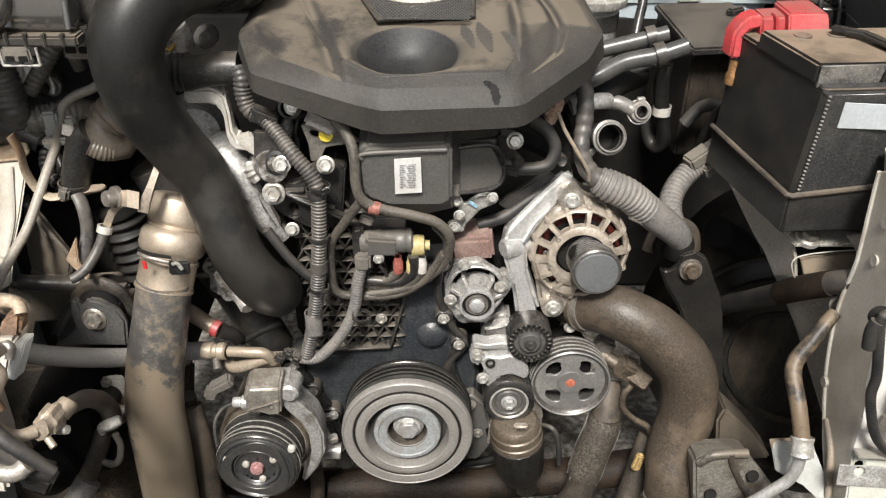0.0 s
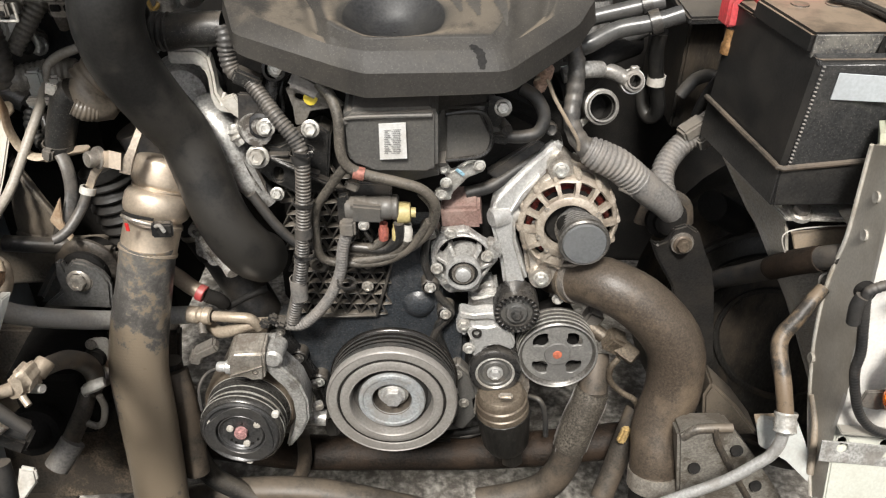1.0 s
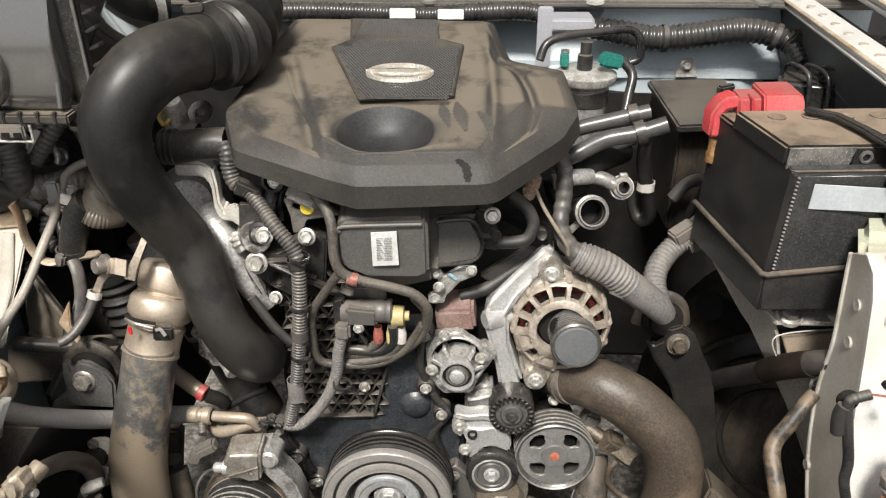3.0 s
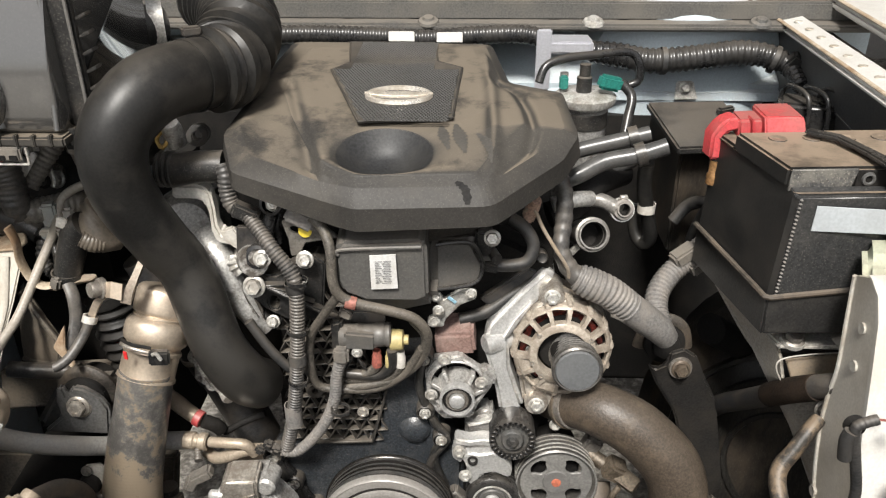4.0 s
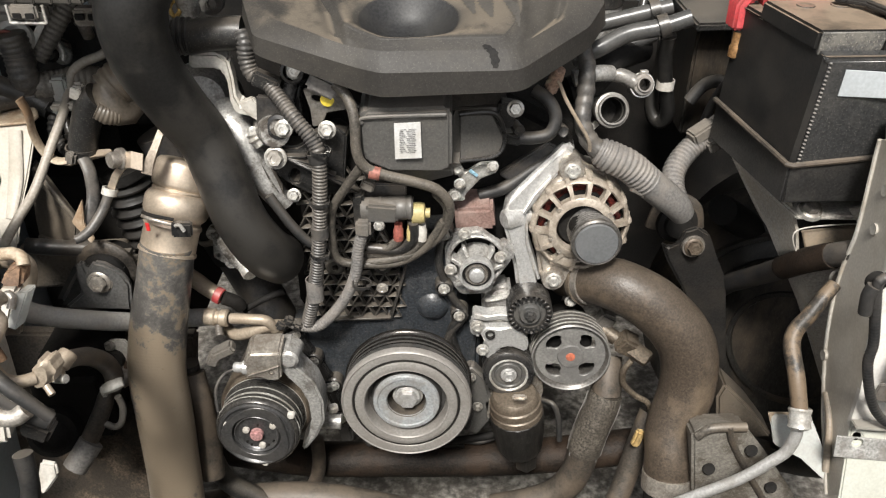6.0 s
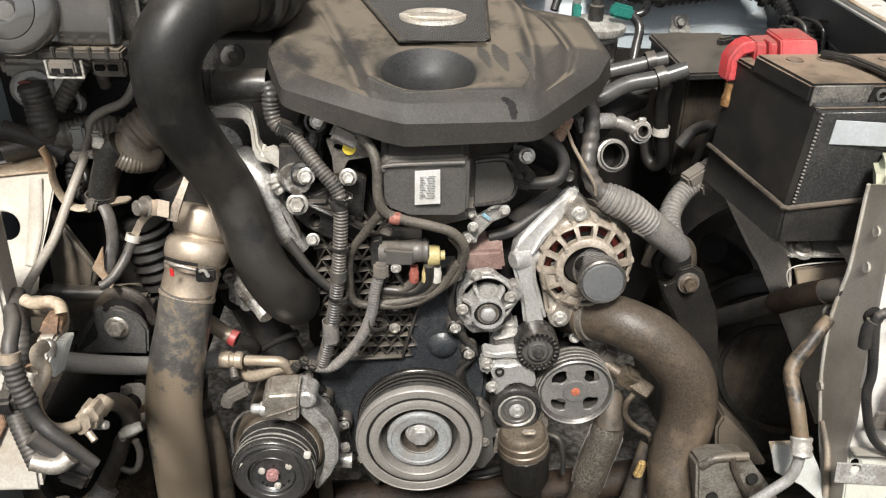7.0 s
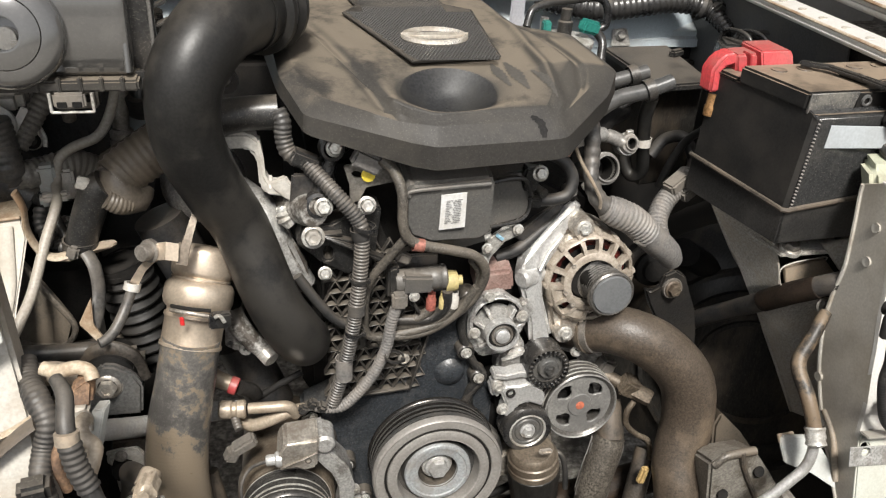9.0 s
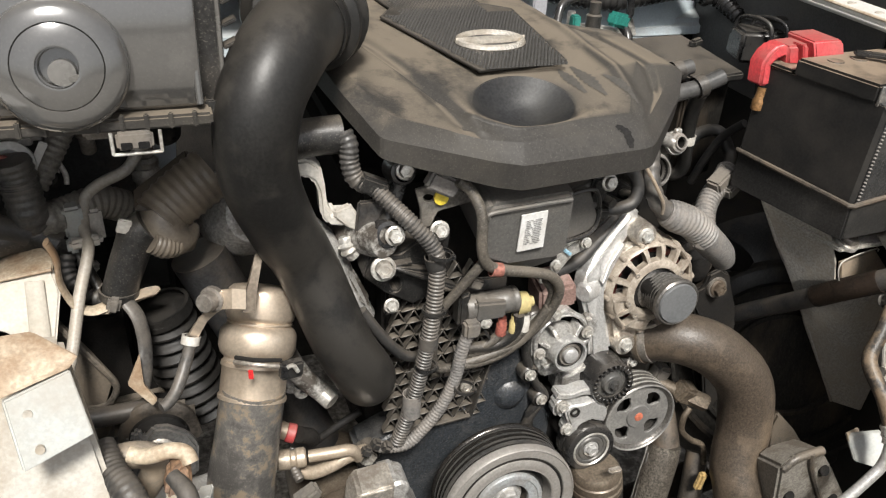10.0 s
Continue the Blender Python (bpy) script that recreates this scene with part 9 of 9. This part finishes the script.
ct = hose("chassis_tube", M_BLACKSTEEL, "grimy dark tube below the coupler", "pipe", [(-0.356, 0.860, 0.847), (-0.323, 0.860, 0.761), (-0.279, 0.860, 0.654), (-0.241, 0.860, 0.552)], 0.03, seg=24)
part("sleeve", tube([(-0.313, 0.860, 0.737), (-0.284, 0.860, 0.667)], 0.033, 24), M_BOOT, ct, "black rubber sleeve")
part("sleeve_clamp", clamp_ring((-0.300, 0.860, 0.705), (0.38, 0, -0.92), 0.033, 0.008, 0.002), M_DULLSTEEL, ct)

# ---- front left corner: support panel, brackets, lines ----
fp = thing("front_support", (-0.471, 0.640, 0.900), "white painted front support with rusty upper flange", "car body", kind="structure")
part("upright", solid([(-0.596, 0.810, 0.861), (-0.545, 0.808, 0.873), (-0.485, 0.806, 0.881), (-0.481, 0.797, 0.861), (-0.490, 0.777, 0.822), (-0.496, 0.757, 0.795), (-0.497, 0.727, 0.759), (-0.514, 0.724, 0.751), (-0.540, 0.733, 0.767), (-0.585, 0.740, 0.782)], (0, 0.006, 0), 0.002, 2, [circle((-0.540, 0.776, 0.821), (1, 0, 0), (0, 0.35, 0.94), 0.018, 24)]), M_POST, fp)
part("upright_bead", tube([(-0.501, 0.801, 0.874), (-0.503, 0.775, 0.823), (-0.507, 0.747, 0.785)], [0.008, 0.009, 0.006], 12, flat=0.4), M_POST, fp)
part("flange", solid([(-0.614, 0.850, 0.864), (-0.563, 0.856, 0.866), (-0.500, 0.856, 0.884), (-0.486, 0.830, 0.879), (-0.485, 0.807, 0.880), (-0.546, 0.809, 0.871), (-0.597, 0.811, 0.859)], (0, 0.003, -0.004), 0.001), M_RUSTTOP, fp)
part("flange_lip", tube([(-0.615, 0.852, 0.865), (-0.564, 0.858, 0.867), (-0.526, 0.859, 0.876), (-0.501, 0.858, 0.883)], 0.0028, 8), M_BODY, fp)
part("flange_lip", tube([(-0.595, 0.808, 0.862), (-0.544, 0.806, 0.874), (-0.485, 0.804, 0.882)], 0.0018, 8), M_RUSTTOP, fp)
# near-black disc in place of an opening: painted shade
part("small_hole", lathe([(0.0045, -0.003), (0.0045, 0.002), (0, 0.001)], (-0.530, 0.731, 0.773), (0, -0.9, 0.4), 12), M_DARK, fp)
part("inner_panel", loft([[V(p), V(p) + V((0.0, 0.010, 0.002)), V(q) + V((0.0, 0.010, 0.002)), V(q)] for p, q in zip([(-0.5100, 0.8300, 0.8140), (-0.5150, 0.8200, 0.7810), (-0.5160, 0.8100, 0.7470), (-0.5120, 0.8000, 0.7270)], [(-0.4920, 0.8000, 0.8250), (-0.4680, 0.7900, 0.7880), (-0.4520, 0.7850, 0.7590), (-0.4630, 0.7880, 0.7280)])]), M_WEB, fp)
part("panel_rim", tube([(-0.4920, 0.8000, 0.8250), (-0.4680, 0.7900, 0.7880), (-0.4510, 0.7850, 0.7600), (-0.4510, 0.7840, 0.7450), (-0.4630, 0.7880, 0.7280), (-0.4920, 0.7950, 0.7240), (-0.5120, 0.8000, 0.7270)], 0.0035, 8, step=0.004), M_WEB, fp)
part("chassis_web", solid([(-0.552, 0.800, 0.706), (-0.390, 0.810, 0.712), (-0.399, 0.800, 0.656), (-0.558, 0.790, 0.645)], (0, 0.02, 0), 0.006), M_WEB, fp)
part("splash_shield", solid([(-0.615, 0.815, 0.553), (-0.435, 0.815, 0.561), (-0.443, 0.790, 0.466), (-0.466, 0.770, 0.393), (-0.516, 0.755, 0.321), (-0.537, 0.745, 0.253), (-0.678, 0.745, 0.249)], (0, 0.006, 0), 0.003, 2), M_WEB, fp)
part("shield_fold", tube([(-0.559, 0.808, 0.544), (-0.543, 0.786, 0.468), (-0.510, 0.763, 0.388), (-0.514, 0.745, 0.294)], 0.006, 10, flat=0.5), M_WEB, fp)
part("mount_arm", tube([(-0.507, 0.760, 0.739), (-0.466, 0.765, 0.733), (-0.424, 0.770, 0.730)], 0.010, 14), M_BLACKSTEEL, fp)
nb = thing("headlamp_bracket", (-0.448, 0.520, 0.775), "white sheet steel headlamp bracket with grey pad and rusty top", "bracket")
part("block", solid([(-0.544, 0.600, 0.899), (-0.473, 0.600, 0.919), (-0.453, 0.600, 0.917), (-0.443, 0.575, 0.869), (-0.435, 0.555, 0.823), (-0.429, 0.530, 0.777), (-0.416, 0.505, 0.723), (-0.413, 0.490, 0.687), (-0.552, 0.480, 0.696)], (-0.01, 0.05, 0), 0.004), M_BODYDIRT, nb)
part("pad", solid([(-0.490, 0.566, 0.928), (-0.449, 0.574, 0.939), (-0.440, 0.552, 0.900), (-0.482, 0.538, 0.891)], (-0.002, 0.003, 0), 0.001), M_BODYGREY, nb)
part("rusty_top", solid([(-0.508, 0.585, 0.950), (-0.490, 0.600, 0.954), (-0.471, 0.605, 0.951), (-0.444, 0.585, 0.941), (-0.449, 0.573, 0.941), (-0.491, 0.565, 0.931)], (-0.002, 0.003, 0), 0.001), M_RUSTTOP, nb)
part("seam", tube([(-0.492, 0.538, 0.808), (-0.455, 0.543, 0.816), (-0.431, 0.551, 0.826)], 0.004, 8, flat=0.5), M_RUSTTOP, nb)
part("rust_patch", solid([(-0.468, 0.502, 0.741), (-0.458, 0.515, 0.765), (-0.444, 0.518, 0.769), (-0.440, 0.512, 0.755), (-0.450, 0.501, 0.736)], (-0.001, 0.004, 0), 0.001), M_RUST, nb)
for q in ((-0.477, 0.561, 0.919), (-0.472, 0.546, 0.901)):
    part("hole_plug", lathe([(0.003, -0.002), (0.003, 0.001), (0, 0.0005)], q, (0.1, -1, 0.3), 12), M_BODYDIRT, nb)
fa = thing("condenser_line", (-0.374, 0.500, 0.842), "yellowed alloy line with a square fitting", "pipe")
part("line", tube([(-0.384, 0.515, 0.848), (-0.386, 0.505, 0.849), (-0.382, 0.495, 0.846), (-0.374, 0.488, 0.842), (-0.375, 0.478, 0.835), (-0.378, 0.468, 0.828), (-0.376, 0.462, 0.814), (-0.368, 0.459, 0.803), (-0.358, 0.460, 0.799), (-0.349, 0.468, 0.796)], [0.0062, 0.0062, 0.0060, 0.0058, 0.0054, 0.0052, 0.0052, 0.0052, 0.0055, 0.006], 18), M_GOLD, fa)
part("union", lathe([(0.0075, 0.0), (0.0085, -0.002), (0.0085, -0.007), (0.0065, -0.008), (0.0065, -0.011), (0.0082, -0.012), (0.0082, -0.017), (0, -0.017)], (-0.386, 0.492, 0.839), (0.3, 0.3, 1), 22), M_WARM, fa)
part("fitting", solid([(-0.351, 0.468, 0.808), (-0.340, 0.472, 0.813), (-0.334, 0.472, 0.804), (-0.334, 0.470, 0.792), (-0.340, 0.465, 0.784), (-0.351, 0.462, 0.782), (-0.353, 0.465, 0.791)], (0.004, 0.022, 0), 0.006, 3), M_GOLD, fa)
part("screw", lathe([(0, 0.007), (0.0038, 0.007), (0.0043, 0.005), (0.0043, -0.006)], (-0.338, 0.485, 0.780), (0.9, -0.2, 0.2), 14), M_STEEL, fa)
part("screw", lathe([(0, 0.004), (0.0032, 0.004), (0.0032, -0.006)], (-0.338, 0.466, 0.783), (0.6, -0.5, -0.5), 12), M_GOLD, fa)
part("collar_ring", lathe([(0.0062, -0.010), (0.0085, -0.009), (0.0085, -0.006), (0.007, -0.005), (0.007, -0.004), (0.0088, -0.003), (0.0088, 0.010), (0.0075, 0.012), (0, 0.012)], (-0.347, 0.508, 0.778), (0.35, 0.75, 0.35), 22), M_GOLD, fa)
fh = hose("condenser_hose", M_DIRTY, "dark dusty hose curving down from a line fitting", "hose", [(-0.348, 0.510, 0.776), (-0.360, 0.550, 0.747), (-0.381, 0.610, 0.695), (-0.390, 0.650, 0.650), (-0.396, 0.670, 0.613), (-0.404, 0.675, 0.587), (-0.412, 0.668, 0.579), (-0.415, 0.660, 0.568), (-0.424, 0.650, 0.549), (-0.434, 0.640, 0.530), (-0.441, 0.620, 0.513)], [0.0078, 0.0088, 0.0102, 0.0112, 0.0112, 0.0105, 0.010, 0.0105, 0.011, 0.011, 0.011], seg=18)
part("clip", tube([(-0.403, 0.655, 0.603), (-0.389, 0.655, 0.611), (-0.380, 0.658, 0.613)], [0.008, 0.0095, 0.007], 10, flat=0.8), M_WHITEGREY, fh, "white plastic clip")
part("clip_hook", tube([(-0.403, 0.652, 0.610), (-0.406, 0.652, 0.606), (-0.405, 0.652, 0.595), (-0.401, 0.652, 0.597)], 0.0016, 8), M_WHITEGREY, fh)
part("clip_tail", tube([(-0.390, 0.655, 0.592), (-0.388, 0.655, 0.573), (-0.392, 0.650, 0.554), (-0.402, 0.650, 0.545), (-0.414, 0.650, 0.551)], 0.0042, 10), M_CONN, fh)
part("lower_sleeve", tube([(-0.429, 0.636, 0.533), (-0.437, 0.626, 0.522), (-0.447, 0.615, 0.509)], 0.0150, 18), M_LOOMGREY, fh)
tabp = thing("mount_tab", (-0.405, 0.705, 0.611), "pale rust-edged steel tab on the chassis", "bracket")
part("plate", solid([(-0.417, 0.707, 0.629), (-0.409, 0.707, 0.635), (-0.392, 0.707, 0.636), (-0.384, 0.706, 0.626), (-0.388, 0.700, 0.585), (-0.399, 0.700, 0.579), (-0.405, 0.700, 0.582), (-0.401, 0.703, 0.605), (-0.406, 0.705, 0.615), (-0.418, 0.707, 0.620)], (0, 0.005, 0), 0.0015), M_WHITEGREY, tabp)
part("bolt", hexbolt((-0.409, 0.703, 0.630), (0, -1, 0.2), 0.005), M_DULLSTEEL, tabp)
part("stopper", lathe([(0, 0.004), (0.012, 0.003), (0.014, -0.002), (0.014, -0.014)], (-0.408, 0.700, 0.610), (0, -1, 0.2), 20), M_DARK, tabp)
part("rust_edge", solid([(-0.398, 0.701, 0.605), (-0.382, 0.701, 0.609), (-0.387, 0.699, 0.589), (-0.398, 0.699, 0.592)], (0, 0.003, 0), 0.001), M_RUST, tabp)
fc = thing("lamp_harness", (-0.388, 0.460, 0.811), "black taped wiring bundle with plugs and an ochre wire", "wiring")
part("cable", tube([(-0.442, 0.600, 0.849), (-0.439, 0.580, 0.843), (-0.428, 0.555, 0.839), (-0.420, 0.540, 0.827), (-0.424, 0.530, 0.807), (-0.426, 0.515, 0.794), (-0.420, 0.500, 0.777), (-0.409, 0.485, 0.763), (-0.396, 0.470, 0.743)], [0.0065, 0.0094, 0.0101, 0.0086, 0.0090, 0.0086, 0.0083, 0.0083, 0.0083], 16, rib=0.0005, pitch=0.0045), M_CABLE, fc)
part("cable", tube([(-0.394, 0.500, 0.901), (-0.386, 0.485, 0.897), (-0.384, 0.465, 0.884), (-0.381, 0.455, 0.864), (-0.374, 0.450, 0.841), (-0.367, 0.445, 0.823), (-0.351, 0.440, 0.807), (-0.327, 0.440, 0.777)], [0.0050, 0.0061, 0.0065, 0.0072, 0.0072, 0.0065, 0.0065, 0.0050], 16), M_CABLE, fc)
part("sleeve", tube([(-0.382, 0.458, 0.876), (-0.379, 0.453, 0.857), (-0.373, 0.449, 0.839)], 0.0078, 16, rib=0.0008, pitch=0.005), M_CABLE, fc)
part("tape", tube([(-0.383, 0.461, 0.883), (-0.383, 0.458, 0.875)], 0.0086, 16), M_TAN, fc)
part("strap", tube([(-0.489, 0.525, 0.783), (-0.469, 0.530, 0.799), (-0.449, 0.535, 0.815), (-0.429, 0.540, 0.828)], 0.009, 10, flat=0.3), M_DIRTY, fc)
part("cable_tie", box((-0.428, 0.500, 0.794), (0.024, 0.02, 0.018), (0, 0, 10), 0.004), M_PLASTIC, fc)
rk = thing("rusty_stay", (-0.409, 0.530, 0.761), "rusty steel hoop and tan bracket behind the wiring", "bracket")
part("hoop", tube([(-0.410, 0.520, 0.770), (-0.414, 0.520, 0.795), (-0.412, 0.525, 0.810), (-0.406, 0.530, 0.813)], 0.0045, 10), M_RUST, rk)
part("rust_block", solid([(-0.400, 0.552, 0.849), (-0.387, 0.556, 0.856), (-0.384, 0.556, 0.850), (-0.385, 0.545, 0.834), (-0.405, 0.542, 0.836)], (0.0, 0.02, 0), 0.003), M_RUST, rk)
part("hoop_strap", tube([(-0.425, 0.575, 0.856), (-0.413, 0.570, 0.855), (-0.397, 0.566, 0.860), (-0.387, 0.563, 0.858), (-0.384, 0.558, 0.852)], 0.006, 12), M_RUSTTOP, rk)
part("white_block", solid([(-0.403, 0.538, 0.838), (-0.387, 0.540, 0.836), (-0.391, 0.520, 0.812), (-0.406, 0.518, 0.817)], (0, 0.02, 0), 0.003), M_BODYDIRT, rk)
part("plate", solid([(-0.384, 0.536, 0.838), (-0.374, 0.535, 0.839), (-0.380, 0.510, 0.814), (-0.390, 0.512, 0.816)], (0.004, 0.012, 0), 0.001), M_BODYGREY, rk)
part("boss", tube([(-0.394, 0.527, 0.832), (-0.391, 0.532, 0.838), (-0.386, 0.530, 0.836), (-0.386, 0.523, 0.828)], 0.004, 10), M_WARM, rk)
solo("chassis_tab", join(solid([(-0.434, 0.740, 0.602), (-0.414, 0.740, 0.606), (-0.407, 0.735, 0.589), (-0.403, 0.720, 0.560), (-0.422, 0.720, 0.556), (-0.428, 0.735, 0.583)], (0, 0.005, 0), 0.001), hexbolt((-0.424, 0.733, 0.599), (0, -1, 0.2), 0.006)), M_WHITEGREY, "grey steel tab with a bolt on the chassis", "bracket")
fd = thing("front_left_plugs", (-0.371, 0.450, 0.748), "black plugs and hoses by the front support", "connector")
part("plug", box((-0.363, 0.470, 0.735), (0.026, 0.02, 0.02), (0, 30, 0), 0.003), M_PLASTIC, fd)
part("hose", tube([(-0.379, 0.450, 0.801), (-0.361, 0.450, 0.780), (-0.340, 0.455, 0.760)], 0.009, 12), M_CABLE, fd)
part("hose", tube([(-0.380, 0.440, 0.781), (-0.361, 0.440, 0.776), (-0.349, 0.445, 0.782)], 0.008, 12), M_WARM, fd)
part("hose", tube([(-0.381, 0.460, 0.709), (-0.379, 0.450, 0.674), (-0.389, 0.440, 0.618)], 0.009, 12), M_CABLE, fd)
gp2 = thing("grille_bracket", (-0.443, 0.600, 0.757), "tan rusty bracket with pale plate by the support", "bracket")
part("plate", solid([(-0.460, 0.600, 0.783), (-0.420, 0.600, 0.787), (-0.434, 0.590, 0.741), (-0.471, 0.590, 0.735)], (0, 0.006, 0), 0.002), M_WARM, gp2)
part("elbow", tube([(-0.452, 0.600, 0.826), (-0.426, 0.600, 0.831), (-0.411, 0.600, 0.821), (-0.421, 0.600, 0.794), (-0.443, 0.600, 0.783)], 0.0105, 14), M_TAN, gp2)

# ---- lower left chassis behind the hoses ----
M_MUD = mat("dried brown mud on steel", (0.095, 0.072, 0.050), 0.7, 0, 0.4, 40, 0.8, (0.030, 0.024, 0.018), 0.55, edge=(0.47, 0.56))
lo = thing("lower_chassis", (-0.466, 0.740, 0.367), "muddy chassis plates behind the lower hoses", "car frame", kind="structure")
part("web_plate", solid([(-0.611, 0.800, 0.566), (-0.341, 0.800, 0.566), (-0.373, 0.740, 0.291), (-0.673, 0.740, 0.284)], (0, 0.02, 0), 0.004), M_FRAME, lo)
part("mud_plate", solid([(-0.477, 0.740, 0.483), (-0.408, 0.750, 0.496), (-0.409, 0.700, 0.343), (-0.542, 0.700, 0.327), (-0.495, 0.720, 0.414)], (0, 0.02, 0), 0.006), M_MUD, lo)
part("bush", lathe([(0, 0.012), (0.012, 0.012), (0.018, 0.008), (0.022, 0.002), (0.03, 0.0), (0.034, -0.02)], (-0.492, 0.660, 0.517), (0.2, -0.9, 0.4), 28), M_DARK, lo)
part("ring", tube(circle((-0.324, 0.750, 0.504), (1, 0, 0), (0, 0.1, 1), 0.012, 12), 0.004, 8), M_DULLSTEEL, lo)
part("pipe_stub", lathe([(0, 0.01), (0.011, 0.01), (0.012, 0.0), (0.010, -0.03)], (-0.398, 0.700, 0.583), (-0.6, -0.5, -0.3), 20), M_WARM, lo)
part("panel", solid([(-0.399, 0.500, 0.652), (-0.384, 0.500, 0.648), (-0.382, 0.495, 0.637), (-0.393, 0.480, 0.625), (-0.399, 0.480, 0.634)], (0, 0.006, 0), 0.002), M_WHITEGREY, lo)

# ---- small clips and clamps ----
hc = thing("hose_clip", (0.274, 0.980, 0.952), "black plastic twin clip holding two heater hoses", "clip")
part("saddle", box((0.273, 0.975, 0.950), (0.022, 0.012, 0.018), (0, -15, 0), 0.003), M_GLOSS, hc)
part("latch", box((0.280, 0.972, 0.938), (0.012, 0.010, 0.012), (0, -10, 0), 0.002), M_CONN, hc)
for q in ((-0.133, 0.735, 0.885), (-0.139, 0.735, 0.821), (-0.144, 0.735, 0.750), (-0.097, 0.735, 0.708)):
    zt = thing("cable_tie", q, "thin black nylon cable tie round a loom", "cable tie")
    part("strap", clamp_ring(q, (0.05, 0, 1), 0.0105, 0.004, 0.0012), M_GLOSS, zt)
    part("head", box(V(q) + V((0.009, -0.007, 0)), (0.005, 0.005, 0.006), (0, 0, 30), 0.001), M_GLOSS, zt)

hose("sump_hose", M_PLASTIC, "black hose bending under the compressor", "hose", [(-0.332, 0.740, 0.571), (-0.332, 0.735, 0.514), (-0.326, 0.725, 0.442), (-0.307, 0.715, 0.377), (-0.266, 0.710, 0.344), (-0.218, 0.700, 0.316)], [0.013, 0.014, 0.0145, 0.0145, 0.014, 0.014], seg=18)
hose("drain_hose", M_DIRTY, "brown dusty drain hose below the compressor", "hose", [(-0.182, 0.770, 0.400), (-0.183, 0.765, 0.343), (-0.200, 0.760, 0.303), (-0.239, 0.755, 0.291), (-0.283, 0.750, 0.280)], [0.010, 0.0105, 0.0105, 0.0105, 0.010], seg=16)
hose("sump_wire", M_CABLE, "thin black wire under the crankshaft pulley", "wire", [(0.026, 0.800, 0.370), (0.060, 0.800, 0.368), (0.093, 0.800, 0.387), (0.134, 0.800, 0.404)], 0.004, seg=10)
